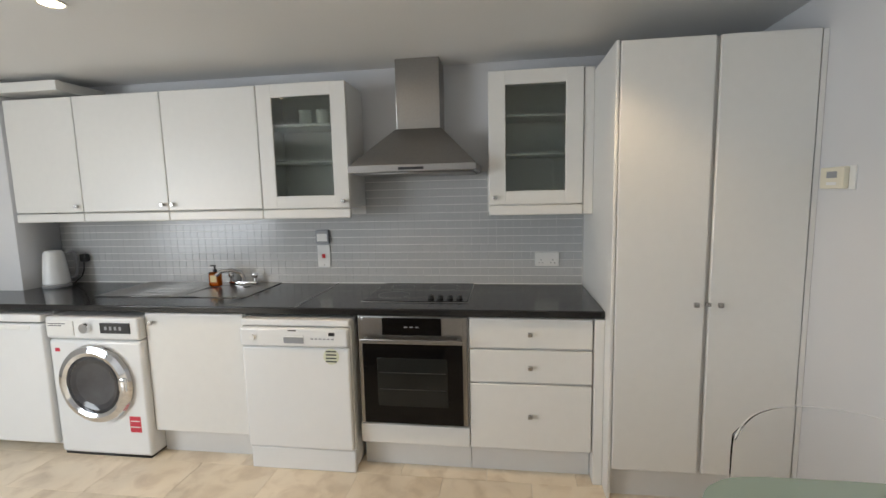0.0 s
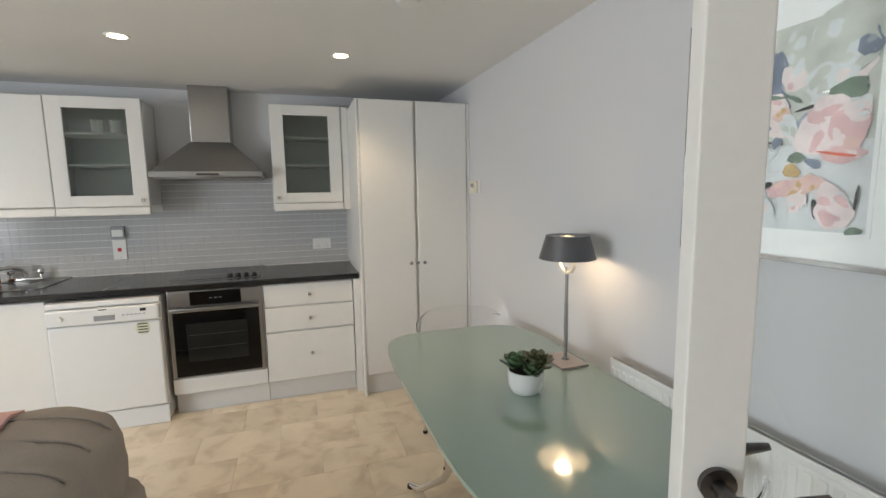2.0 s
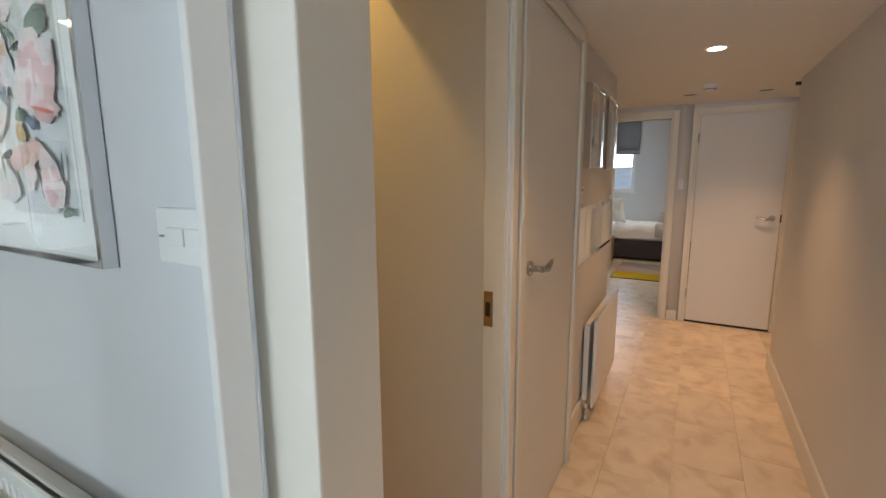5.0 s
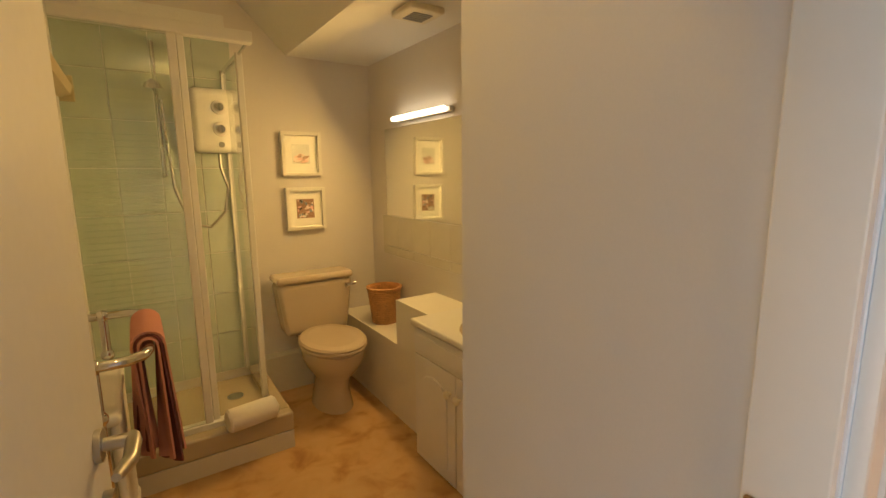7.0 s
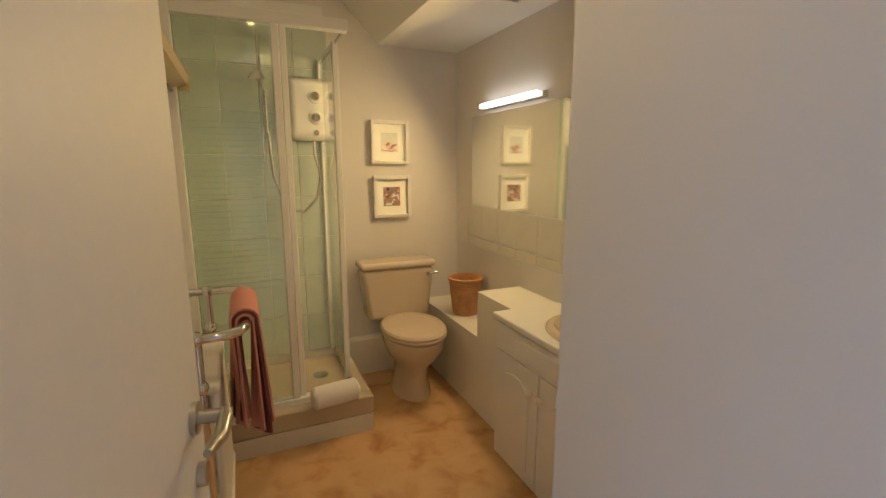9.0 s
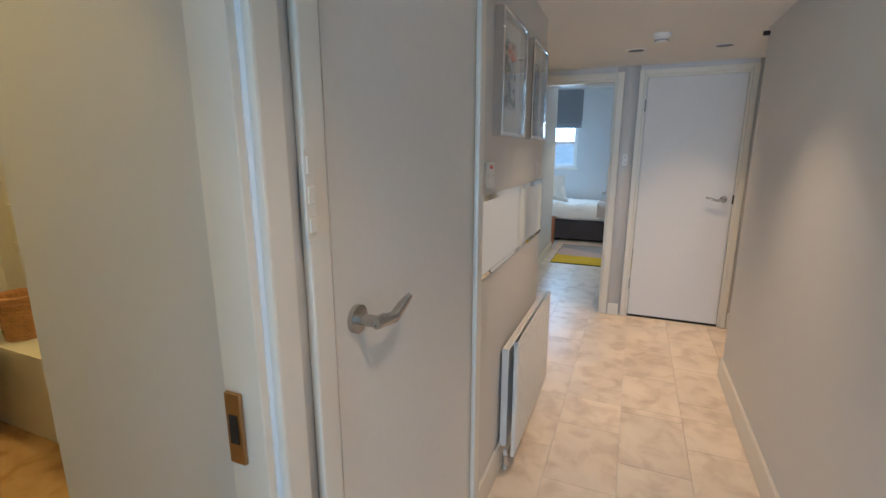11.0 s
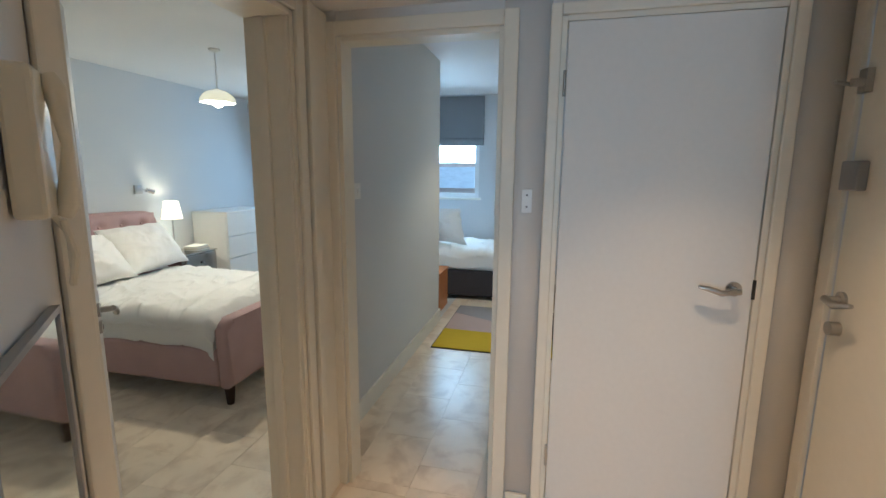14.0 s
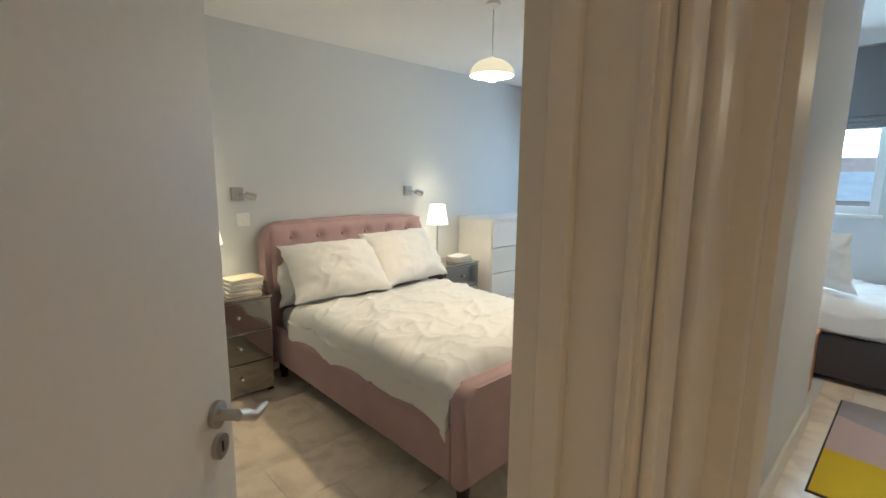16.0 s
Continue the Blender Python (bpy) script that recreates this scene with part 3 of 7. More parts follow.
M_PANE = half_frost("grey_glass_pane")
wall_unit(-3.21, -2.71)
wall_unit(-2.71, -2.11)
wall_unit(-2.11, -1.49, knob_right=False)
u1 = wall_unit(-1.49, -0.945, True)
u2 = wall_unit(-0.14, 0.37, True, False)
solid("wall_cabinet_filler", bx(0.372, WY + 0.012, 1.352, 0.424, BACK, 2.128, 0.003), M_UNIT, "white filler panel beside the tall unit", "cabinet panel")
M_CHINA = mat("white_china", (0.75, 0.76, 0.74), 0.2, grain=10, amount=0.02, bump=0)
for x0, zz in ((-1.30, 1.43), (-1.16, 1.43)):
    for i in range(5):
        bm = bmesh.new()
        lathe(bm, [(0.03, 0), (0.065, 0.006), (0.085, 0.014), (0.083, 0.017), (0.06, 0.009), (0.0, 0.006)], (0, 0, 0), 24)
        solid("plate", bm, M_CHINA, "white china plate stacked in the glazed cabinet", "plate", "plates in cabinet", (x0, 2.64, zz + i * 0.009))
for i, x in enumerate((-1.25, -1.14)):
    bm = bmesh.new()
    lathe(bm, [(0.03, 0), (0.036, 0.004), (0.04, 0.09), (0.036, 0.09), (0.032, 0.008), (0.0, 0.006)], (0, 0, 0), 20)
    solid("mug", bm, M_CHINA, "pale mug on the top shelf of the cabinet", "mug", "mugs in cabinet", (x, 2.64, 1.906))

# boxed pipe over the left cabinets
solid("pipe_boxing", bx(-3.235, 2.45, 2.16, -2.75, BACK, 2.22, 0.004), M_UNIT, "white boxing above the wall cabinets", "boxing")

# extractor hood
hd = thing("extractor_hood", (-0.55, BACK, 1.59), "brushed steel chimney extractor hood over the hob", "extractor hood")
bm = bmesh.new()
vs = [bm.verts.new(p) for p in ((-0.35, -0.44, 0.05), (0.35, -0.44, 0.05), (0.35, 0, 0.05), (-0.35, 0, 0.05), (-0.135, -0.195, 0.27), (0.135, -0.195, 0.27), (0.135, 0, 0.27), (-0.135, 0, 0.27))]
for f in ((0, 1, 5, 4), (1, 2, 6, 5), (2, 3, 7, 6), (3, 0, 4, 7), (4, 5, 6, 7), (3, 2, 1, 0)):
    bm.faces.new([vs[i] for i in f])
part("canopy", bm, M_STEEL, hd)
bm = bx(-0.352, -0.445, 0.012, 0.352, 0, 0.05, 0.003)
part("rim", bm, M_STEEL, hd)
part("filter", bx(-0.33, -0.42, 0.0, 0.33, -0.02, 0.0125), mat("filter_mesh", (0.30, 0.30, 0.29), 0.4, 0.8, grain=300, amount=0.3, bump=0.2), hd, "grey metal grease filter")
part("chimney", bx(-0.13, -0.19, 0.268, 0.13, 0, 0.668, 0.004), M_STEEL, hd)
part("slider", bx(-0.07, -0.4465, 0.022, 0.07, -0.4445, 0.036), M_BLKP, hd, "black slider controls")

# tall cupboard
tc = thing("tall_cabinet", (0.84, 2.045, 0), "tall cream-white two-door larder cupboard reaching near the ceiling", "cupboard")
part("body", bx(-0.40, 0.022, 0.15, 0.405, 0.755, 2.105), M_CARC, tc)
part("side_panel", bx(-0.415, 0.0, 0.0, -0.40, 0.755, 2.11, 0.003), M_UNIT, tc)
part("plinth", bx(-0.398, 0.05, 0.0, 0.405, 0.07, 0.15), M_CARC, tc, "recessed white plinth")
for x0, x1, kx in ((-0.398, -0.012, -0.055), (0.003, 0.385, 0.045)):
    d = part("door", door_panel(bmesh.new(), x0, 0.155, x1, 2.11, 0.0, 0.021), M_UNIT, tc)
    knob((kx, 0.0, 0.965), d)
part("filler", bx(0.387, 0.004, 0.0, 0.408, 0.03, 2.105), M_UNIT, tc)
part("catch", bx(-0.012, -0.004, 0.955, 0.012, 0.0, 0.972), M_NICKEL, tc, "small metal catch")

# switches, sockets
def plate(name, at, w, h, label, category, face="y"):
    ob = thing(name, at, label, category)
    if face == "y":
        part("plate", bx(-w / 2, -0.009, -h / 2, w / 2, 0, h / 2, 0.003), M_PLAST, ob)
    return ob


s = plate("double_socket", (0.205, BACK - 0.008, 1.06), 0.147, 0.086, "white double wall socket on the tiles", "socket")
for x in (-0.036, 0.036):
    part("rocker", bx(x - 0.008, -0.012, 0.012, x + 0.008, -0.0085, 0.032, 0.001), M_PLAST, s)
    # the plate has no holes; dark squares paint their shade
    for dx, dz in ((-0.011, -0.022), (0.011, -0.022), (0, -0.004)):
        part("pin_hole_shade", bx(x + dx - 0.003, -0.0096, dz - 0.003, x + dx + 0.003, -0.0088, dz + 0.003), M_INK, s)
s = plate("cooker_switch", (-1.245, BACK - 0.008, 1.085), 0.086, 0.146, "white cooker switch plate with red rocker", "switch")
part("rocker", bx(-0.012, -0.013, -0.012, 0.012, -0.0085, 0.014, 0.002), M_RED, s, "red rocker")
part("screw", bx(-0.004, -0.0098, -0.062, 0.004, -0.0088, -0.055), M_NICKEL, s)
s = thing("timer_switch", (-1.245, BACK - 0.008, 1.215), "grey control box above the cooker switch", "control box")
part("box", bx(-0.045, -0.025, -0.045, 0.045, 0, 0.045, 0.004), M_GREYP, s)
part("face", bx(-0.035, -0.0265, -0.03, 0.035, -0.0248, 0.02, 0.001), M_PLAST, s)

# ceiling downlights
def downlight(at, lit=True, r=0.042):
    ob = thing("downlight", at, "lit recessed ceiling downlight with white rim" if lit else "lit recessed ceiling downlight with grey reflector, bulb out of sight", "downlight", "ceiling downlights")
    bm = bmesh.new()
    lathe(bm, [(r, 0.0), (r + 0.014, 0.0), (r + 0.012, -0.006), (r, -0.003)], (0, 0, 0), 32, True)
    part("rim", bm, M_DISC, ob)
    bm = bmesh.new()
    cyl(bm, (0, 0, -0.0005), (0, 0, -0.002), r, n=28)
    part("lamp", bm, M_BULB if lit else M_GUN, ob)
    return ob


for x, y in ((-1.82, 1.61), (-0.78, 1.59), (0.30, 1.64)):
    downlight((x, y, KC))
    spot_lamp("downlight_beam", (x, y, KC - 0.01), (x, y, 0), 17, (1.0, 0.74, 0.46), 115)
sm = thing("smoke_alarm", (0.48, 0.75, KC), "round white smoke alarm on the ceiling", "smoke alarm")
bm = bmesh.new()
lathe(bm, [(0.05, 0.0), (0.05, -0.02), (0.042, -0.032), (0.02, -0.038), (0.0, -0.038)], (0, 0, 0), 32)
part("body", bm, M_PLAST, sm)
bm = bmesh.new()
lathe(bm, [(0.058, 0.0), (0.058, -0.008), (0.05, -0.01)], (0, 0, 0), 32)
part("base", bm, M_PLAST, sm)

# thermostat
th = thing("thermostat", (1.25, 1.925, 1.505), "cream wall thermostat with small grey display", "thermostat")
part("back_plate", bx(-0.006, -0.085, -0.045, 0, 0.085, 0.045, 0.002), M_PLAST, th)
part("body", bx(-0.028, -0.055, -0.042, -0.006, 0.075, 0.042, 0.004), M_CREAMP, th)
part("display", bx(-0.0295, -0.02, 0.0, -0.0278, 0.035, 0.025), M_GREYP, th, "grey display")
part("dial", bx(-0.0295, -0.02, -0.028, -0.0278, 0.035, -0.016), M_PLAST, th)

# ---- dining corner and living room ----
M_TABLE, nt, b = nodes_of("frosted_green_glass")
b.inputs["Base Color"].default_value = (0.36, 0.48, 0.415, 1)
b.inputs["Specular IOR Level"].default_value = 0.5
b.inputs["Transmission Weight"].default_value = 0.25
b.inputs["Coat Weight"].default_value = 1.0
b.inputs["Coat Roughness"].default_value = 0.03
nz, mr = nt.nodes.new("ShaderNodeTexNoise"), nt.nodes.new("ShaderNodeMapRange")
nz.inputs["Scale"].default_value = 3.0
mr.inputs["To Min"].default_value, mr.inputs["To Max"].default_value = 0.10, 0.18
nt.links.new(nz.outputs["Fac"], mr.inputs["Value"])
nt.links.new(mr.outputs[0], b.inputs["Roughness"])
M_GEDGE = mat("green_glass_edge", (0.12, 0.26, 0.20), 0.1, grain=20, amount=0.05, bump=0)
M_SHADE = mat("grey_metal_shade", (0.13, 0.13, 0.135), 0.4, 0.4, grain=40, amount=0.04, bump=0.01)
M_POLE = mat("grey_metal_pole", (0.33, 0.33, 0.33), 0.35, 0.9, grain=40, amount=0.05, bump=0.01)
M_FABRIC = mat("grey_brown_linen", (0.34, 0.31, 0.28), 0.95, grain=420, amount=0.28, blotch=4, bump=0.5, spec=0.2)
M_PINK = mat("pale_pink_throw", (0.66, 0.42, 0.39), 0.95, grain=300, amount=0.12, bump=0.4, spec=0.15)
M_LEAF = mat("succulent_green", (0.085, 0.145, 0.07), 0.45, grain=30, amount=0.35, blotch=14, bump=0.05)
M_LEAF2 = mat("succulent_green_red", (0.11, 0.12, 0.06), 0.45, grain=30, amount=0.3, blotch=14, bump=0.05)
M_RAD = mat("radiator_enamel", (0.78, 0.77, 0.74), 0.32, grain=20, amount=0.015, bump=0.0)

tb = thing("dining_table", (0.765, 0.375, 0), "frosted green glass dining table on curved chrome legs", "table")
part("tabletop", prism(bmesh.new(), superellipse(0, 0, 0.40, 0.745, 5.0, 64), 0.728, 0.742, 0.003), M_TABLE, tb, "frosted green glass top")
for sx in (-1, 1):
    for sy in (-1, 1):
        bm = bmesh.new()
        tube(bm, [(sx * 0.28, sy * 0.57, 0.012), (sx * 0.25, sy * 0.50, 0.03), (sx * 0.17, sy * 0.38, 0.14), (sx * 0.10, sy * 0.27, 0.36), (sx * 0.10, sy * 0.28, 0.58), (sx * 0.16, sy * 0.36, 0.69), (sx * 0.25, sy * 0.48, 0.712)], [0.014, 0.016, 0.018, 0.018, 0.018, 0.017, 0.014], 12)
        lg = part("leg", bm, M_CHROME, tb)
        bm = bmesh.new()
        cyl(bm, (sx * 0.25, sy * 0.48, 0.70), (sx * 0.25, sy * 0.48, 0.7275), 0.03)
        part("pad", bm, M_BLKP, lg, "dark fixing pad under glass")
        bm = bmesh.new()
        cyl(bm, (sx * 0.28, sy * 0.57, 0.0), (sx * 0.28, sy * 0.57, 0.012), 0.02)
        part("foot", bm, M_BLKP, lg)
bm = bmesh.new()
for sy in (-1, 1):
    tube(bm, [(-0.10, sy * 0.27, 0.40), (0.10, sy * 0.27, 0.40)], 0.014)
tube(bm, [(0, -0.27, 0.40), (0, 0.27, 0.40)], 0.016)
part("stretcher", bm, M_CHROME, tb)


# opaque pale colour that paints the highlight along the clear acrylic edge
M_EDGELIGHT = mat("painted_edge_highlight", (0.78, 0.79, 0.79), 0.3, grain=40, amount=0.03, bump=0.0)


def acrylic_chair(at, rz, group="clear chairs at the table"):
    ch = thing("dining_chair", at, "clear acrylic shell chair on slim chrome legs", "chair", group, rz)
    bm = bmesh.new()
    rows_, n = [], 15
    # seat sweeping up into a curved back (local +y is the back)
    prof = [(-0.21, 0.455), (-0.17, 0.44), (0.0, 0.432), (0.14, 0.438), (0.19, 0.47), (0.215, 0.54), (0.23, 0.64), (0.24, 0.72), (0.243, 0.775)]
    for k, (y, z) in enumerate(prof):
        row = []
        for i in range(n):
            u = i / (n - 1) * 2 - 1
            back = max(0.0, (k - 4) / 4)
            half = 0.235 + 0.035 * back
            yy = y - back * 0.13 * u * u
            zz = z + 0.02 * u * u * (1 - back) - (0.05 * abs(u) ** 6 if k == len(prof) - 1 else 0)
            row.append(bm.verts.new((half * u, yy, zz)))
        rows_.append(row)
    for a, b2 in zip(rows_, rows_[1:]):
        for i in range(n - 1):
            bm.faces.new((a[i], a[i + 1], b2[i + 1], b2[i]))
    bmesh.ops.recalc_face_normals(bm, faces=bm.faces[:])
    bmesh.ops.solidify(bm, geom=bm.faces[:], thickness=0.006)
    sh = part("shell", bm, M_ACRYL, ch, "clear moulded acrylic shell")
    sh.visible_shadow = False
    for sx in (-1, 1):
        for sy in (-1, 1):
            bm = bmesh.new()
            tube(bm, [(sx * 0.13, sy * 0.10, 0.425), (sx * 0.17, sy * 0.14, 0.40), (sx * 0.205, sy * 0.20, 0.01)], 0.009, 10)
            lg = part("leg", bm, M_CHROME, ch)
            bm = bmesh.new()
            cyl(bm, (sx * 0.205, sy * 0.20, 0), (sx * 0.205, sy * 0.20, 0.014), 0.014)
            part("glide", bm, M_BLKP, lg)
    bm = bmesh.new()
    tube(bm, [(-0.13, -0.10, 0.424), (0.13, 0.10, 0.424)], 0.008)
    tube(bm, [(-0.13, 0.10, 0.424), (0.13, -0.10, 0.424)], 0.008)
    part("seat_frame", bm, M_CHROME, ch)
    # thin pale bar in place of the bright edge highlight
    bm = bmesh.new()
    tube(bm, [(0.268 * u, 0.243 - 0.13 * u * u, 0.775 - 0.05 * abs(u) ** 6) for u in [i / 10 - 1 for i in range(21)]], 0.002, 8)
    part("rim", bm, M_EDGELIGHT, ch, "pale line painted as the highlight on the clear back's edge")
    return ch


acrylic_chair((0.90, 1.22, 0), 0)
acrylic_chair((0.86, -0.22, 0), 180)

# table lamp
lp = thing("table_lamp", (1.075, 0.50, 0.742), "grey metal table lamp with flat wide shade, switched on", "lamp")
part("base", bx(-0.07, -0.085, 0.0, 0.06, 0.085, 0.012, 0.004), mat("beige_metal", (0.46, 0.39, 0.35), 0.35, 0.5, grain=40, amount=0.05, bump=0.01), lp)
bm = bmesh.new()
cyl(bm, (0, 0, 0.012), (0, 0, 0.26), 0.0085)
cyl(bm, (0, 0, 0.26), (0, 0, 0.415), 0.007)
cyl(bm, (0, 0, 0.012), (0, 0, 0.02), 0.016)
part("stem", bm, M_POLE, lp)
bm = bmesh.new()
tube(bm, [(0, 0.055 * math.cos(a), 0.446 + 0.056 * math.sin(a)) for a in [math.pi + math.pi * i / 12 for i in range(13)]], 0.008, 10)
part("yoke", bm, M_CREAMP, lp, "curved yoke under the shade")
bm = bmesh.new()
lathe(bm, [(0.117, 0.450), (0.114, 0.450), (0.086, 0.547), (0.089, 0.547)], (0, 0, 0), 48, True)
sd = part("shade", bm, M_SHADE, lp, "wide grey metal shade")
bm = bmesh.new()
lathe(bm, [(0.1135, 0.4505), (0.1125, 0.4505), (0.0848, 0.5455), (0.0858, 0.5455)], (0, 0, 0), 48, True)
part("lining", bm, M_PLAST, sd, "white inside of the shade")
bm = bmesh.new()
lathe(bm, [(0.03, 0.541), (0.0855, 0.541), (0.0855, 0.5445), (0.03, 0.5445)], (0, 0, 0), 48, True)
part("top_ring", bm, M_SHADE, sd, "grey metal top ring")
bm = bmesh.new()
bmesh.ops.create_uvsphere(bm, u_segments=16, v_segments=10, radius=0.028, matrix=Matrix.Translation((0, 0, 0.50)))
part("bulb", bm, glow("lamp_bulb", (1.0, 0.72, 0.42), 30), lp)
point_lamp("table_lamp_light", (1.075, 0.50, 1.235), 5.0, (1.0, 0.72, 0.48), 0.03)

# succulent
pot = thing("potted_succulent", (0.775, 0.30, 0.742), "green succulent in a small white pot on the table", "plant")
bm = bmesh.new()
lathe(bm, [(0.045, 0.0), (0.052, 0.004), (0.063, 0.03), (0.066, 0.085), (0.061, 0.085), (0.057, 0.03), (0.0, 0.02)], (0, 0, 0), 36)
part("pot", bm, M_CHINA, pot, "white ceramic pot")
bm = bmesh.new()
cyl(bm, (0, 0, 0.06), (0, 0, 0.078), 0.06)
part("soil", bm, mat("dark_soil", (0.03, 0.022, 0.015), 0.95, grain=200, amount=0.4, bump=0.6), pot)
rng = random.Random(4)


def rosette(cx, cy, cz, R, n, m):
    for k in range(n):
        t = k / n
        az = k * 2.39996
        el = 1.35 - 1.2 * t
        L = R * (0.45 + 0.6 * t) * rng.uniform(0.9, 1.1)
        bm = bmesh.new()
        prev = []
        for s, wd in ((0, 0.25), (0.35, 0.75), (0.7, 1.0), (0.9, 0.7), (1.0, 0.05)):
            x, z = L * s * math.cos(el), L * s * math.sin(el) + 0.01 * s * s
            hw = wd * R * 0.24
            prev.append([bm.verts.new((x, -hw, z + 0.004)), bm.verts.new((x, 0, z - 0.004 * wd)), bm.verts.new((x, hw, z + 0.004)), bm.verts.new((x, 0, z + 0.005 * wd))])
        for a, c2 in zip(prev, prev[1:]):
            for i in range(4):
                bm.faces.new((a[i], a[(i + 1) % 4], c2[(i + 1) % 4], c2[i]))
        turned(bm, Matrix.Translation((cx, cy, cz)) @ Matrix.Rotation(az, 4, "Z"))
        bmesh.ops.recalc_face_normals(bm, faces=bm.faces[:])
        part("leaf", bm, m, pot)


rosette(-0.03, 0.02, 0.085, 0.075, 22, M_LEAF)
rosette(0.035, -0.015, 0.09, 0.08, 24, M_LEAF2)
rosette(0.0, -0.05, 0.08, 0.06, 16, M_LEAF)
rosette(0.02, 0.05, 0.08, 0.06, 16, M_LEAF)


# radiators
def radiator(at, length, height, rz, label, n):
    r = thing("radiator", at, label, "radiator", "", rz)
    # local x along the wall, -y into the room
    part("panel", bx(-length / 2, -0.077, 0, length / 2, -0.06, height, 0.004), M_RAD, r)
    part("back_panel", bx(-length / 2 + 0.02, -0.035, 0.03, length / 2 - 0.02, -0.004, height - 0.05, 0.003), M_RAD, r)
    for i in range(n):
        x = -length / 2 + (i + 0.5) * length / n
        hw = length / n * 0.36
        part("rib", bx(x - hw, -0.0805, 0.035, x + hw, -0.074, height - 0.035, 0.003, 1), M_RAD, r)
    part("top_edge", bx(-length / 2, -0.081, height - 0.022, length / 2, -0.055, height, 0.004), M_RAD, r)
    for x in (-length / 2 + 0.03, length / 2 - 0.03):
        bm = bmesh.new()
        cyl(bm, (x, -0.03, -0.03), (x, -0.03, 0.01), 0.008)
        cyl(bm, (x, -0.03, -at[2]), (x, -0.03, -0.03), 0.007)
        part("pipe", bm, M_RAD, r)
        bm = bmesh.new()
        cyl(bm, (x, -0.03, -0.06), (x, -0.03, -0.015), 0.014)
        part("valve", bm, M_CHROME, r)
    return r


radiator((1.25, -0.255, 0.17), 1.17, 0.64, -90, "long white ribbed panel radiator below the picture", 34)


def framed(name, at, rz, w, h, fw, fd, label, mat_frame, art, bottom=0.06, side=0.06, top=0.06):
    """A framed picture: local x along the wall, -y out of it, z from the bottom edge."""
    p = thing(name, at, label, "picture", "", rz)
    bm = bmesh.new()
    box(bm, -w / 2, -fd, 0, -w / 2 + fw, 0, h, 0.002)
    box(bm, w / 2 - fw, -fd, 0, w / 2, 0, h, 0.002)
    box(bm, -w / 2 + fw, -fd, 0, w / 2 - fw, 0, fw, 0.002)
    box(bm, -w / 2 + fw, -fd, h - fw, w / 2 - fw, 0, h, 0.002)
    part("frame", bm, mat_frame, p)
    part("mount", bx(-w / 2 + fw, -0.006, fw, w / 2 - fw, -0.002, h - fw), M_PAPER, p, "white paper mount")
    a = part("print", bx(-w / 2 + side, -0.0075, bottom, w / 2 - side, -0.0062, h - top), M_PAPER, p)
    art(a, -w / 2 + side, w / 2 - side, bottom, h - top)
    g = part("glazing", bx(-w / 2 + fw, -fd + 0.006, fw, w / 2 - fw, -fd + 0.008, h - fw), M_GLAZE, p, "clear picture glass")
    g.visible_shadow = False
    return p


M_PAPER = mat("picture_paper", (0.80, 0.79, 0.76), 0.8, grain=200, amount=0.02, bump=0.03)
M_GLAZE = glass("picture_glass", (0.98, 0.99, 0.985), 0.0, 1.35)
INKS = {n: mat("paint_" + n, c, 0.8, grain=18, amount=a, blotch=9, bump=0.0) for n, c, a in (
    ("grey_blue", (0.34, 0.37, 0.42), 0.35), ("slate", (0.17, 0.20, 0.26), 0.4), ("pale_sage", (0.50, 0.51, 0.45), 0.2), ("green", (0.13, 0.18, 0.13), 0.5),
    ("black", (0.03, 0.03, 0.03), 0.3), ("rose", (0.64, 0.41, 0.40), 0.25), ("blush", (0.71, 0.60, 0.57), 0.18), ("salmon", (0.66, 0.45, 0.38), 0.25),
    ("pale_grey", (0.60, 0.61, 0.60), 0.12), ("red", (0.62, 0.13, 0.07), 0.3), ("sky", (0.40, 0.52, 0.62), 0.3), ("umber", (0.28, 0.17, 0.12), 0.4), ("ochre", (0.55, 0.36, 0.14), 0.3))}


def blob(parent, layer, ink, cx, cz, rx, rz_, turn=0.0, seed=0):
    """One brush patch: an uneven flat shape on the paper."""
    rg = random.Random(seed)
    ph = [rg.uniform(0, 6.28) for _ in range(3)]
    bm = bmesh.new()
    pts = []
    for k in range(26):
        t = 2 * math.pi * k / 26
        r = 1 + 0.14 * math.sin(2 * t + ph[0]) + 0.11 * math.sin(3 * t + ph[1]) + 0.06 * math.sin(7 * t + ph[2])
        x, z = rx * r * math.cos(t), rz_ * r * math.sin(t)
        c, s = math.cos(turn), math.sin(turn)
        pts.append(bm.verts.new((cx + c * x - s * z, -0.0084 - 0.00004 * layer, cz + s * x + c * z)))
    bm.faces.new(pts)
    r = bmesh.ops.extrude_face_region(bm, geom=bm.faces[:])
    bmesh.ops.translate(bm, verts=[v for v in r["geom"] if isinstance(v, bmesh.types.BMVert)], vec=(0, 0.0001, 0))
    bmesh.ops.recalc_face_normals(bm, faces=bm.faces[:])
    part("paint_patch", bm, INKS[ink], parent)


def wash(p, x0, x1, z0, z1, ink):
    part("colour_wash", bx(x0, -0.0079, z0, x1, -0.0076, z1), INKS[ink], p)


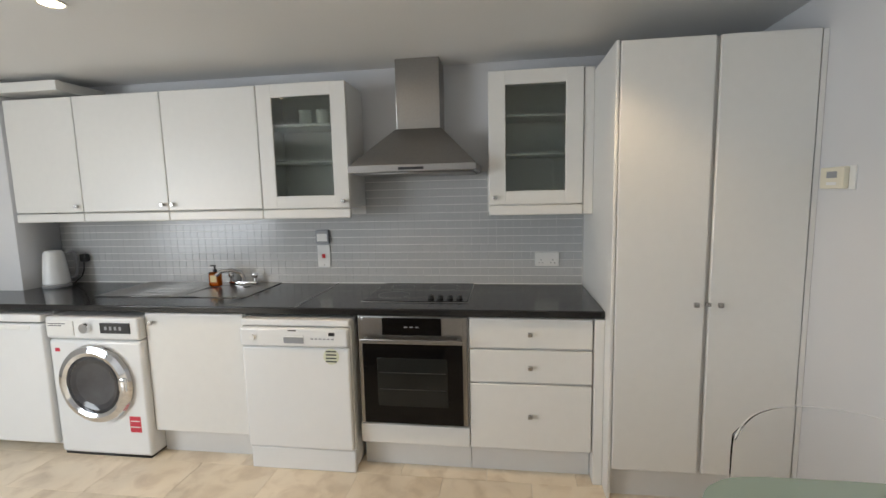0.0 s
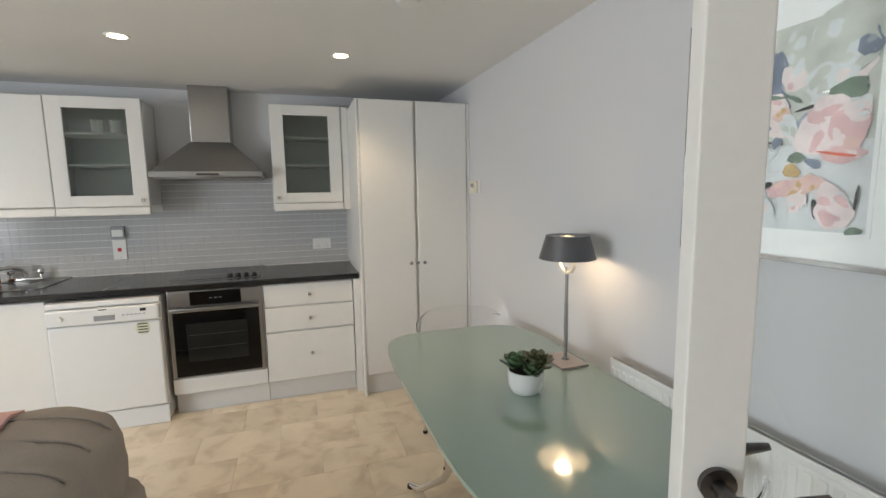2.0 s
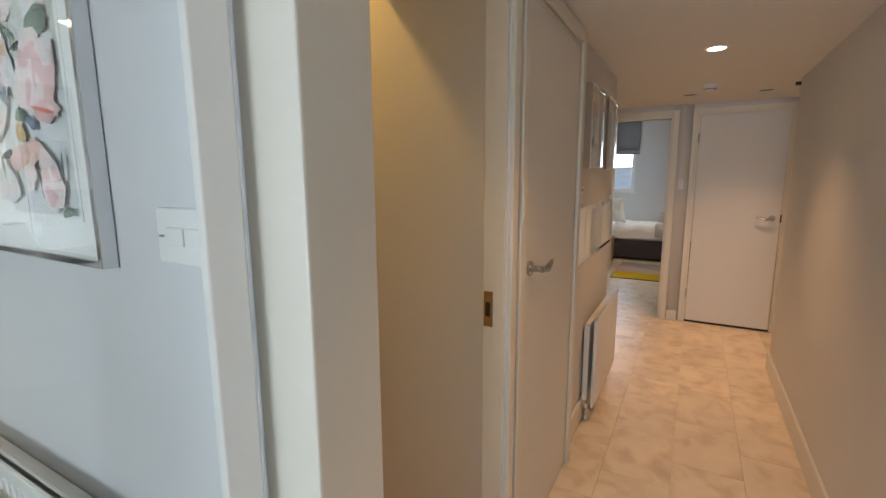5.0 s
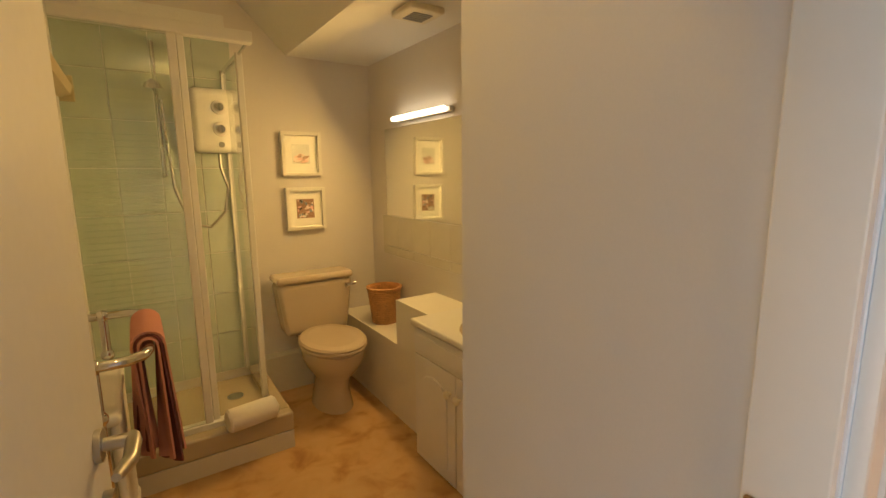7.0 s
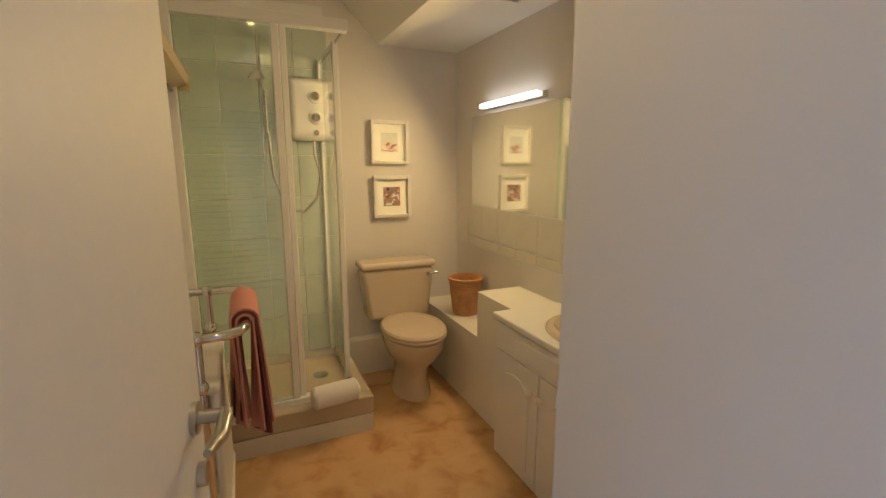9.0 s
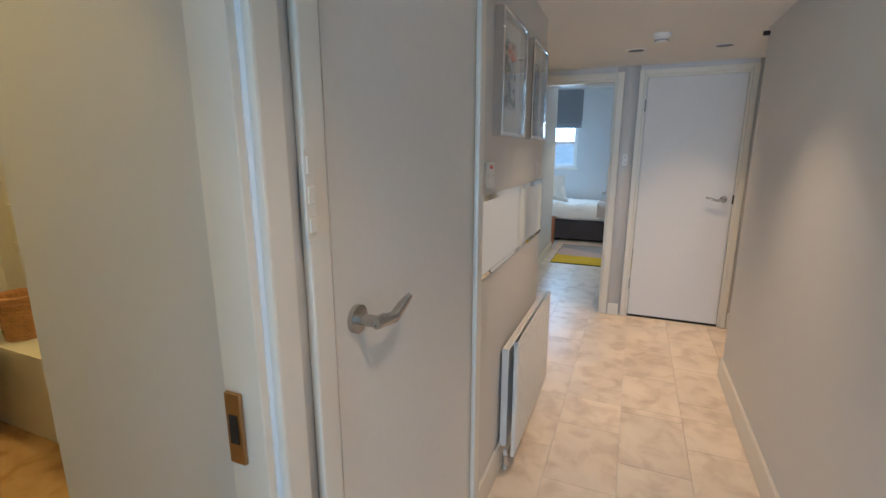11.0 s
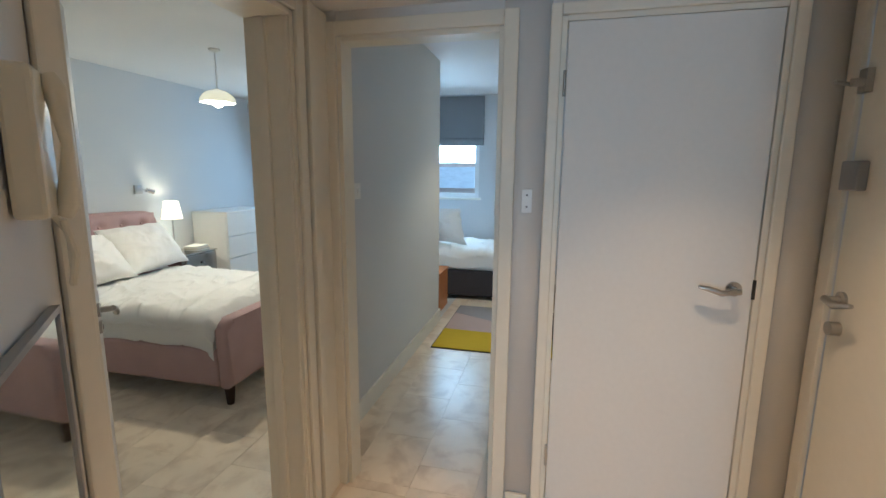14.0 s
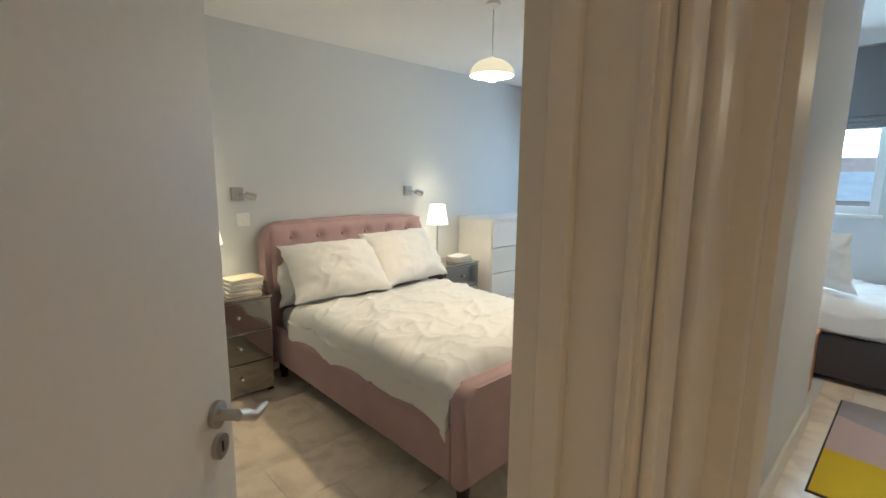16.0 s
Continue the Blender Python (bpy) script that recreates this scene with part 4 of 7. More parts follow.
def daubs(p, x0, x1, z0, z1, inks, n, seed, size=0.12, first=2):
    """Loose brush dabs scattered over the paper, kept inside its edges."""
    rg = random.Random(seed)
    W, Hh = x1 - x0, z1 - z0
    for i in range(n):
        a, b2 = W * size * rg.uniform(0.5, 1.3), Hh * size * rg.uniform(0.4, 1.1)
        blob(p, first + i, rg.choice(inks), rg.uniform(x0 + a * 1.3, x1 - a * 1.3), rg.uniform(z0 + b2 * 1.3, z1 - b2 * 1.3), a, b2, rg.uniform(-0.5, 0.5), seed * 100 + i)


def flower_art(p, x0, x1, z0, z1):
    W, Hh = x1 - x0, z1 - z0
    wash(p, x0 + 0.01, x1 - 0.01, z0 + 0.42 * Hh, z1 - 0.01, "pale_sage")
    wash(p, x0 + 0.35 * W, x1 - 0.01, z0 + 0.01, z0 + 0.42 * Hh, "pale_grey")
    daubs(p, x0, x1, z0 + 0.3 * Hh, z1, ["pale_grey", "grey_blue", "pale_sage", "blush", "slate"], 26, 7, 0.13, 0)
    spots = [("pale_sage", .78, .84, .22, .15, .9), ("slate", .26, .90, .14, .07, .5), ("grey_blue", .18, .79, .16, .13, 1.2), ("pale_sage", .52, .88, .10, .10, 1.3), ("slate", .45, .80, .05, .10, .4), ("blush", .05, .84, .04, .08, .1),
             ("slate", .13, .64, .12, .09, .9), ("grey_blue", .12, .55, .10, .07, .2), ("blush", .33, .75, .07, .06, .8), ("blush", .55, .73, .07, .07, .6), ("pale_grey", .74, .70, .14, .07, .6), ("slate", .92, .80, .05, .05, .7),
             ("blush", .44, .60, .12, .08, -.5), ("salmon", .50, .57, .05, .04, .2), ("sky", .34, .53, .08, .09, .8), ("pale_grey", .55, .50, .05, .08, .9), ("green", .36, .67, .14, .015, -.2), ("black", .30, .655, .07, .009, .4), ("green", .56, .64, .06, .012, -.9),
             ("green", .85, .64, .11, .04, .2), ("black", .64, .585, .07, .008, .2), ("blush", .75, .49, .16, .14, .7), ("rose", .86, .46, .11, .11, .5), ("rose", .84, .36, .12, .035, -.2), ("blush", .90, .54, .08, .04, -.3), ("red", .82, .365, .10, .008, -.3),
             ("pale_grey", .30, .37, .19, .085, .2), ("blush", .36, .36, .09, .04, .1), ("black", .36, .455, .15, .007, -.35), ("green", .11, .47, .09, .014, .1), ("black", .07, .345, .025, .016, 0), ("green", .11, .26, .09, .014, -.4), ("slate", .48, .44, .03, .03, 0),
             ("green", .60, .36, .05, .025, .4), ("ochre", .58, .30, .05, .035, .3), ("slate", .70, .33, .05, .02, -.5), ("salmon", .60, .22, .12, .055, .3), ("rose", .50, .20, .07, .025, .3), ("salmon", .70, .24, .07, .04, .8), ("blush", .62, .15, .06, .05, 1.0),
             ("black", .42, .23, .06, .016, .5), ("black", .73, .12, .018, .05, .2), ("black", .93, .16, .010, .07, -.2), ("blush", .82, .13, .10, .11, 1.2), ("pale_grey", .36, .13, .12, .09, .3), ("green", .93, .03, .04, .02, .3), ("umber", .36, .19, .012, .05, .3)]
    near = {"pale_sage": ["pale_grey", "pale_sage"], "slate": ["grey_blue", "slate"], "grey_blue": ["sky", "slate", "pale_grey"], "blush": ["pale_grey", "rose", "blush"], "rose": ["blush", "salmon"], "salmon": ["rose", "blush", "ochre"], "pale_grey": ["blush", "pale_sage"], "sky": ["grey_blue", "pale_grey"]}
    rg = random.Random(77)
    layer = 30
    for i, (k, u, v, a, b2, t) in enumerate(spots):
        cx, cz = x0 + u * W, z0 + v * Hh
        a = min(a * W, max(0.008, min(cx - x0, x1 - cx) * 0.95 / max(0.35, abs(math.cos(t)))))
        bz = min(b2 * Hh, max(0.006, min(cz - z0, z1 - cz) * 0.95))
        blob(p, layer, k, cx, cz, a * 0.95, bz * 0.95, t * 0.6, i)
        layer += 1
        if k in near and b2 > 0.03:
            for q in range(5):
                w = rg.uniform(0, 6.28)
                blob(p, layer, rg.choice(near[k]), cx + 0.5 * a * math.cos(w), cz + 0.5 * bz * math.sin(w), a * rg.uniform(0.15, 0.4), bz * rg.uniform(0.12, 0.35), t + rg.uniform(-0.6, 0.6), 500 + layer)
                layer += 1


framed("flower_painting", (1.248, -0.235, 1.28), -90, 0.60, 0.70, 0.014, 0.026, "floral watercolour print in a thin silver frame", M_CHROME, flower_art, 0.075, 0.085, 0.085)

# light switch on the wall by the door
s = thing("light_switch", (1.25, -0.745, 1.345), "white double light switch on the wall", "switch", "", -90)
part("plate", bx(-0.073, -0.009, -0.043, 0.073, 0, 0.043, 0.003), M_PLAST, s)
for x in (-0.022, 0.022):
    part("rocker", bx(x - 0.02, -0.013, -0.014, x + 0.02, -0.0085, 0.014, 0.002), M_PLAST, s)
for x in (-0.06, 0.06):
    part("screw", bx(x - 0.006, -0.0102, -0.002, x + 0.006, -0.0088, 0.002), M_NICKEL, s)

# sofa arm with throw
sofa = thing("sofa", (-1.35, 0.25, 0), "grey-brown fabric sofa with a pink throw over its arm", "sofa")


def cushion(sx, sy, sz, at, seed, puff=0.35, n=14):
    bm = bmesh.new()
    bmesh.ops.create_uvsphere(bm, u_segments=40, v_segments=24, radius=1.0)
    for v in bm.verts:
        d = v.co.copy()
        e = puff
        v.co = Vector([math.copysign(abs(c) ** e, c) for c in d])
        v.co = Vector((v.co.x * sx, v.co.y * sy, v.co.z * sz))
        v.co += d * 0.012 * noise.noise(v.co * 9 + Vector((seed, 0, 0))) + d * 0.01 * noise.noise(v.co * 22 + Vector((0, seed, 0)))
    bmesh.ops.translate(bm, verts=bm.verts[:], vec=at)
    return bm


part("arm", cushion(0.40, 0.50, 0.22, (0.36, 0.12, 0.555), 3, 0.62), M_FABRIC, sofa, "padded rounded sofa back")
part("base", cushion(0.42, 0.50, 0.22, (0.36, 0.12, 0.24), 5, 0.4), M_FABRIC, sofa)
part("seat", cushion(0.50, 0.42, 0.11, (-0.25, -0.02, 0.42), 7, 0.45), M_FABRIC, sofa)


def arm_top(x, y):
    q = 1 - (abs(x - 0.36) / 0.40) ** 3.23 - (abs(y - 0.12) / 0.50) ** 3.23
    return 0.555 + 0.22 * max(q, 0.0) ** 0.31


for k in range(4):
    y = -0.12 + k * 0.16
    bm = bmesh.new()
    tube(bm, [(x, y, arm_top(x, y) + 0.004) for x in [0.0 + i * 0.03 for i in range(25)]], 0.0045, 6)
    part("seam", bm, M_FABRIC, sofa, "stitched ridge on the arm")


bm = bmesh.new()
rowsv = []
for i in range(28):
    row = []
    for j in range(30):
        u, v = i / 27, j / 29
        y = -0.34 + 0.82 * v
        x = -0.035 + (0.46 + 0.05 * math.sin(3 * v)) * u
        z = arm_top(x, y) + 0.016 + 0.006 * math.sin(14 * v + 3 * u) + 0.004 * math.sin(31 * v)
        row.append(bm.verts.new((x, y, z)))
    rowsv.append(row)
for a, c2 in zip(rowsv, rowsv[1:]):
    for j in range(29):
        bm.faces.new((a[j], a[j + 1], c2[j + 1], c2[j]))
bmesh.ops.recalc_face_normals(bm, faces=bm.faces[:])
bmesh.ops.solidify(bm, geom=bm.faces[:], thickness=0.012)
solid("throw", bm, M_PINK, "pale pink woven throw draped over the sofa", "throw", "", (-1.35, 0.25, 0))

# glazed door between living room and hall, standing open
gd = thing("glazed_door", (1.215, -0.905, 0), "open white-framed door with one large glass pane", "door", "", 158.0)
part("stile", bx(0.0, -0.02, 0.01, 0.045, 0.02, 2.0, 0.003), M_DOOR, gd)
st = part("stile", bx(0.655, -0.02, 0.01, 0.745, 0.02, 2.0, 0.003), M_DOOR, gd)
part("top_rail", bx(0.045, -0.02, 1.90, 0.655, 0.02, 2.0, 0.003), M_DOOR, gd)
part("bottom_rail", bx(0.045, -0.02, 0.01, 0.655, 0.02, 0.16, 0.003), M_DOOR, gd)
gl = part("pane", bx(0.043, -0.003, 0.158, 0.657, 0.003, 1.902), M_DOORGLASS, gd, "large clear glass pane")
gl.visible_shadow = False

# ---- doors and hall ----
def lever(parent, at, out, along, sub=False, label="curved satin nickel lever handle", metal=M_NICKEL):
    """A lever handle on a round rose. out: away from the door face; along: the way the lever points."""
    p, o, a = Vector(at), Vector(out).normalized(), Vector(along).normalized()
    up = Vector((0, 0, 1))
    bm = bmesh.new()
    cyl(bm, p, p + o * 0.009, 0.026, n=28)
    cyl(bm, p + o * 0.008, p + o * 0.045, 0.011, n=16)
    tube(bm, [p + o * 0.046 - a * 0.008, p + o * 0.05 + a * 0.012, p + o * 0.05 + a * 0.05 - up * 0.008, p + o * 0.048 + a * 0.09 + up * 0.004, p + o * 0.045 + a * 0.125 + up * 0.011], [0.011, 0.012, 0.011, 0.010, 0.006], 14)
    return part("handle", bm, metal, parent, label)


M_GUN = mat("gunmetal", (0.13, 0.12, 0.115), 0.32, 1.0, grain=60, amount=0.08, bump=0.01)
lever(st, (0.695, 0.02, 1.05), (0, 1, 0), (-1, 0, 0), False, "curved dark gunmetal lever handle", M_GUN)
lever(st, (0.695, -0.02, 1.05), (0, -1, 0), (-1, 0, 0), False, "curved dark gunmetal lever handle", M_GUN)

M_BRASS = mat("worn_brass", (0.40, 0.26, 0.12), 0.35, 1.0, grain=60, amount=0.15, bump=0.02)
# near-black colour that paints the shade of gaps and holes
M_GAPSHADE = mat("painted_gap_shade", (0.02, 0.018, 0.016), 0.9, grain=50, amount=0.1, bump=0)

# frame between living room and hall
fr1 = bmesh.new()
box(fr1, 1.232, -1.00, 0, 1.368, -0.895, 2.06, 0.004)
box(fr1, 1.232, -1.90, 0, 1.368, -1.85, 2.06, 0.004)
box(fr1, 1.232, -1.85, 2.01, 1.368, -1.00, 2.06, 0.004)
structure("door_frame_living", fr1, M_GLOSS, "white gloss door frame to the hall")


def frame_y(name, x0, x1, yf, depth, top, label, w=0.055, into=1, paint=M_GLOSS):
    """Architrave and lining round an opening in a wall whose face is at y = yf; into = +1 if the wall goes towards +y."""
    bm = bmesh.new()
    t = 0.016
    a, b2 = (yf - t * into, yf)
    for xa, xb in ((x0 - w, x0), (x1, x1 + w)):
        box(bm, xa, min(a, b2), 0, xb, max(a, b2), top + w, 0.005)
    box(bm, x0, min(a, b2), top, x1, max(a, b2), top + w, 0.005)
    for xa, xb in ((x0 - 0.006, x0 + 0.018), (x1 - 0.018, x1 + 0.006)):
        box(bm, xa, min(yf + 0.002 * into, yf + depth * into), 0, xb, max(yf + 0.002 * into, yf + depth * into), top, 0.002)
    box(bm, x0 + 0.018, min(yf + 0.002 * into, yf + depth * into), top - 0.018, x1 - 0.018, max(yf + 0.002 * into, yf + depth * into), top + 0.004, 0.002)
    return structure(name, bm, paint, label)


def frame_x(name, y0, y1, xf, depth, top, label, w=0.055, paint=M_CREAMG):
    bm = bmesh.new()
    for ya, yb in ((y0 - w, y0), (y1, y1 + w)):
        box(bm, xf - 0.016, ya, 0, xf, yb, top + w, 0.005)
    box(bm, xf - 0.016, y0, top, xf, y1, top + w, 0.005)
    for ya, yb in ((y0 - 0.006, y0 + 0.018), (y1 - 0.018, y1 + 0.006)):
        box(bm, xf + 0.002, ya, 0, xf + depth, yb, top, 0.002)
    box(bm, xf + 0.002, y0 + 0.018, top - 0.018, xf + depth, y1 - 0.018, top + 0.004, 0.002)
    return structure(name, bm, paint, label)


frame_y("door_frame_bathroom", 1.43, 2.105, -0.92, 0.07, 2.0, "white gloss bathroom door frame", 0.05)
sp = thing("strike_plate", (2.082, -0.87, 1.03), "worn brass strike plate let into the door frame", "strike plate")
part("plate", bx(-0.002, -0.014, -0.055, 0.004, 0.014, 0.055, 0.001), M_BRASS, sp)
# solid dark block in place of the shaded hole
part("keep", bx(-0.004, -0.007, -0.022, -0.0015, 0.007, 0.022), M_GAPSHADE, sp, "dark block painted as the shaded latch hole")

# bathroom door, open inwards
bd = thing("bathroom_door", (1.43, -0.83, 0), "open plain white bathroom door with nickel lever", "door", "", 83)
part("leaf", bx(0.0, -0.02, 0.012, 0.715, 0.02, 1.98, 0.003), M_DOOR, bd)
lv = lever(bd, (0.655, -0.02, 0.985), (0, -1, 0), (-1, 0, 0))
part("latch_plate", bx(0.7145, -0.011, 0.96, 0.7175, 0.011, 1.10), M_NICKEL, bd)
bm = bmesh.new()
cyl(bm, (0.655, -0.02, 0.885), (0.655, -0.034, 0.885), 0.02)
part("bathroom_turn", bm, M_NICKEL, bd, "round thumb turn")

# store cupboard door in the hall
frame_y("door_frame_store", 2.235, 2.958, -0.92, 0.10, 1.995, "white gloss cupboard door frame", 0.05)
cd = thing("cupboard_door", (2.59, -0.918, 0), "closed plain white cupboard door with lever handle", "door")
part("leaf", bx(-0.334, -0.002, 0.012, 0.348, 0.036, 1.975, 0.002), M_DOOR, cd)
lever(cd, (-0.275, -0.002, 1.12), (0, -1, 0), (1, 0, 0))

# switches on the frame beside the cupboard door
s = thing("bathroom_switch", (2.186, -0.936, 1.352), "narrow white three-way switch on the door frame", "switch")
part("plate", bx(-0.011, -0.006, -0.064, 0.011, 0, 0.064, 0.002), M_GLOSS, s)
for z in (-0.042, 0.0, 0.042):
    part("rocker", bx(-0.007, -0.009, z - 0.012, 0.007, -0.0055, z + 0.012, 0.0015), M_GLOSS, s)

# bedroom doors
frame_y("door_frame_bedroom", 4.70, 5.525, -0.45, 0.185, 2.0, "cream gloss bedroom door frame", 0.05, 1, M_CREAMG)
bm = bmesh.new()
box(bm, 5.585, -0.478, 0, 5.63, -0.45, 2.06, 0.006)
box(bm, 5.63, -0.462, 0, 5.758, -0.45, 2.06, 0.003)
structure("trim_corner", bm, M_CREAMG, "cream gloss corner boards between the door frames")
bm = bmesh.new()
box(bm, 5.492, -0.355, 0, 5.508, -0.315, 1.98, 0.003)
box(bm, 5.497, -0.44, 0, 5.508, -0.425, 1.98, 0.003)
box(bm, 4.717, -0.355, 0, 4.733, -0.315, 1.98, 0.003)
structure("trim_door_stop", bm, M_CREAMG, "cream gloss door stops in the bedroom doorway")
b1 = thing("bedroom_door", (4.735, -0.25, 0), "open plain white bedroom door with lever and keyhole rose", "door", "", 44.5)
part("leaf", bx(0.0, -0.02, 0.012, 0.75, 0.02, 1.985, 0.003), M_DOOR, b1)
lever(b1, (0.69, -0.02, 0.94), (0, -1, 0), (1, 0, -0.42))
bm = bmesh.new()
cyl(bm, (0.69, -0.02, 0.875), (0.69, -0.03, 0.875), 0.024, n=24)
kr = part("keyhole_rose", bm, M_NICKEL, b1)
# dark sliver painted on the rose as the keyhole's shade
part("keyhole", bx(0.6865, -0.0312, 0.865, 0.6935, -0.0302, 0.886), M_GAPSHADE, kr)

frame_x("door_frame_small_bedroom", -1.17, -0.50, 5.76, 0.10, 1.975, "cream gloss doorway frame", 0.055)
b2d = thing("small_bedroom_door", (5.885, -1.165, 0), "open white bedroom door seen edge on", "door", "", 1.0)
part("leaf", bx(0.0, -0.02, 0.012, 0.665, 0.02, 1.965, 0.003), M_DOOR, b2d)
lever(b2d, (0.61, 0.02, 1.0), (0, 1, 0), (-1, 0, 0))

frame_x("door_frame_end", -2.095, -1.375, 5.76, 0.10, 1.995, "cream gloss cupboard door frame", 0.04)
d2o = thing("end_cupboard_door", (5.762, -1.735, 0), "closed plain white hall cupboard door with lever", "door")
part("leaf", bx(0.0, -0.337, 0.022, 0.036, 0.337, 1.975, 0.002), M_DOOR, d2o)
# solid dark strip paints the shade below the leaf
part("gap", bx(0.01, -0.352, 0.0, 0.03, 0.352, 0.021), M_GAPSHADE, d2o, "dark strip painted as the shade under the door")
lever(d2o, (0.0, -0.275, 1.045), (-1, 0, 0), (0, 1, 0))
part("latch", bx(-0.003, -0.345, 1.01, 0.006, -0.334, 1.08), M_BLKP, d2o, "dark latch edge")
for z in (0.25, 1.72):
    part("hinge", cyl(bmesh.new(), (-0.004, 0.343, z), (-0.004, 0.343, z + 0.09), 0.006, n=10), M_NICKEL, d2o)

# front door in the side recess
fd = thing("front_door", (5.26, -2.272, 0), "cream front door with lock, lever and closer", "door")
part("leaf", bx(-0.415, -0.045, 0.02, 0.425, 0.0, 2.0, 0.003), M_CREAMG, fd)
lever(fd, (0.37, 0.0, 1.06), (0, 1, 0), (-1, 0, 0))
bm = bmesh.new()
cyl(bm, (0.37, 0.0, 0.965), (0.37, 0.03, 0.965), 0.022)
part("thumb_turn", bm, M_NICKEL, fd)
lb = part("night_latch", bx(0.34, 0.0, 1.40, 0.425, 0.032, 1.49, 0.006), M_GREYP, fd, "grey rim night latch")
bm = bmesh.new()
cyl(bm, (0.40, 0.0, 1.72), (0.40, 0.05, 1.72), 0.012)
tube(bm, [(0.43, 0.03, 1.72), (0.36, 0.11, 1.715)], 0.006)
box(bm, 0.385, 0.0, 1.69, 0.425, 0.02, 1.76, 0.002)
part("door_limiter", bm, M_NICKEL, fd, "metal door limiter arm")
bm = bmesh.new()
box(bm, 4.80, -2.272, 0, 4.838, -2.255, 2.04, 0.003)
box(bm, 5.69, -2.272, 0, 5.758, -2.255, 2.04, 0.003)
box(bm, 4.838, -2.272, 2.005, 5.69, -2.255, 2.04, 0.003)
structure("door_frame_front", bm, M_GLOSS, "cream gloss front door frame")

# skirting boards
SK = 0.13
def skirting(name, boxes, m=M_GLOSS):
    bm = bmesh.new()
    for b in boxes:
        box(bm, *b, 0.004)
    structure(name, bm, m, "white gloss skirting board")


skirting("baseboard_hall", [(1.37, -1.97, 0, 4.80, -1.954, SK), (4.80, -2.25, 0, 4.816, -1.954, SK), (3.0, -0.904, 0, 4.20, -0.888, SK), (5.744, -1.32, 0, 5.76, -1.23, 0.10), (5.744, -2.25, 0, 5.76, -2.14, SK)])
skirting("baseboard_kitchen", [(1.234, -0.85, 0, 1.25, 2.03, 0.11)])
skirting("baseboard_bath_passage", [(2.088, -0.845, 0, 2.10, -0.37, 0.2)])
skirting("baseboard_party", [(5.88, -0.336, 0, 8.18, -0.32, 0.12), (8.18, -0.336, 0, 8.196, -0.19, 0.12)])
skirting("baseboard_bedroom", [(4.32, 2.434, 0, 9.4, 2.45, 0.12), (5.60, -0.33, 0, 5.76, -0.314, 0.12), (5.76, -0.20, 0, 8.06, -0.184, 0.12)])
skirting("baseboard_small_bedroom", [(9.984, -2.48, 0, 10.0, 0.5, 0.12)])


# hall pictures
def coast_art(p, x0, x1, z0, z1):
    W, Hh = x1 - x0, z1 - z0
    wash(p, x0, x1, z0, z1, "pale_grey")
    daubs(p, x0, x1, z0, z0 + 0.6 * Hh, ["sky", "slate", "pale_sage", "grey_blue", "pale_grey", "pale_grey", "green"], 60, 21, 0.10)
    for i, (k, u, v, a, b2, t) in enumerate((("slate", .45, .30, .10, .20, .2), ("slate", .12, .55, .07, .14, .1), ("green", .45, .62, .20, .07, .3), ("green", .85, .10, .12, .06, -.3), ("ochre", .22, .50, .05, .07, .6), ("green", .62, .70, .12, .05, -.5))):
        blob(p, 64 + i, k, x0 + u * W, z0 + v * Hh, a * W, b2 * Hh, t, 900 + i)
    daubs(p, x0, x1, z0 + 0.55 * Hh, z1, ["green", "green", "pale_sage", "sky", "slate"], 24, 22, 0.11, 72)
    daubs(p, x0 + 0.2 * W, x1, z0 + 0.66 * Hh, z1, ["red", "salmon", "red", "rose"], 18, 23, 0.17, 100)


def field_art(p, x0, x1, z0, z1):
    W, Hh = x1 - x0, z1 - z0
    wash(p, x0, x1, z0, z1, "grey_blue")
    daubs(p, x0, x1, z0, z1, ["grey_blue", "sky", "pale_grey", "slate", "pale_grey", "grey_blue", "blush"], 80, 31, 0.11)
    for i, (k, u, v, a, b2, t) in enumerate((("green", .60, .42, .11, .22, .1), ("sky", .58, .36, .08, .16, .2), ("pale_grey", .30, .40, .20, .10, -.6), ("salmon", .86, .66, .09, .12, .2), ("umber", .80, .48, .10, .08, .4), ("ochre", .70, .58, .07, .06, 0), ("red", .90, .80, .06, .08, .3), ("pale_grey", .50, .10, .22, .07, -.4), ("ochre", .72, .90, .12, .06, .2))):
        blob(p, 84 + i, k, x0 + u * W, z0 + v * Hh, a * W, b2 * Hh, t, 950 + i)


framed("hall_picture", (3.42, -0.888, 1.465), 0, 0.36, 0.42, 0.014, 0.036, "small colourful print in a silver frame", M_CHROME, coast_art, 0.10, 0.085, 0.075)
framed("hall_picture", (3.895, -0.888, 1.465), 0, 0.34, 0.42, 0.014, 0.036, "small grey-blue landscape print in a silver frame", M_CHROME, field_art, 0.09, 0.085, 0.075)

# long bevelled mirror
hm = thing("hall_mirror", (3.635, -0.889, 0.97), "long low wall mirror with slanted glass border", "mirror")
part("glass", bx(-0.53, -0.012, 0.02, 0.53, -0.006, 0.275), M_MIRROR, hm, "silvered mirror glass")
bm = bmesh.new()
o, i_ = [(-0.548, 0.0), (0.548, 0.0), (0.548, 0.295), (-0.548, 0.295)], [(-0.528, 0.02), (0.528, 0.02), (0.528, 0.275), (-0.528, 0.275)]
vo = [bm.verts.new((x, -0.008, z)) for x, z in o]
vi = [bm.verts.new((x, -0.0125, z)) for x, z in i_]
vb = [bm.verts.new((x, -0.001, z)) for x, z in o]
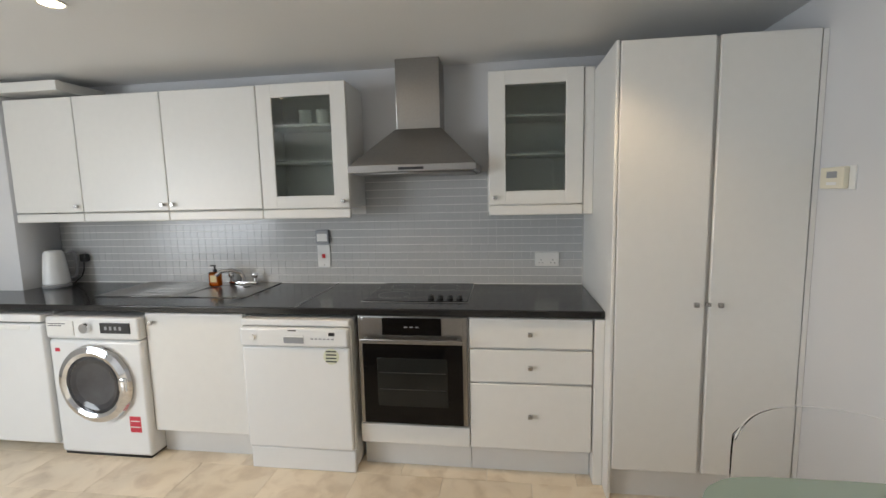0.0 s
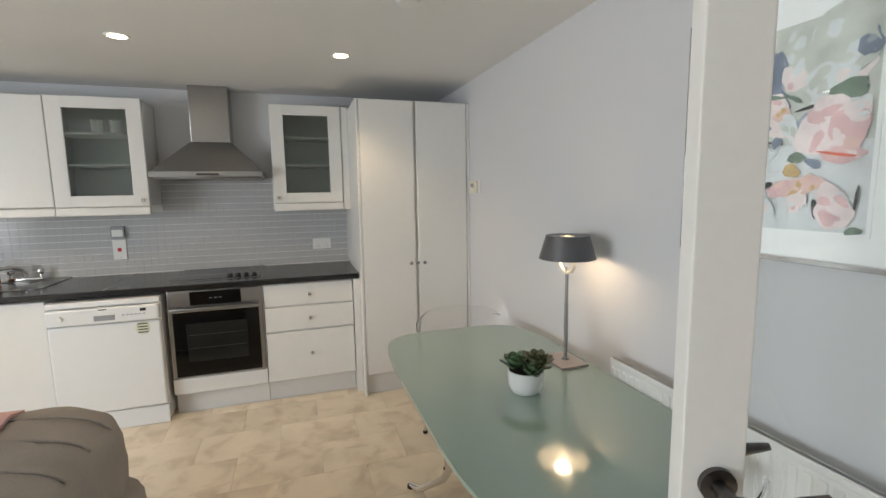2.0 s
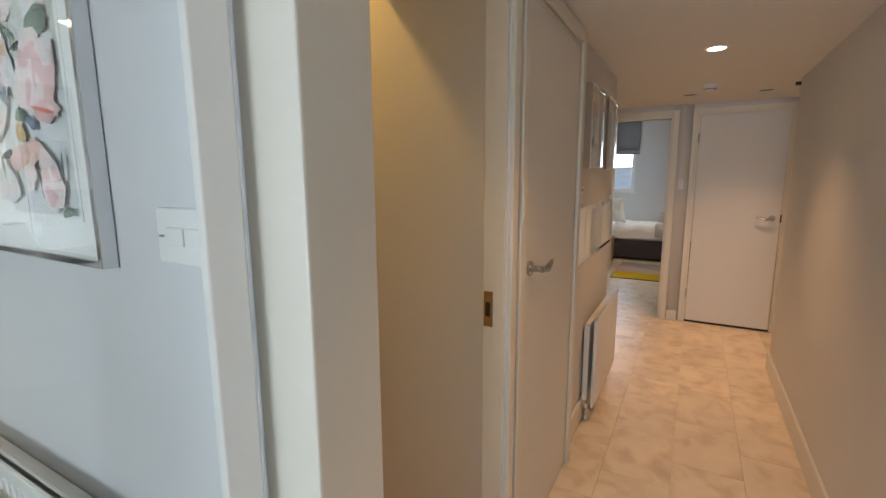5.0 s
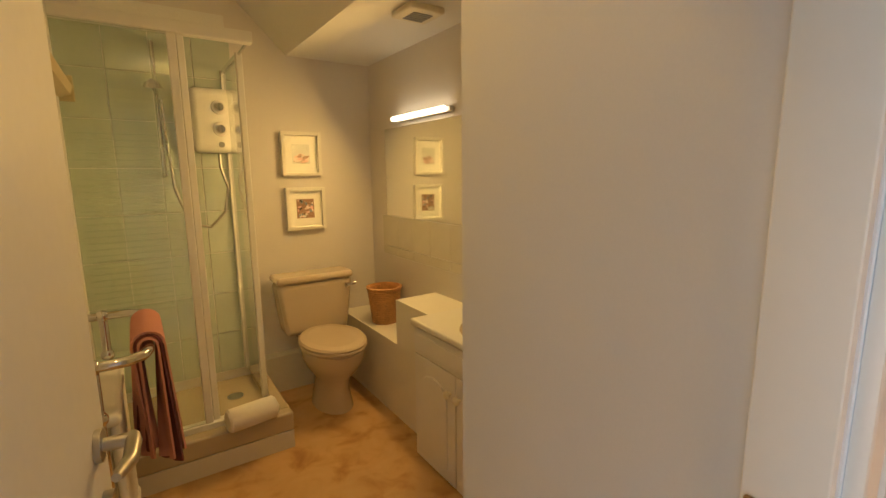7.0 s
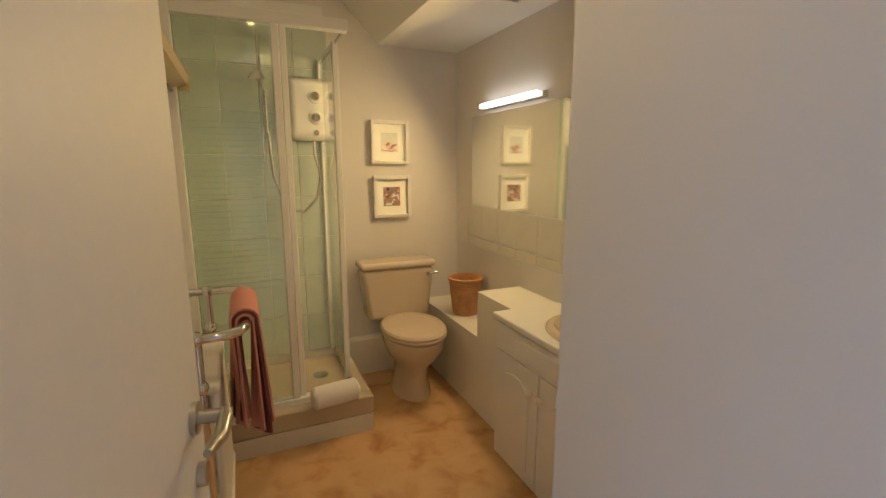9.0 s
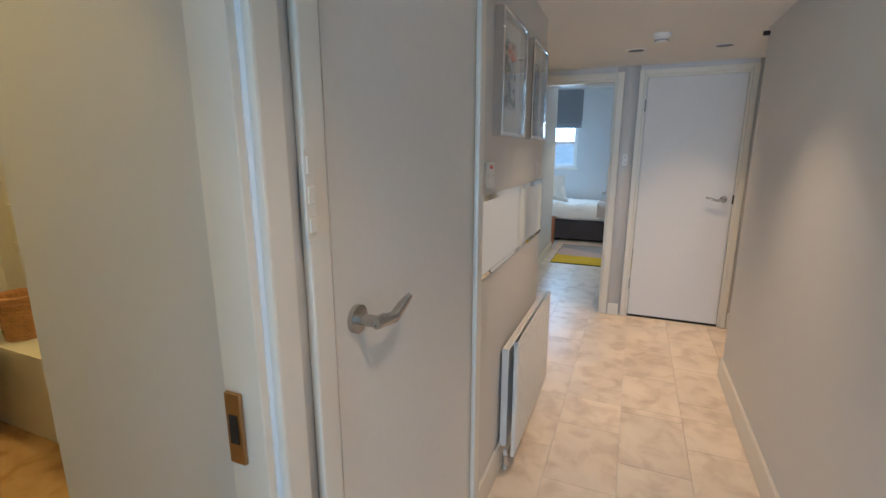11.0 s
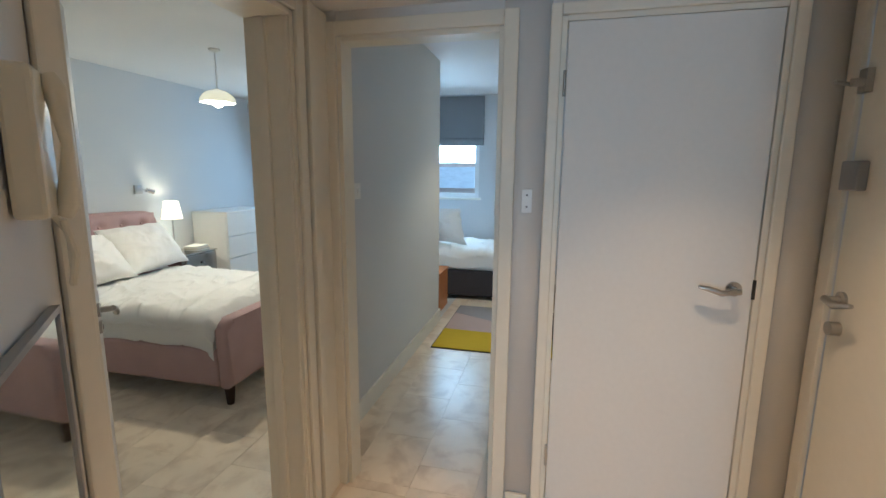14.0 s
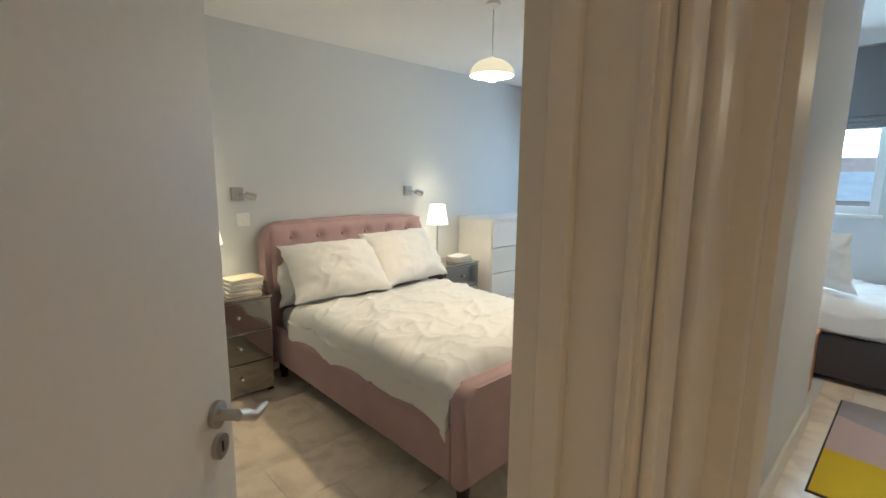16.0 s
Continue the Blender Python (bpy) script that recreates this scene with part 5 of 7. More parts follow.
for k in range(4):
    bm.faces.new((vo[k], vo[(k + 1) % 4], vi[(k + 1) % 4], vi[k]))
    bm.faces.new((vb[k], vb[(k + 1) % 4], vo[(k + 1) % 4], vo[k]))
bm.faces.new(vb)
bmesh.ops.recalc_face_normals(bm, faces=bm.faces[:])
part("bevel", bm, M_MIRROR, hm, "bevelled mirror border")

r = radiator((3.795, -0.893, 0.09), 0.77, 0.545, 0, "white ribbed panel radiator below the hall mirror", 16)
s = thing("fused_spur", (3.20, -0.888, 1.33), "white fused spur with red neon indicator", "switch")
part("plate", bx(-0.044, -0.012, -0.044, 0.044, 0, 0.044, 0.003), M_PLAST, s)
part("neon", bx(-0.014, -0.0135, 0.022, 0.016, -0.0115, 0.034), M_RED, s, "red neon")
part("rocker", bx(-0.012, -0.015, -0.022, 0.012, -0.0115, 0.012, 0.002), M_PLAST, s)
for x in (-0.033, 0.033):
    part("screw", bx(x - 0.005, -0.0132, -0.002, x + 0.005, -0.0118, 0.002), M_NICKEL, s)
s = thing("hall_switch", (4.085, -0.888, 1.31), "wall-coloured light switch with metal rockers", "switch")
part("plate", bx(-0.044, -0.006, -0.044, 0.044, 0, 0.044, 0.002), M_HALLWALL, s)
for x in (-0.032, 0.032):
    part("screw", bx(x - 0.006, -0.0072, -0.002, x + 0.006, -0.0058, 0.002), M_NICKEL, s)
for x in (-0.012, 0.012):
    part("rocker", bx(x - 0.005, -0.014, -0.006, x + 0.005, -0.0095, 0.006, 0.002), M_NICKEL, s)
s = thing("end_wall_switch", (5.759, -1.275, 1.34), "narrow white switch between the doorways", "switch", "", -90)
part("plate", bx(-0.02, -0.008, -0.045, 0.02, 0, 0.045, 0.002), M_PLAST, s)
for z in (-0.022, 0.022):
    part("screw", bx(-0.003, -0.0095, z - 0.003, 0.003, -0.0078, z + 0.003), M_INK, s)

# entry phone and mirror on the splayed wall
ang = math.degrees(math.atan2(0.438, 0.45))
ph = thing("entry_phone", (4.50, -0.598, 1.37), "beige door-entry handset hung on the wall", "intercom", "", ang)
part("body", bx(-0.045, -0.045, 0.0, 0.045, -0.002, 0.22, 0.008), M_CREAMP, ph)
bm = bmesh.new()
tube(bm, [(0.02, -0.050, 0.0), (0.02, -0.058, 0.02), (0.02, -0.066, 0.11), (0.02, -0.058, 0.195), (0.02, -0.050, 0.215)], [0.012, 0.016, 0.009, 0.016, 0.012], 12)
part("handset", bm, M_CREAMP, ph)
bm = bmesh.new()
tube(bm, [(0.012, -0.05, -0.005), (0.012, -0.06, -0.06), (0.025, -0.05, -0.11), (0.045, -0.05, -0.09), (0.047, -0.05, -0.03), (0.03, -0.03, 0.01)], 0.006, 8)
part("cord", bm, M_CREAMP, ph)
wmr = thing("splay_mirror", (4.425, -0.671, 0.16), "tall dark-edged mirror fixed to the angled wall", "mirror", "", ang)
part("glass", bx(-0.17, -0.012, 0.012, 0.19, -0.004, 1.038), M_MIRROR, wmr)
bm = bmesh.new()
for b in ((-0.182, 0.0, -0.17, 1.05), (0.19, 0.0, 0.202, 1.05), (-0.17, 0.0, 0.19, 0.012), (-0.17, 1.038, 0.19, 1.05)):
    box(bm, b[0], -0.016, b[1], b[2], -0.001, b[3], 0.001)
part("edge", bm, M_GREYP, wmr, "dark grey mirror edge")

# hall ceiling fittings
downlight((3.67, -1.44, HC))
spot_lamp("downlight_beam", (3.67, -1.44, HC - 0.01), (3.67, -1.5, 0), 37, WARM, 92, 0.9)
# unseen extra downlight, added overhead to brighten the near end of the hall
downlight((1.95, -1.44, HC))
spot_lamp("downlight_beam", (1.95, -1.44, HC - 0.01), (1.95, -1.5, 0), 27, WARM, 104, 0.9)
# both are on: dark discs without visible bulbs, lit by the beams below
downlight((5.16, -1.30, HC), False, 0.05)
downlight((5.21, -1.82, HC), False, 0.05)
spot_lamp("downlight_beam", (5.16, -1.30, HC - 0.01), (5.0, -1.25, 0), 30, WARM, 84, 1.0)
spot_lamp("downlight_beam", (5.21, -1.82, HC - 0.01), (5.1, -1.72, 0), 44, WARM, 92, 1.0)
sm = thing("smoke_alarm", (4.75, -1.44, HC), "small white smoke detector on the hall ceiling", "smoke alarm")
bm = bmesh.new()
lathe(bm, [(0.052, 0.0), (0.052, -0.018), (0.04, -0.022), (0.036, -0.045), (0.02, -0.05), (0.0, -0.05)], (0, 0, 0), 28)
part("body", bm, M_PLAST, sm)
bm = bmesh.new()
lathe(bm, [(0.037, -0.026), (0.0385, -0.026), (0.0385, -0.04), (0.037, -0.04)], (0, 0, 0), 28, True)
part("vent_ring", bm, M_GREYP, sm)
bm = bmesh.new()
cyl(bm, (4.70, -1.955, 2.02), (4.70, -1.925, 2.02), 0.012)
solid("alarm_sensor", bm, M_BLKP, "small dark sensor high on the hall wall", "sensor")

# ---- bathroom ----
M_BTILE = mat("pale_green_tile", (0.55, 0.62, 0.56), 0.12, grain=10, amount=0.05, bump=0.02, per_object=0.25)
M_CTILE = mat("cream_tile", (0.70, 0.68, 0.60), 0.14, grain=10, amount=0.04, bump=0.02, per_object=0.25)
M_CERAM = mat("champagne_ceramic", (0.60, 0.51, 0.38), 0.12, grain=8, amount=0.02, bump=0.0, coat=0.3)
M_TRAY = mat("champagne_tray", (0.50, 0.43, 0.31), 0.2, grain=8, amount=0.04, bump=0.0)
M_WICK = mat("wicker", (0.50, 0.26, 0.085), 0.5, grain=90, amount=0.35, blotch=12, bump=0.4)
M_TOWEL = mat("white_towel", (0.80, 0.78, 0.75), 0.95, grain=350, amount=0.08, bump=0.8, spec=0.1)
M_PINKT = mat("dusty_pink_towel", (0.56, 0.27, 0.22), 0.95, grain=350, amount=0.12, bump=0.8, spec=0.1)
M_PLUM = mat("plum_towel", (0.17, 0.06, 0.06), 0.95, grain=350, amount=0.15, bump=0.8, spec=0.1)
M_STRIPE = glass("etched_stripe", (0.86, 0.92, 0.89), 0.2)
M_SHGL = glass("shower_glass", (0.93, 0.97, 0.945))
M_VAN = mat("white_vanity", (0.76, 0.755, 0.73), 0.3, grain=20, amount=0.02, bump=0.0)
M_OLD = mat("aged_cream_paint", (0.60, 0.51, 0.30), 0.4, grain=40, amount=0.12, bump=0.05)
M_SEAT = mat("beige_seat", (0.58, 0.49, 0.37), 0.18, grain=8, amount=0.02, bump=0.0)

# shower
sh = thing("shower_tray", (1.36, 1.215, 0), "champagne shower tray on a tiled plinth", "shower tray")
part("plinth", bx(0.0, 0.0, 0.0, 0.825, 0.75, 0.095, 0.002), M_CTILE, sh, "cream tiled plinth")
bm = bmesh.new()
box(bm, 0.0, 0.0, 0.095, 0.83, 0.07, 0.195, 0.012, 3)
box(bm, 0.765, 0.07, 0.095, 0.83, 0.75, 0.195, 0.012, 3)
box(bm, 0.0, 0.07, 0.095, 0.765, 0.75, 0.135, 0.0)
part("tray", bm, M_TRAY, sh)
bm = bmesh.new()
lathe(bm, [(0.045, 0.0), (0.045, 0.004), (0.03, 0.006), (0.0, 0.006)], (0.63, 0.48, 0.135), 28)
part("waste", bm, M_CHROME, sh, "chrome waste cover")

se = thing("shower_enclosure", (1.36, 1.30, 0.195), "white-framed sliding shower screen with striped glass", "shower screen")
part("wall_post", bx(0.0, -0.025, 0.0, 0.055, 0.03, 1.85, 0.004), M_PLAST, se)
part("top_rail", bx(0.055, -0.025, 1.80, 0.775, 0.03, 1.85, 0.004), M_PLAST, se)
part("bottom_rail", bx(0.055, -0.025, 0.0, 0.775, 0.03, 0.03, 0.004), M_PLAST, se)
part("meeting_post", bx(0.435, -0.02, 0.03, 0.468, 0.012, 1.80, 0.004), M_PLAST, se)
part("meeting_post", bx(0.472, 0.0, 0.03, 0.50, 0.028, 1.80, 0.004), M_PLAST, se)
p1 = part("pane", bx(0.055, -0.008, 0.03, 0.436, -0.003, 1.80), M_SHGL, se, "clear pane with etched stripes")
p1.visible_shadow = False
for i in range(30):
    z = 0.62 + i * 0.026
    a = 0.075 + 0.06 * (0.5 + 0.5 * math.sin(i * 1.7)) * (1 if i > 20 else 0.2)
    b2 = 0.415 - 0.05 * (0.5 + 0.5 * math.sin(i * 2.3 + 1))
    q = part("etched_stripe", bx(a, -0.0092, z, b2, -0.0082, z + 0.006), M_STRIPE, p1)
    q.visible_shadow = False
part("side_post", bx(0.735, 0.17, -0.0, 0.765, 0.20, 1.80, 0.004), M_PLAST, se)
part("wall_channel", bx(0.735, 0.63, 0.0, 0.765, 0.665, 1.80, 0.004), M_PLAST, se)
p2 = part("side_pane", bx(0.748, 0.20, 0.01, 0.753, 0.63, 1.80), M_SHGL, se)
p2.visible_shadow = False
part("side_rail", bx(0.738, 0.20, 1.78, 0.762, 0.63, 1.80, 0.002), M_CHROME, se)
bm = bmesh.new()
tube(bm, [(0.765, 0.0, 1.82), (0.75, 0.185, 1.79)], 0.007)
part("stay_bar", bm, M_CHROME, se, "metal stay bar at the corner")

eu = thing("electric_shower", (2.03, 1.955, 1.53), "white electric shower unit with chrome dials on the tiles", "shower unit")
part("case", bx(-0.12, -0.09, 0.0, 0.12, 0.0, 0.355, 0.042, 5), M_PLAST, eu)
for z in (0.25, 0.13):
    bm = bmesh.new()
    cyl(bm, (0.03, -0.088, z), (0.03, -0.098, z), 0.04, 0.037, 28)
    dl = part("dial", bm, M_PLAST, eu, "white dial with chrome grip")
    bm = bmesh.new()
    cyl(bm, (0.03, -0.0975, z), (0.03, -0.118, z), 0.026, 0.022, 24)
    part("grip", bm, M_CHROME, dl, "chrome grip")
bm = bmesh.new()
cyl(bm, (0.03, -0.088, 0.045), (0.03, -0.096, 0.045), 0.016)
part("button", bm, M_GREYP, eu)
bm = bmesh.new()
tube(bm, [(0.02, -0.045, 0.005), (0.02, -0.045, -0.08), (0.05, -0.06, -0.2), (0.02, -0.07, -0.34), (-0.06, -0.07, -0.42), (-0.16, -0.06, -0.40), (-0.22, -0.05, -0.2), (-0.24, -0.06, 0.1), (-0.245, -0.10, 0.27)], 0.008, 10)
part("hose", bm, M_NICKEL, eu)
hr = thing("shower_riser", (1.77, 1.955, 1.40), "chrome shower riser rail with handset", "shower rail")
bm = bmesh.new()
cyl(bm, (0, -0.045, 0), (0, -0.045, 0.70), 0.010)
for z in (0.01, 0.69):
    cyl(bm, (0, 0.0, z), (0, -0.045, z), 0.014)
part("rail", bm, M_CHROME, hr)
bm = bmesh.new()
cyl(bm, (0, -0.05, 0.44), (-0.02, -0.16, 0.475), 0.012, 0.016)
cyl(bm, (-0.02, -0.16, 0.445), (-0.02, -0.165, 0.475), 0.048, 0.03, 24)
part("handset", bm, M_CHROME, hr)
rt = thing("rolled_towel", (1.99, 1.21, 0.195), "rolled white towel resting on the shower tray edge", "towel")
outer = bmesh.new()
lathe(outer, [(0.0, -0.115), (0.045, -0.115), (0.055, -0.105), (0.057, 0.0), (0.055, 0.105), (0.045, 0.115), (0.0, 0.115)], (0, 0, 0), 28)
for v in outer.verts:
    v.co += v.co.normalized() * 0.003 * noise.noise(v.co * 60)
part("roll", turned(outer, Matrix.Translation((0, 0, 0.056)) @ Matrix.Rotation(radians(8), 4, "Z") @ Matrix.Rotation(radians(90), 4, "Y")), M_TOWEL, rt)

# toilet
wc = thing("toilet", (2.52, 1.93, 0), "champagne-coloured close-coupled toilet with beige seat", "toilet")
bm = bx(-0.238, -0.185, 0.40, 0.238, -0.005, 0.735, 0.03, 4)
for v in bm.verts:
    v.co.x *= 0.84 + 0.16 * min(1.0, (v.co.z - 0.40) / 0.30)
part("cistern", bm, M_CERAM, wc)
part("cistern_lid", bx(-0.248, -0.197, 0.735, 0.248, -0.003, 0.782, 0.022, 5), M_CERAM, wc)


def loft(secs, n=32):
    """Ellipse sections (z, cy, rx, ry) joined into one skin."""
    bm = bmesh.new()
    rings = [[bm.verts.new((rx * math.cos(2 * math.pi * k / n), cy + ry * math.sin(2 * math.pi * k / n), z)) for k in range(n)] for z, cy, rx, ry in secs]
    for a, c2 in zip(rings, rings[1:]):
        for k in range(n):
            bm.faces.new((a[k], a[(k + 1) % n], c2[(k + 1) % n], c2[k]))
    bm.faces.new(rings[0][::-1])
    bm.faces.new(rings[-1])
    bmesh.ops.recalc_face_normals(bm, faces=bm.faces[:])
    return bm


part("bowl", loft([(0.0, -0.36, 0.115, 0.19), (0.02, -0.36, 0.112, 0.185), (0.12, -0.36, 0.095, 0.16), (0.2, -0.38, 0.10, 0.17), (0.27, -0.40, 0.15, 0.22), (0.34, -0.42, 0.178, 0.245), (0.39, -0.42, 0.182, 0.25), (0.40, -0.42, 0.17, 0.235)]), M_CERAM, wc)
part("seat", loft([(0.40, -0.425, 0.185, 0.25), (0.408, -0.425, 0.192, 0.257), (0.418, -0.425, 0.19, 0.255), (0.42, -0.425, 0.18, 0.245)]), M_SEAT, wc)
part("seat_lid", loft([(0.421, -0.42, 0.186, 0.252), (0.43, -0.42, 0.192, 0.257), (0.442, -0.42, 0.182, 0.245), (0.447, -0.42, 0.14, 0.2)]), M_SEAT, wc)
part("shelf", bx(-0.12, -0.25, 0.36, 0.12, -0.05, 0.402, 0.01), M_CERAM, wc)
bm = bmesh.new()
cyl(bm, (0.19, -0.19, 0.69), (0.19, -0.21, 0.69), 0.014)
tube(bm, [(0.19, -0.21, 0.69), (0.215, -0.215, 0.695), (0.25, -0.215, 0.70)], 0.009)
part("flush_lever", bm, M_CHROME, wc)
bm = bmesh.new()
for x in (-0.08, 0.08):
    cyl(bm, (x - 0.025, -0.205, 0.425), (x + 0.025, -0.205, 0.425), 0.009)
part("hinge", bm, M_BRASS, wc)

# boxing and ledge
wall("boxing_ledge", [(2.765, 1.15, 0, 3.03, 1.97, 0.45)], M_GLOSS, "white boarded pipe boxing along the bathroom wall")
wall("boxing_cistern", [(2.765, 0.80, 0, 3.03, 1.15, 0.71)], M_GLOSS, "tall white boarded boxing behind the toilet")
wall("boxing_low", [(2.19, 1.88, 0, 2.765, 1.97, 0.24)], M_GLOSS, "low white boxing beside the shower")

# wicker bin
wb = thing("wicker_bin", (2.90, 1.56, 0.45), "round tapered wicker waste basket on the ledge", "basket")
for i in range(17):
    z = 0.006 + i * 0.0135
    R = 0.077 + 0.026 * i / 16
    bm = bmesh.new()
    tube(bm, [(R * math.cos(a), R * math.sin(a), z + 0.0012 * math.sin(14 * a + i)) for a in [2 * math.pi * k / 30 for k in range(31)]], 0.0072, 6)
    part("wicker_coil", bm, M_WICK, wb)
bm = bmesh.new()
lathe(bm, [(0.07, 0.0), (0.072, 0.0), (0.098, 0.225), (0.095, 0.225)], (0, 0, 0), 30, True)
cyl(bm, (0, 0, 0.001), (0, 0, 0.006), 0.072)
part("lining", bm, M_WICK, wb)
bm = bmesh.new()
lathe(bm, [(0.098, 0.222), (0.114, 0.222), (0.116, 0.236), (0.10, 0.238)], (0, 0, 0), 30, True)
part("rim", bm, M_WICK, wb)

# vanity with basin
vn = thing("vanity_unit", (2.665, 0.21, 0), "white vanity unit with arched doors and inset basin", "vanity unit")
part("body", bx(0.02, -0.57, 0.0, 0.362, 0.575, 0.69), M_VAN, vn)
part("top", bx(-0.015, -0.575, 0.69, 0.362, 0.585, 0.72, 0.008, 3), M_VAN, vn)
part("fascia", bx(0.0, -0.565, 0.555, 0.02, 0.572, 0.68, 0.003), M_VAN, vn)
part("fascia_panel", bx(-0.006, -0.50, 0.58, 0.001, 0.54, 0.655, 0.004), M_VAN, vn)
for y0, y1, ky in ((0.235, 0.572, 0.27), (-0.10, 0.232, 0.20), (-0.565, -0.103, -0.14)):
    d = part("door", bx(0.0, y0 + 0.002, 0.02, 0.02, y1 - 0.002, 0.55, 0.003), M_VAN, vn)
    bm = bmesh.new()
    yc, hw = (y0 + y1) / 2, (y1 - y0) / 2 - 0.06
    poly = [(yc - hw, 0.08), (yc + hw, 0.08), (yc + hw, 0.40)] + [(yc + hw * math.cos(t), 0.40 + 0.08 * math.sin(t)) for t in [math.pi * k / 12 for k in range(1, 12)]] + [(yc - hw, 0.40)]
    prism(bm, poly, -0.007, 0.001, 0.003)
    turned(bm, Matrix(((0, 0, 1, 0), (1, 0, 0, 0), (0, 1, 0, 0), (0, 0, 0, 1))))
    part("arched_panel", bm, M_VAN, d)
    bm = bmesh.new()
    lathe(bm, [(0.006, 0.0), (0.006, 0.012), (0.017, 0.018), (0.018, 0.028), (0.01, 0.034), (0.0, 0.035)], (0, 0, 0), 18)
    part("knob", turned(bm, Matrix.Translation((0.0, ky, 0.46)) @ Matrix.Rotation(radians(-90), 4, "Y")), M_CREAMP, d, "cream knob with brass ring")
bs = thing("basin", (2.86, 0.36, 0.72), "champagne oval inset basin", "basin")
bm = bmesh.new()
lathe(bm, [(0.0, -0.012), (0.10, -0.008), (0.165, 0.004), (0.185, 0.022), (0.21, 0.024), (0.225, 0.012), (0.228, 0.0005), (0.0, 0.0004)], (0, 0, 0), 48)
for v in bm.verts:
    v.co.x *= 0.72
part("bowl", bm, M_CERAM, bs)

# mirror, tiles, strip light
bmr = thing("bathroom_mirror", (3.03, 1.235, 1.13), "wide frameless wall mirror above the tiles", "mirror")
part("glass", bx(-0.008, -0.515, 0.0, -0.001, 0.49, 0.56), M_MIRROR, bmr)
bm = bmesh.new()
tube(bm, [(-0.012, -0.48, 0.56), (-0.012, -0.48, 0.0)], 0.004, 6)
part("edge_clip", bm, M_CHROME, bmr)
cab = thing("strip_light", (3.03, 1.25, 1.72), "lit tubular strip light above the mirror", "wall light")
part("back_plate", bx(-0.03, -0.30, -0.004, -0.002, 0.30, 0.024, 0.004), M_PLAST, cab)
bm = bmesh.new()
cyl(bm, (-0.05, -0.28, 0.012), (-0.05, 0.28, 0.012), 0.014)
part("tube", bm, glow("strip_tube", (1.0, 0.72, 0.40), 4.5), cab, "glowing tube")
area_lamp("strip_light_glow", (2.955, 1.25, 1.70), (2.0, 1.1, 1.1), 0.5, 0.05, 8.0, BATH)
fan = thing("extractor_fan", (2.76, 0.85, 2.13), "square cream ceiling extractor grille", "extractor fan")
part("body", bx(-0.09, -0.09, -0.03, 0.09, 0.09, 0.0, 0.012, 3), M_CREAMP, fan)
for i in range(5):
    part("slat", bx(-0.05, -0.045 + i * 0.022, -0.034, 0.05, -0.035 + i * 0.022, -0.028), M_GREYP, fan)
spot_lamp("bathroom_ceiling_beam", (1.78, -0.22, 2.41), (1.85, 0.2, 0), 15, BATH, 140)
downlight((1.78, -0.22, 2.43))


# small framed prints
def berry_art(p, x0, x1, z0, z1):
    Hh = z1 - z0
    wash(p, x0, x1, z0, z1, "pale_grey")
    daubs(p, x0, x1, z0, z0 + 0.55 * Hh, ["umber", "blush", "salmon", "rose", "umber"], 16, 41, 0.16)


def pebble_art(p, x0, x1, z0, z1):
    wash(p, x0, x1, z0, z1, "umber")
    daubs(p, x0, x1, z0, z1, ["umber", "blush", "black", "pale_grey", "rose", "slate"], 34, 43, 0.09)


M_WFRAME = mat("white_box_frame", (0.78, 0.76, 0.70), 0.4, grain=30, amount=0.03, bump=0.02)
framed("small_print", (2.535, 1.968, 1.395), 0, 0.255, 0.275, 0.022, 0.035, "white box-framed print of pink fruit", M_WFRAME, berry_art, 0.075, 0.07, 0.075)
framed("small_print", (2.545, 1.968, 1.045), 0, 0.255, 0.275, 0.022, 0.035, "white box-framed print of brown pebbles", M_WFRAME, pebble_art, 0.075, 0.07, 0.075)

# heater over the radiator
ht = thing("bar_heater", (1.352, 0.88, 1.70), "aged cream wall-mounted bar heater", "heater")
bm = bmesh.new()
poly = [(0.0, 0.0), (0.05, 0.0), (0.10, 0.02), (0.11, 0.05), (0.07, 0.085), (0.0, 0.09)]
prism(bm, poly, -0.45, 0.45, 0.004)
turned(bm, Matrix.Rotation(radians(90), 4, "X"))
part("cover", bm, M_OLD, ht)
for y in (-0.462, 0.45):
    part("end_cap", bx(0.0, y, -0.006, 0.112, y + 0.012, 0.094, 0.004), M_OLD, ht)
bm = bmesh.new()
cyl(bm, (0.045, -0.40, -0.012), (0.045, 0.40, -0.012), 0.008)
part("element", bm, M_NICKEL, ht)

# heated towel rail
tr = thing("towel_radiator", (1.352, 0.80, 0), "traditional chrome and white column towel radiator", "radiator")
for k, y in enumerate((-0.29, 0.29)):
    bm = bmesh.new()
    cyl(bm, (0.0, y, 0.875), (0.008, y, 0.875), 0.034, n=28)
    cyl(bm, (0.008, y, 0.875), (0.02, y, 0.875), 0.024, 0.016, n=24)
    part("wall_flange", bm, M_CHROME, tr)
    bm = bmesh.new()
    cyl(bm, (0.12, y, 0.04), (0.12, y, 0.875), 0.015)
    for z in (0.10, 0.72, 0.875):
        bmesh.ops.create_uvsphere(bm, u_segments=16, v_segments=10, radius=0.024, matrix=Matrix.Translation((0.12, y, z)))
    cyl(bm, (0.12, y, 0.0), (0.12, y, 0.03), 0.026, 0.018)
    part("post", bm, M_CHROME, tr)
bm = bmesh.new()
ys = [(-0.29, 0.02), (-0.29, 0.16), (-0.285, 0.205), (-0.26, 0.24), (-0.22, 0.255), (0.22, 0.255), (0.26, 0.24), (0.285, 0.205), (0.29, 0.16), (0.29, 0.02)]
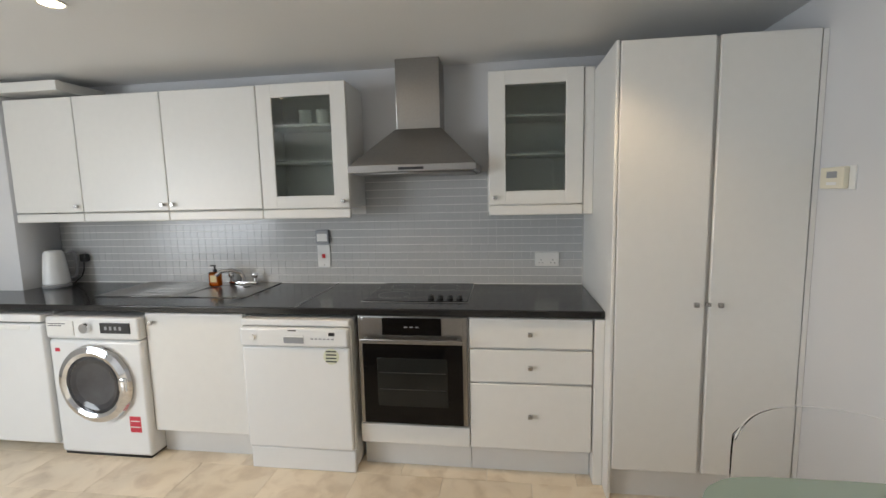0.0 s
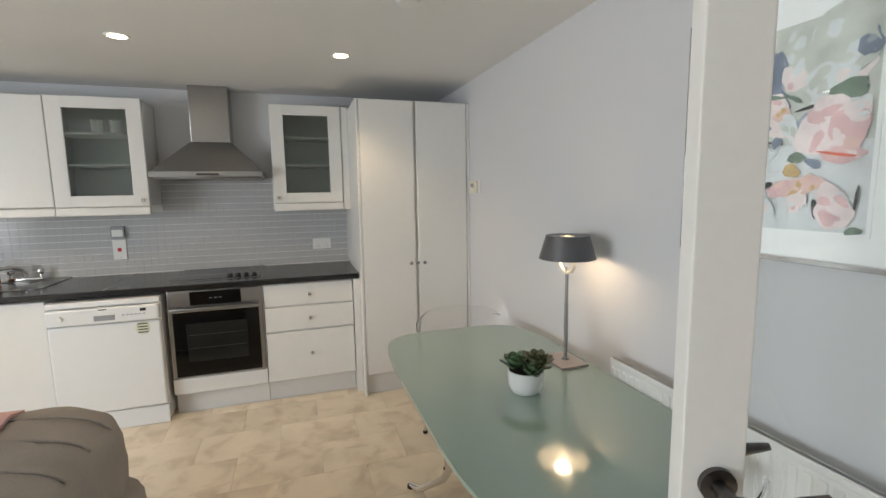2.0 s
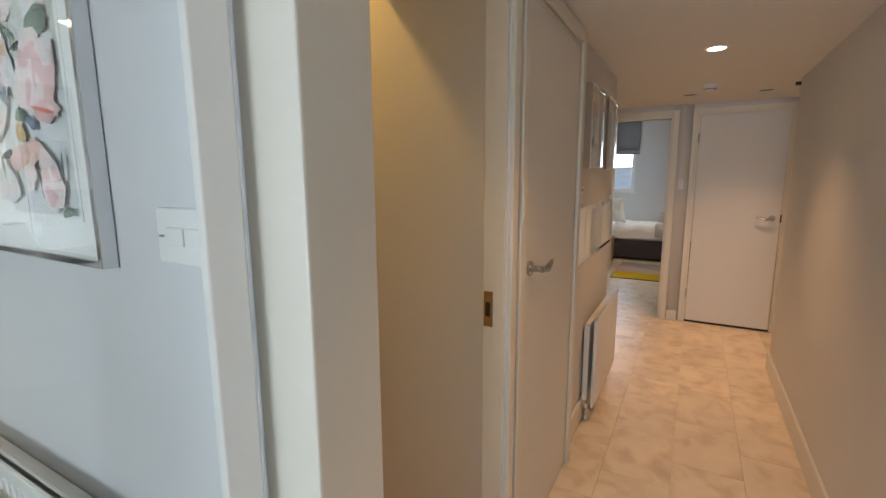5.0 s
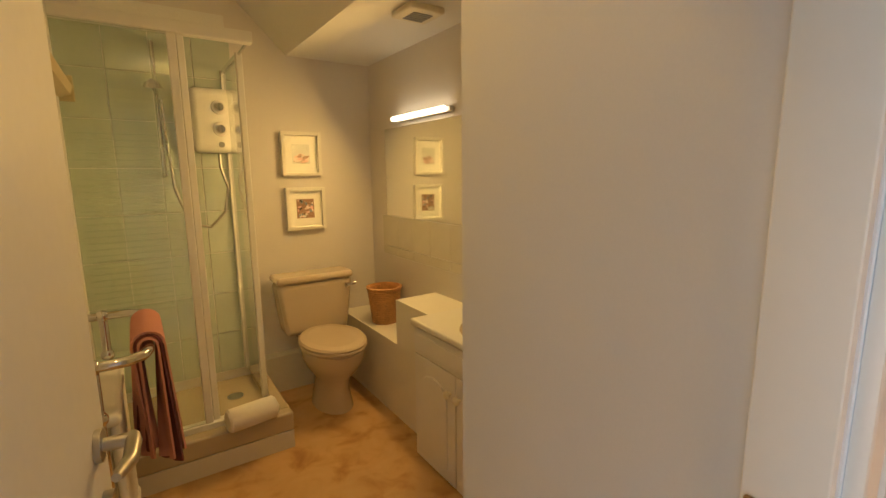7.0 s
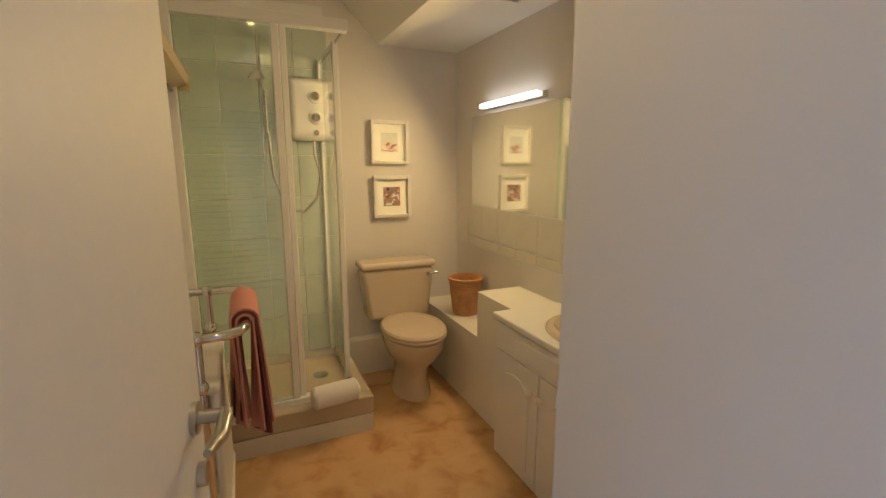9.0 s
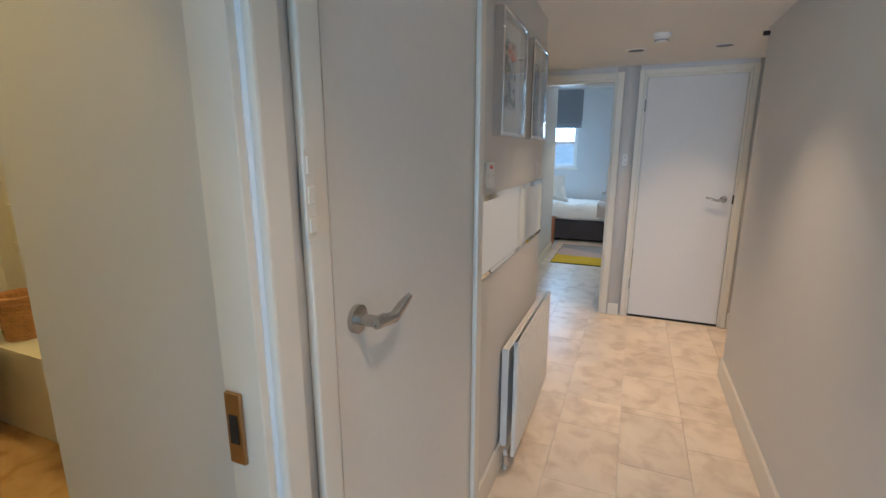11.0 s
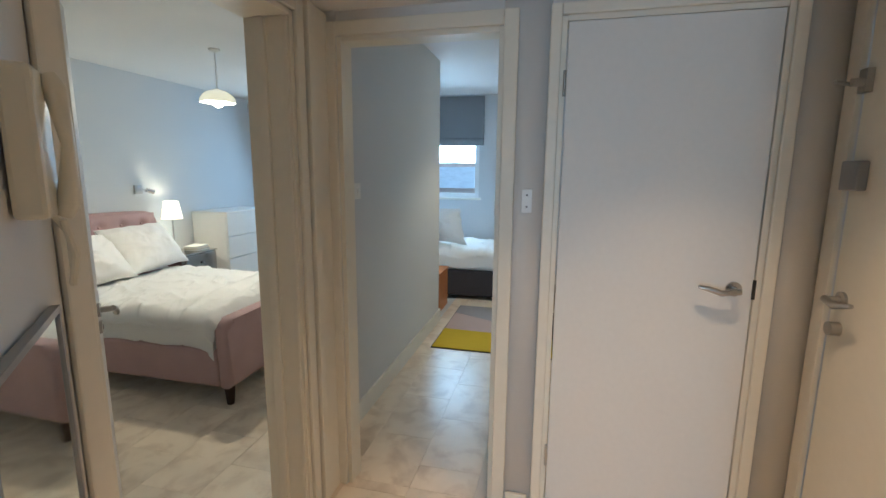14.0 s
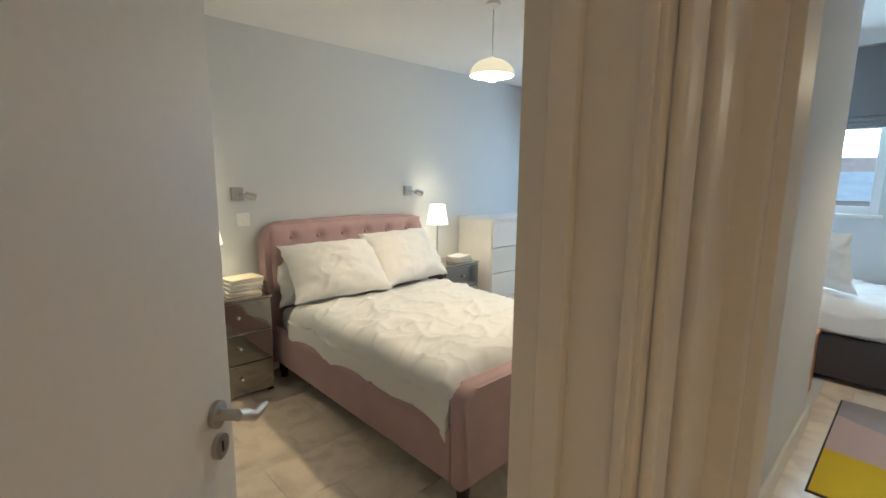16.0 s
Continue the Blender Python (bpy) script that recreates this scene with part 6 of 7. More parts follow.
tube(bm, [(x, y, 0.875) for y, x in ys], 0.016, 14)
part("top_rail", bm, M_CHROME, tr)
bm = bmesh.new()
tube(bm, [(0.12, -0.29, 0.12), (0.12, 0.29, 0.12)], 0.013)
part("lower_rail", bm, M_CHROME, tr)
for i in range(9):
    y = -0.235 + i * 0.0588
    for x in (0.09, 0.15):
        bm = bmesh.new()
        tube(bm, [(x, y, 0.15), (x, y, 0.69)], 0.014, 10)
        part("column", bm, M_RAD, tr)
for z in (0.15, 0.69):
    part("header", bx(0.07, -0.262, z - 0.02, 0.17, 0.262, z + 0.02, 0.018, 3), M_RAD, tr)

# pink towel over the rail
def drape(w, off, front, back, seed, y0):
    bm = bmesh.new()
    rows_ = []
    path = []
    for i in range(10):
        path.append((0.255 + 0.022 + off, 0.875 - front * (1 - i / 9)))
    for i in range(1, 8):
        a = math.pi * i / 8
        path.append((0.255 + (0.022 + off) * math.cos(a), 0.875 + (0.022 + off) * math.sin(a)))
    for i in range(10):
        path.append((0.255 - 0.022 - off, 0.875 - back * i / 9))
    n = 18
    for k, (x, z) in enumerate(path):
        row = []
        for j in range(n):
            u = j / (n - 1)
            sag = max(0, 0.875 - z)
            wv = 0.045 * sag * math.sin(11 * u + seed) + 0.03 * sag * math.sin(23 * u + seed * 2)
            row.append(bm.verts.new((x + wv, y0 + w * (u - 0.5) * (1 - 0.25 * min(1, sag / 0.4)), z + 0.012 * math.sin(7 * u + seed) * sag)))
        rows_.append(row)
    for a, c2 in zip(rows_, rows_[1:]):
        for j in range(n - 1):
            bm.faces.new((a[j], a[j + 1], c2[j + 1], c2[j]))
    bmesh.ops.recalc_face_normals(bm, faces=bm.faces[:])
    bmesh.ops.solidify(bm, geom=bm.faces[:], thickness=0.007)
    return bm


tw = thing("hand_towel", (1.352, 0.80, 0), "folded dusty-pink towel with plum edging over the rail", "towel")
part("outer_fold", drape(0.30, 0.026, 0.40, 0.34, 1.0, -0.03), M_PINKT, tw)
part("edging", drape(0.285, 0.017, 0.44, 0.38, 1.4, -0.04), M_PLUM, tw, "plum-coloured edging")
part("inner_fold", drape(0.28, 0.008, 0.42, 0.40, 1.9, -0.05), M_PINKT, tw)

# ---- main bedroom ----
M_VELVET = mat("dusty_pink_velvet", (0.46, 0.325, 0.32), 0.85, grain=260, amount=0.12, blotch=5, bump=0.15, spec=0.3)
M_LINEN = mat("white_bed_linen", (0.82, 0.815, 0.80), 0.9, grain=300, amount=0.03, bump=0.25, spec=0.15)
M_DKWOOD = mat("dark_bed_leg", (0.035, 0.016, 0.010), 0.4, grain=40, amount=0.3, bump=0.05)
M_MIRFUR = mat("bronze_mirror", (0.52, 0.50, 0.46), 0.04, 1.0, grain=5, amount=0.04, bump=0)
M_LSHADE = glow("lit_cream_shade", (1.0, 0.70, 0.38), 1.3)
M_CREAMU = mat("white_foil_chest", (0.76, 0.755, 0.74), 0.4, grain=20, amount=0.02, bump=0)
M_OPAL = glow("opal_glass_shade", (1.0, 0.70, 0.36), 0.55)

bed = thing("double_bed", (6.86, 1.42, 0), "double bed with buttoned pink headboard and white bedding, made up", "bed")
# headboard with rounded shoulders and buttons
bm = bmesh.new()
poly = [(-0.69, 0.10), (0.69, 0.10), (0.69, 0.92)] + [(0.69 - 0.12 + 0.12 * math.cos(t), 0.95 + 0.12 * math.sin(t)) for t in [math.pi / 2 * k / 8 for k in range(0, 9)]] + [(0.3, 1.078), (0.0, 1.082), (-0.3, 1.078)] + [(-0.69 + 0.12 - 0.12 * math.sin(t), 0.95 + 0.12 * math.cos(t)) for t in [math.pi / 2 * k / 8 for k in range(0, 9)]] + [(-0.69, 0.92)]
prism(bm, poly, -0.06, 0.05, 0.03, 4)
turned(bm, Matrix.Translation((0, 0.93, 0)) @ Matrix.Rotation(radians(90), 4, "X"))
hb = part("headboard", bm, M_VELVET, bed, "buttoned dusty-pink velvet headboard")
bm = bmesh.new()
NX, NZ = 97, 25
grid = []
btn = [(x, z) for x in (-0.5, -0.3, -0.1, 0.1, 0.3, 0.5) for z in (0.965,)] + [(x, z) for x in (-0.4, -0.2, 0.0, 0.2, 0.4) for z in (0.82,)]
for k in range(NZ):
    row = []
    for i in range(NX):
        x, z = -0.645 + 1.29 * i / (NX - 1), 0.60 + 0.455 * k / (NZ - 1)
        edge = min(1, (0.645 - abs(x)) / 0.05, (z - 0.6) / 0.05, (1.055 - z) / 0.05)
        d = 0.022 * max(edge, 0) ** 0.5
        for bx_, bz_ in btn:
            r2 = (x - bx_) ** 2 + (z - bz_) ** 2
            d -= 0.036 * math.exp(-r2 / 0.0013)
        row.append(bm.verts.new((x, 0.872 - d, z)))
    grid.append(row)
for a, c2 in zip(grid, grid[1:]):
    for i in range(NX - 1):
        bm.faces.new((a[i], a[i + 1], c2[i + 1], c2[i]))
bmesh.ops.recalc_face_normals(bm, faces=bm.faces[:])
part("padding", bm, M_VELVET, hb)
for x, z in btn:
    bm = bmesh.new()
    bmesh.ops.create_uvsphere(bm, u_segments=12, v_segments=8, radius=0.011, matrix=Matrix.Translation((x, 0.876, z)))
    part("button", bm, M_VELVET, hb)
for sx in (-1, 1):
    part("side_rail", bx(sx * 0.665, -0.86, 0.13, sx * 0.615, 0.87, 0.37, 0.02, 3), M_VELVET, bed)
bm = bmesh.new()
poly = [(-0.665, 0.13), (0.665, 0.13), (0.665, 0.50)] + [(0.665 - 0.07 + 0.07 * math.cos(t), 0.50 + 0.06 * math.sin(t)) for t in [math.pi / 2 * k / 6 for k in range(1, 7)]] + [(-0.665 + 0.07 - 0.07 * math.sin(t), 0.50 + 0.06 * math.cos(t)) for t in [math.pi / 2 * k / 6 for k in range(0, 7)]]
prism(bm, poly, -0.045, 0.045, 0.03, 4)
turned(bm, Matrix.Translation((0, -0.90, 0)) @ Matrix.Rotation(radians(90), 4, "X"))
part("footboard", bm, M_VELVET, bed)
for x in (-0.60, 0.60):
    for y in (-0.88, 0.86):
        bm = bmesh.new()
        cyl(bm, (x, y, 0.0), (x, y, 0.135), 0.022, 0.035, 14)
        part("leg", bm, M_DKWOOD, bed)
part("mattress", bx(-0.61, -0.84, 0.30, 0.61, 0.86, 0.50, 0.05, 3), M_LINEN, bed)


def wrinkled(nx, ny, fx, seed, amp=1.0):
    bm = bmesh.new()
    g = []
    for j in range(ny):
        row = []
        for i in range(nx):
            x, y, z = fx(i / (nx - 1), j / (ny - 1))
            p = Vector((x * 1.6 + y * 1.1, y * 3.4 - x * 1.3, seed))
            w = 0.018 * noise.noise(p * 0.7) + 0.003 * noise.noise(p * 5.0)
            for sc, dep, k in ((0.9, 0.016, 0.0), (1.7, 0.011, 5.0), (3.1, 0.006, 9.0)):
                q = p * sc + Vector((k, 0.6 * noise.noise(p * sc * 0.7 + Vector((k, 3, 1))), k))
                w += dep * (1 - min(1.0, 4.5 * abs(noise.noise(q)))) ** 2
            row.append(bm.verts.new((x, y, z + amp * w)))
        g.append(row)
    for a, c2 in zip(g, g[1:]):
        for i in range(nx - 1):
            bm.faces.new((a[i], a[i + 1], c2[i + 1], c2[i]))
    bmesh.ops.recalc_face_normals(bm, faces=bm.faces[:])
    return bm


def duvet_form(hx, y0, y1, top, low, r=0.10):
    def f(u, v):
        s = (u * 2 - 1)
        arc = abs(s) * (hx + 0.17)
        y = y0 + (y1 - y0) * v
        drop_wave = 0.010 * math.sin(5 * y) + 0.006 * math.sin(17 * y + 1) + 0.01 * noise.noise(Vector((y * 6, s, 2)))
        if arc < hx - r:
            x, z = arc, top
        elif arc < hx - r + r * 1.57:
            a = (arc - hx + r) / r
            x, z = hx - r + r * math.sin(a), top - r + r * math.cos(a)
        else:
            x, z = hx + 0.012 * math.sin(13 * y), top - r - (arc - (hx - r + r * 1.57)) * (1 + drop_wave * 4)
        foot = max(0.0, (y0 + 0.12 - y) / 0.12)
        return math.copysign(x, s), y, z - 0.07 * foot * foot
    return f


dv = thing("duvet", (6.86, 1.42, 0), "rumpled white cotton duvet spread over the bed", "duvet")
bm = wrinkled(140, 170, duvet_form(0.655, -0.835, 0.62, 0.565, 0.36), 3.3, 1.1)
bmesh.ops.solidify(bm, geom=bm.faces[:], thickness=0.02)
part("cover", bm, M_LINEN, dv)


def pillow(at, rz, tilt, w=0.72, h=0.48, d=0.27, seed=0, label="plump white pillow leaning on the headboard", parent_group="bed pillows"):
    bm = bmesh.new()
    n, m_ = 52, 38
    for side in (1, -1):
        g = []
        for j in range(m_):
            row = []
            for i in range(n):
                u, v = i / (n - 1) * 2 - 1, j / (m_ - 1) * 2 - 1
                prof = max(0.0, (1 - abs(u) ** 2.2) * (1 - abs(v) ** 2.2)) ** 0.48
                pinch = 1 - 0.06 * (abs(u) ** 2) * (1 - abs(v) ** 2) - 0.0
                x = u * w / 2 * (0.92 + 0.10 * abs(v) ** 4 + 0.05 * noise.noise(Vector((v * 4, u, seed))))
                z = v * h / 2 * (0.93 + 0.08 * abs(u) ** 3 + 0.05 * noise.noise(Vector((u * 3, v, seed + 4))))
                y = side * d / 2 * prof
                q = Vector((u * 2.5, v * 2.5, seed + side))
                y += side * prof ** 0.5 * (0.020 * noise.noise(q) + 0.006 * noise.noise(q * 2.4) + 0.008 * (1 - min(1.0, 4 * abs(noise.noise(q * 0.9 + Vector((3, 1, 0)))))) ** 2 + 0.004 * (1 - min(1.0, 4 * abs(noise.noise(q * 1.9 + Vector((7, 2, 0)))))) ** 2)
                row.append(bm.verts.new((x, y, z + h / 2)))
            g.append(row)
        for a, c2 in zip(g, g[1:]):
            for i in range(n - 1):
                bm.faces.new((a[i], a[i + 1], c2[i + 1], c2[i]))
    bmesh.ops.remove_doubles(bm, verts=bm.verts[:], dist=0.002)
    bmesh.ops.recalc_face_normals(bm, faces=bm.faces[:])
    turned(bm, Matrix.Rotation(radians(tilt), 4, "X"))
    return solid("pillow", bm, M_LINEN, label, "pillow", parent_group, at, rz)


pillow((6.55, 1.90, 0.60), -5, -44, 0.70, 0.45, 0.24, seed=1)
pillow((7.20, 1.94, 0.60), 7, -38, 0.70, 0.46, 0.24, seed=5)
pillow((6.54, 2.18, 0.52), 0, -24, 0.66, 0.42, 0.13, 8, "white pillow behind the front pillow")
pillow((7.19, 2.19, 0.52), 0, -24, 0.66, 0.42, 0.13, 11, "white pillow behind the front pillow")


def nightstand(x0, x1, y0):
    ns = thing("nightstand", ((x0 + x1) / 2, y0, 0), "mirrored three-drawer bedside cabinet beside the bed", "nightstand", "bedside cabinets")
    w = (x1 - x0) / 2
    part("body", bx(-w, 0.012, 0.02, w, 0.31, 0.625, 0.002), M_MIRFUR, ns)
    part("top", bx(-w - 0.005, -0.006, 0.626, w + 0.005, 0.315, 0.64, 0.002), M_MIRFUR, ns, "mirrored glass top")
    for i in range(3):
        z0 = 0.03 + i * 0.198
        d = part("drawer", bx(-w + 0.004, 0.0, z0, w - 0.004, 0.012, z0 + 0.193, 0.004), M_MIRFUR, ns)
        bm = bmesh.new()
        bmesh.ops.create_icosphere(bm, subdivisions=1, radius=0.014, matrix=Matrix.Translation((0, -0.014, z0 + 0.1)))
        part("knob", bm, M_CHROME, d, "faceted crystal knob")
    for x in (-w + 0.02, w - 0.02):
        part("foot", bx(x - 0.015, 0.02, 0.0, x + 0.015, 0.3, 0.02), M_BLKP, ns)
    return ns


nightstand(5.72, 6.13, 2.125)
nightstand(7.60, 8.01, 2.06)


def book(at, w, d, h, rz, m, label):
    bk = thing("book", at, label, "book", "", rz)
    part("page_block", bx(-w / 2 + 0.004, -d / 2 + 0.004, 0.003, w / 2 - 0.004, d / 2, h - 0.003), M_PAPER, bk)
    bm = bmesh.new()
    box(bm, -w / 2, -d / 2, 0, w / 2, d / 2, 0.003)
    box(bm, -w / 2, -d / 2, h - 0.003, w / 2, d / 2, h)
    box(bm, -w / 2, d / 2, 0.0, w / 2, d / 2 + 0.003, h)
    part("cover", bm, m, bk)


M_BK1 = mat("cream_book_cover", (0.66, 0.58, 0.42), 0.5, bump=0)
M_BK2 = mat("grey_book_cover", (0.40, 0.40, 0.38), 0.5, bump=0)
z = 0.64
for i, (h, m) in enumerate(((0.028, M_BK1), (0.022, M_BK2), (0.03, M_PAPER), (0.024, M_BK1))):
    book((6.0 + 0.004 * i, 2.27, z), 0.21, 0.16, h, 3 * (i - 1), m, "pale book in a stack on the bedside cabinet")
    z += h
z = 0.64
for i, (h, m) in enumerate(((0.02, M_BK2), (0.016, M_BK1), (0.018, M_PAPER))):
    book((7.86 - 0.005 * i, 2.16, z), 0.19, 0.14, h, 6 * i, m, "slim book in a stack on the bedside cabinet")
    z += h


def bedside_lamp(at, watts):
    bl = thing("bedside_lamp", at, "slim bedside lamp with lit cream fabric shade", "lamp")
    bm = bmesh.new()
    lathe(bm, [(0.05, 0), (0.05, 0.008), (0.012, 0.014), (0.007, 0.03), (0.007, 0.33), (0.0, 0.335)], (0, 0, 0), 24)
    part("stem", bm, M_CHROME, bl)
    bm = bmesh.new()
    lathe(bm, [(0.095, 0.335), (0.065, 0.505), (0.063, 0.505), (0.093, 0.335)], (0, 0, 0), 36, True)
    s_ = part("shade", bm, M_LSHADE, bl, "glowing cream shade")
    lamp = point_lamp("bedside_lamp_light", (at[0], at[1], at[2] + 0.42), watts, (1.0, 0.70, 0.38), 0.05)
    return bl


bl = bedside_lamp((7.70, 2.28, 0.64), 3.0)
bedside_lamp((5.80, 2.24, 0.64), 3.0)


def sconce(x):
    sc = thing("reading_light", (x, 2.45, 1.26), "small square chrome swivel reading light on the wall", "wall light", "reading lights")
    part("plate", bx(-0.04, -0.02, -0.04, 0.04, 0, 0.045, 0.004), M_NICKEL, sc)
    bm = bmesh.new()
    tube(bm, [(0.01, -0.02, 0.0), (0.02, -0.06, 0.0), (0.04, -0.085, -0.005)], 0.008)
    part("arm", bm, M_CHROME, sc)
    bm = bmesh.new()
    cyl(bm, (0.025, -0.08, 0.0), (0.085, -0.095, -0.02), 0.022, 0.026, 20)
    part("head", bm, M_CHROME, sc)


sconce(6.07)
sconce(7.50)
s = thing("bedside_switch", (6.10, 2.45, 1.09), "white light switch on the bedroom wall", "switch")
part("plate", bx(-0.043, -0.009, -0.043, 0.043, 0, 0.043, 0.003), M_PLAST, s)
part("rocker", bx(-0.01, -0.013, -0.012, 0.01, -0.0085, 0.012, 0.002), M_PLAST, s)

ch = thing("chest_of_drawers", (8.53, 2.0, 0), "white four-drawer chest beside the bedside cabinet", "chest of drawers")
part("body", bx(-0.40, 0.02, 0.02, 0.40, 0.44, 0.985, 0.002), M_CREAMU, ch)
part("top", bx(-0.40, 0.0, 0.986, 0.40, 0.44, 1.01, 0.002), M_CREAMU, ch)
part("plinth", bx(-0.38, 0.04, 0.0, 0.38, 0.42, 0.02), M_CREAMU, ch)
for i in range(4):
    part("drawer", bx(-0.398, 0.0, 0.03 + i * 0.24, 0.398, 0.019, 0.262 + i * 0.24, 0.003), M_CREAMU, ch)


def pendant(x, y, top, drop, r=0.125, wide=10.0, down=32.0):
    pd = thing("pendant_light", (x, y, top), "cream opal dome pendant on a white flex, switched on", "pendant light", "pendant lights")
    bm = bmesh.new()
    lathe(bm, [(0.04, 0.0), (0.04, -0.012), (0.012, -0.03), (0.0, -0.03)], (0, 0, 0), 24)
    part("ceiling_rose", bm, M_PLAST, pd)
    bm = bmesh.new()
    cyl(bm, (0, 0, -drop + 0.1), (0, 0, -0.02), 0.0035, n=8)
    part("flex", bm, M_PLAST, pd)
    bm = bmesh.new()
    pr = [(r * math.cos(t), -drop + 0.09 * math.sin(t)) for t in [math.pi / 2 * k / 10 for k in range(10)]] + [(0.015, -drop + 0.095)]
    lathe(bm, pr + [(a - 0.003, b2 - 0.003) for a, b2 in pr[::-1]], (0, 0, 0), 40, True)
    part("shade", bm, M_OPAL, pd, "cream opal glass dome")
    bm = bmesh.new()
    bmesh.ops.create_uvsphere(bm, u_segments=16, v_segments=10, radius=0.045, matrix=Matrix.Translation((0, 0, -drop + 0.01)))
    part("bulb", bm, glow("pendant_bulb", (1.0, 0.80, 0.5), 9), pd)
    point_lamp("pendant_glow", (x, y, top - drop - 0.05), wide, (1.0, 0.68, 0.38), 0.05)
    spot_lamp("pendant_beam", (x, y, top - drop - 0.045), (x, y, 0), down, (1.0, 0.64, 0.34), 150, 0.5, 0.05)


pendant(7.03, 1.11, BC1, 0.38)

vt = thing("air_vent", (9.30, 2.45, 2.22), "white slotted wall vent near the ceiling", "vent")
part("frame", bx(-0.11, -0.012, -0.07, 0.11, 0, 0.07, 0.003), M_PLAST, vt)
for i in range(6):
    part("slat", bx(-0.09, -0.016, -0.05 + i * 0.018, 0.09, -0.011, -0.042 + i * 0.018), M_GREYP, vt)

# ---- small bedroom ----
M_DIVAN = mat("charcoal_divan", (0.055, 0.05, 0.055), 0.9, grain=300, amount=0.15, bump=0.3)
M_THROWG = mat("grey_throw", (0.40, 0.37, 0.345), 0.95, grain=300, amount=0.15, bump=0.5)
M_YEL = mat("mustard_rug", (0.60, 0.42, 0.02), 0.98, grain=260, amount=0.2, bump=0.8, spec=0.1)
M_RPINK = mat("pale_pink_rug", (0.52, 0.40, 0.36), 0.98, grain=260, amount=0.12, bump=0.8, spec=0.1)
M_RGREY = mat("grey_rug", (0.36, 0.34, 0.34), 0.98, grain=260, amount=0.12, bump=0.8, spec=0.1)
M_ROCH = mat("ochre_rug", (0.46, 0.27, 0.03), 0.98, grain=260, amount=0.2, bump=0.8, spec=0.1)
M_PINE = mat("orange_pine", (0.46, 0.19, 0.06), 0.4, grain=30, amount=0.2, blotch=4, bump=0.05)
M_BLIND = mat("grey_roman_blind", (0.22, 0.225, 0.24), 0.9, grain=240, amount=0.1, bump=0.3)
M_UPVC = mat("white_upvc", (0.80, 0.81, 0.82), 0.3, grain=20, amount=0.01, bump=0)

b2 = thing("single_bed", (9.45, -0.45, 0), "single divan bed with charcoal base and white bedding", "bed")
part("divan", bx(-0.45, -0.95, 0.04, 0.45, 0.95, 0.34, 0.015, 3), M_DIVAN, b2)
part("mattress", bx(-0.45, -0.95, 0.34, 0.45, 0.95, 0.53, 0.05, 3), M_LINEN, b2)
for x in (-0.4, 0.4):
    for y in (-0.85, 0.85):
        bm = bmesh.new()
        cyl(bm, (x, y, 0), (x, y, 0.042), 0.025)
        part("castor", bm, M_BLKP, b2)
bm = wrinkled(70, 90, duvet_form(0.475, -0.93, 0.60, 0.585, 0.36), 8.1, 1.2)
bmesh.ops.solidify(bm, geom=bm.faces[:], thickness=0.02)
solid("single_duvet", bm, M_LINEN, "white duvet hanging over the single bed's side", "duvet", "", (9.45, -0.45, 0))
bm = wrinkled(60, 30, duvet_form(0.495, -0.87, -0.42, 0.61, 0.36), 2.2, 0.9)
bmesh.ops.solidify(bm, geom=bm.faces[:], thickness=0.012)
solid("bed_throw", bm, M_THROWG, "grey woven throw across the foot of the bed", "throw", "", (9.45, -0.45, 0))
pillow((9.36, -0.10, 0.60), 62, -16, 0.68, 0.46, 0.15, 21, "white pillow propped upright on the single bed", "single bed pillows")
pillow((9.45, 0.12, 0.60), 30, -28, 0.68, 0.44, 0.15, 25, "white pillow propped upright on the single bed", "single bed pillows")
nb = thing("pine_nightstand", (8.60, -0.10, 0), "small orange pine bedside box by the single bed", "nightstand")
part("body", bx(-0.19, -0.17, 0.0, 0.19, 0.17, 0.40, 0.004), M_PINE, nb)
part("top", bx(-0.20, -0.18, 0.401, 0.20, 0.18, 0.425, 0.004), M_PINE, nb)
part("drawer", bx(-0.206, -0.15, 0.2, -0.19, 0.15, 0.38, 0.003), M_PINE, nb)
point_lamp("hidden_bedside_glow", (8.74, 0.20, 0.72), 2.0, (1.0, 0.66, 0.36), 0.05)
bl2 = thing("small_lamp", (8.74, 0.20, 0.0), "small lit lamp beside the single bed", "lamp")
bm = bmesh.new()
lathe(bm, [(0.08, 0.0), (0.08, 0.01), (0.01, 0.02), (0.01, 0.62), (0.0, 0.62)], (0, 0, 0), 20)
part("stem", bm, M_CHROME, bl2)
bm = bmesh.new()
lathe(bm, [(0.09, 0.64), (0.06, 0.80), (0.058, 0.80), (0.088, 0.64)], (0, 0, 0), 28, True)
part("shade", bm, M_LSHADE, bl2)

rug = thing("rug", (8.10, -0.93, 0.0), "mustard, pink and grey colour-block rug on the floor", "rug")
part("backing", bx(-0.625, -0.50, 0.0, 0.625, 0.50, 0.006, 0.002), M_DIVAN, rug, "dark bound edge")
part("mustard_field", prism(bmesh.new(), [(-0.615, -0.49), (-0.19, -0.49), (-0.15, 0.49), (-0.615, 0.49)], 0.006, 0.011), M_YEL, rug)
part("pink_field", prism(bmesh.new(), [(-0.148, 0.49), (-0.185, -0.25), (0.1, -0.05), (0.35, 0.49)], 0.006, 0.011), M_RPINK, rug)
part("ochre_field", prism(bmesh.new(), [(-0.186, -0.49), (0.2, -0.49), (0.1, -0.06), (-0.184, -0.26)], 0.006, 0.011), M_ROCH, rug)
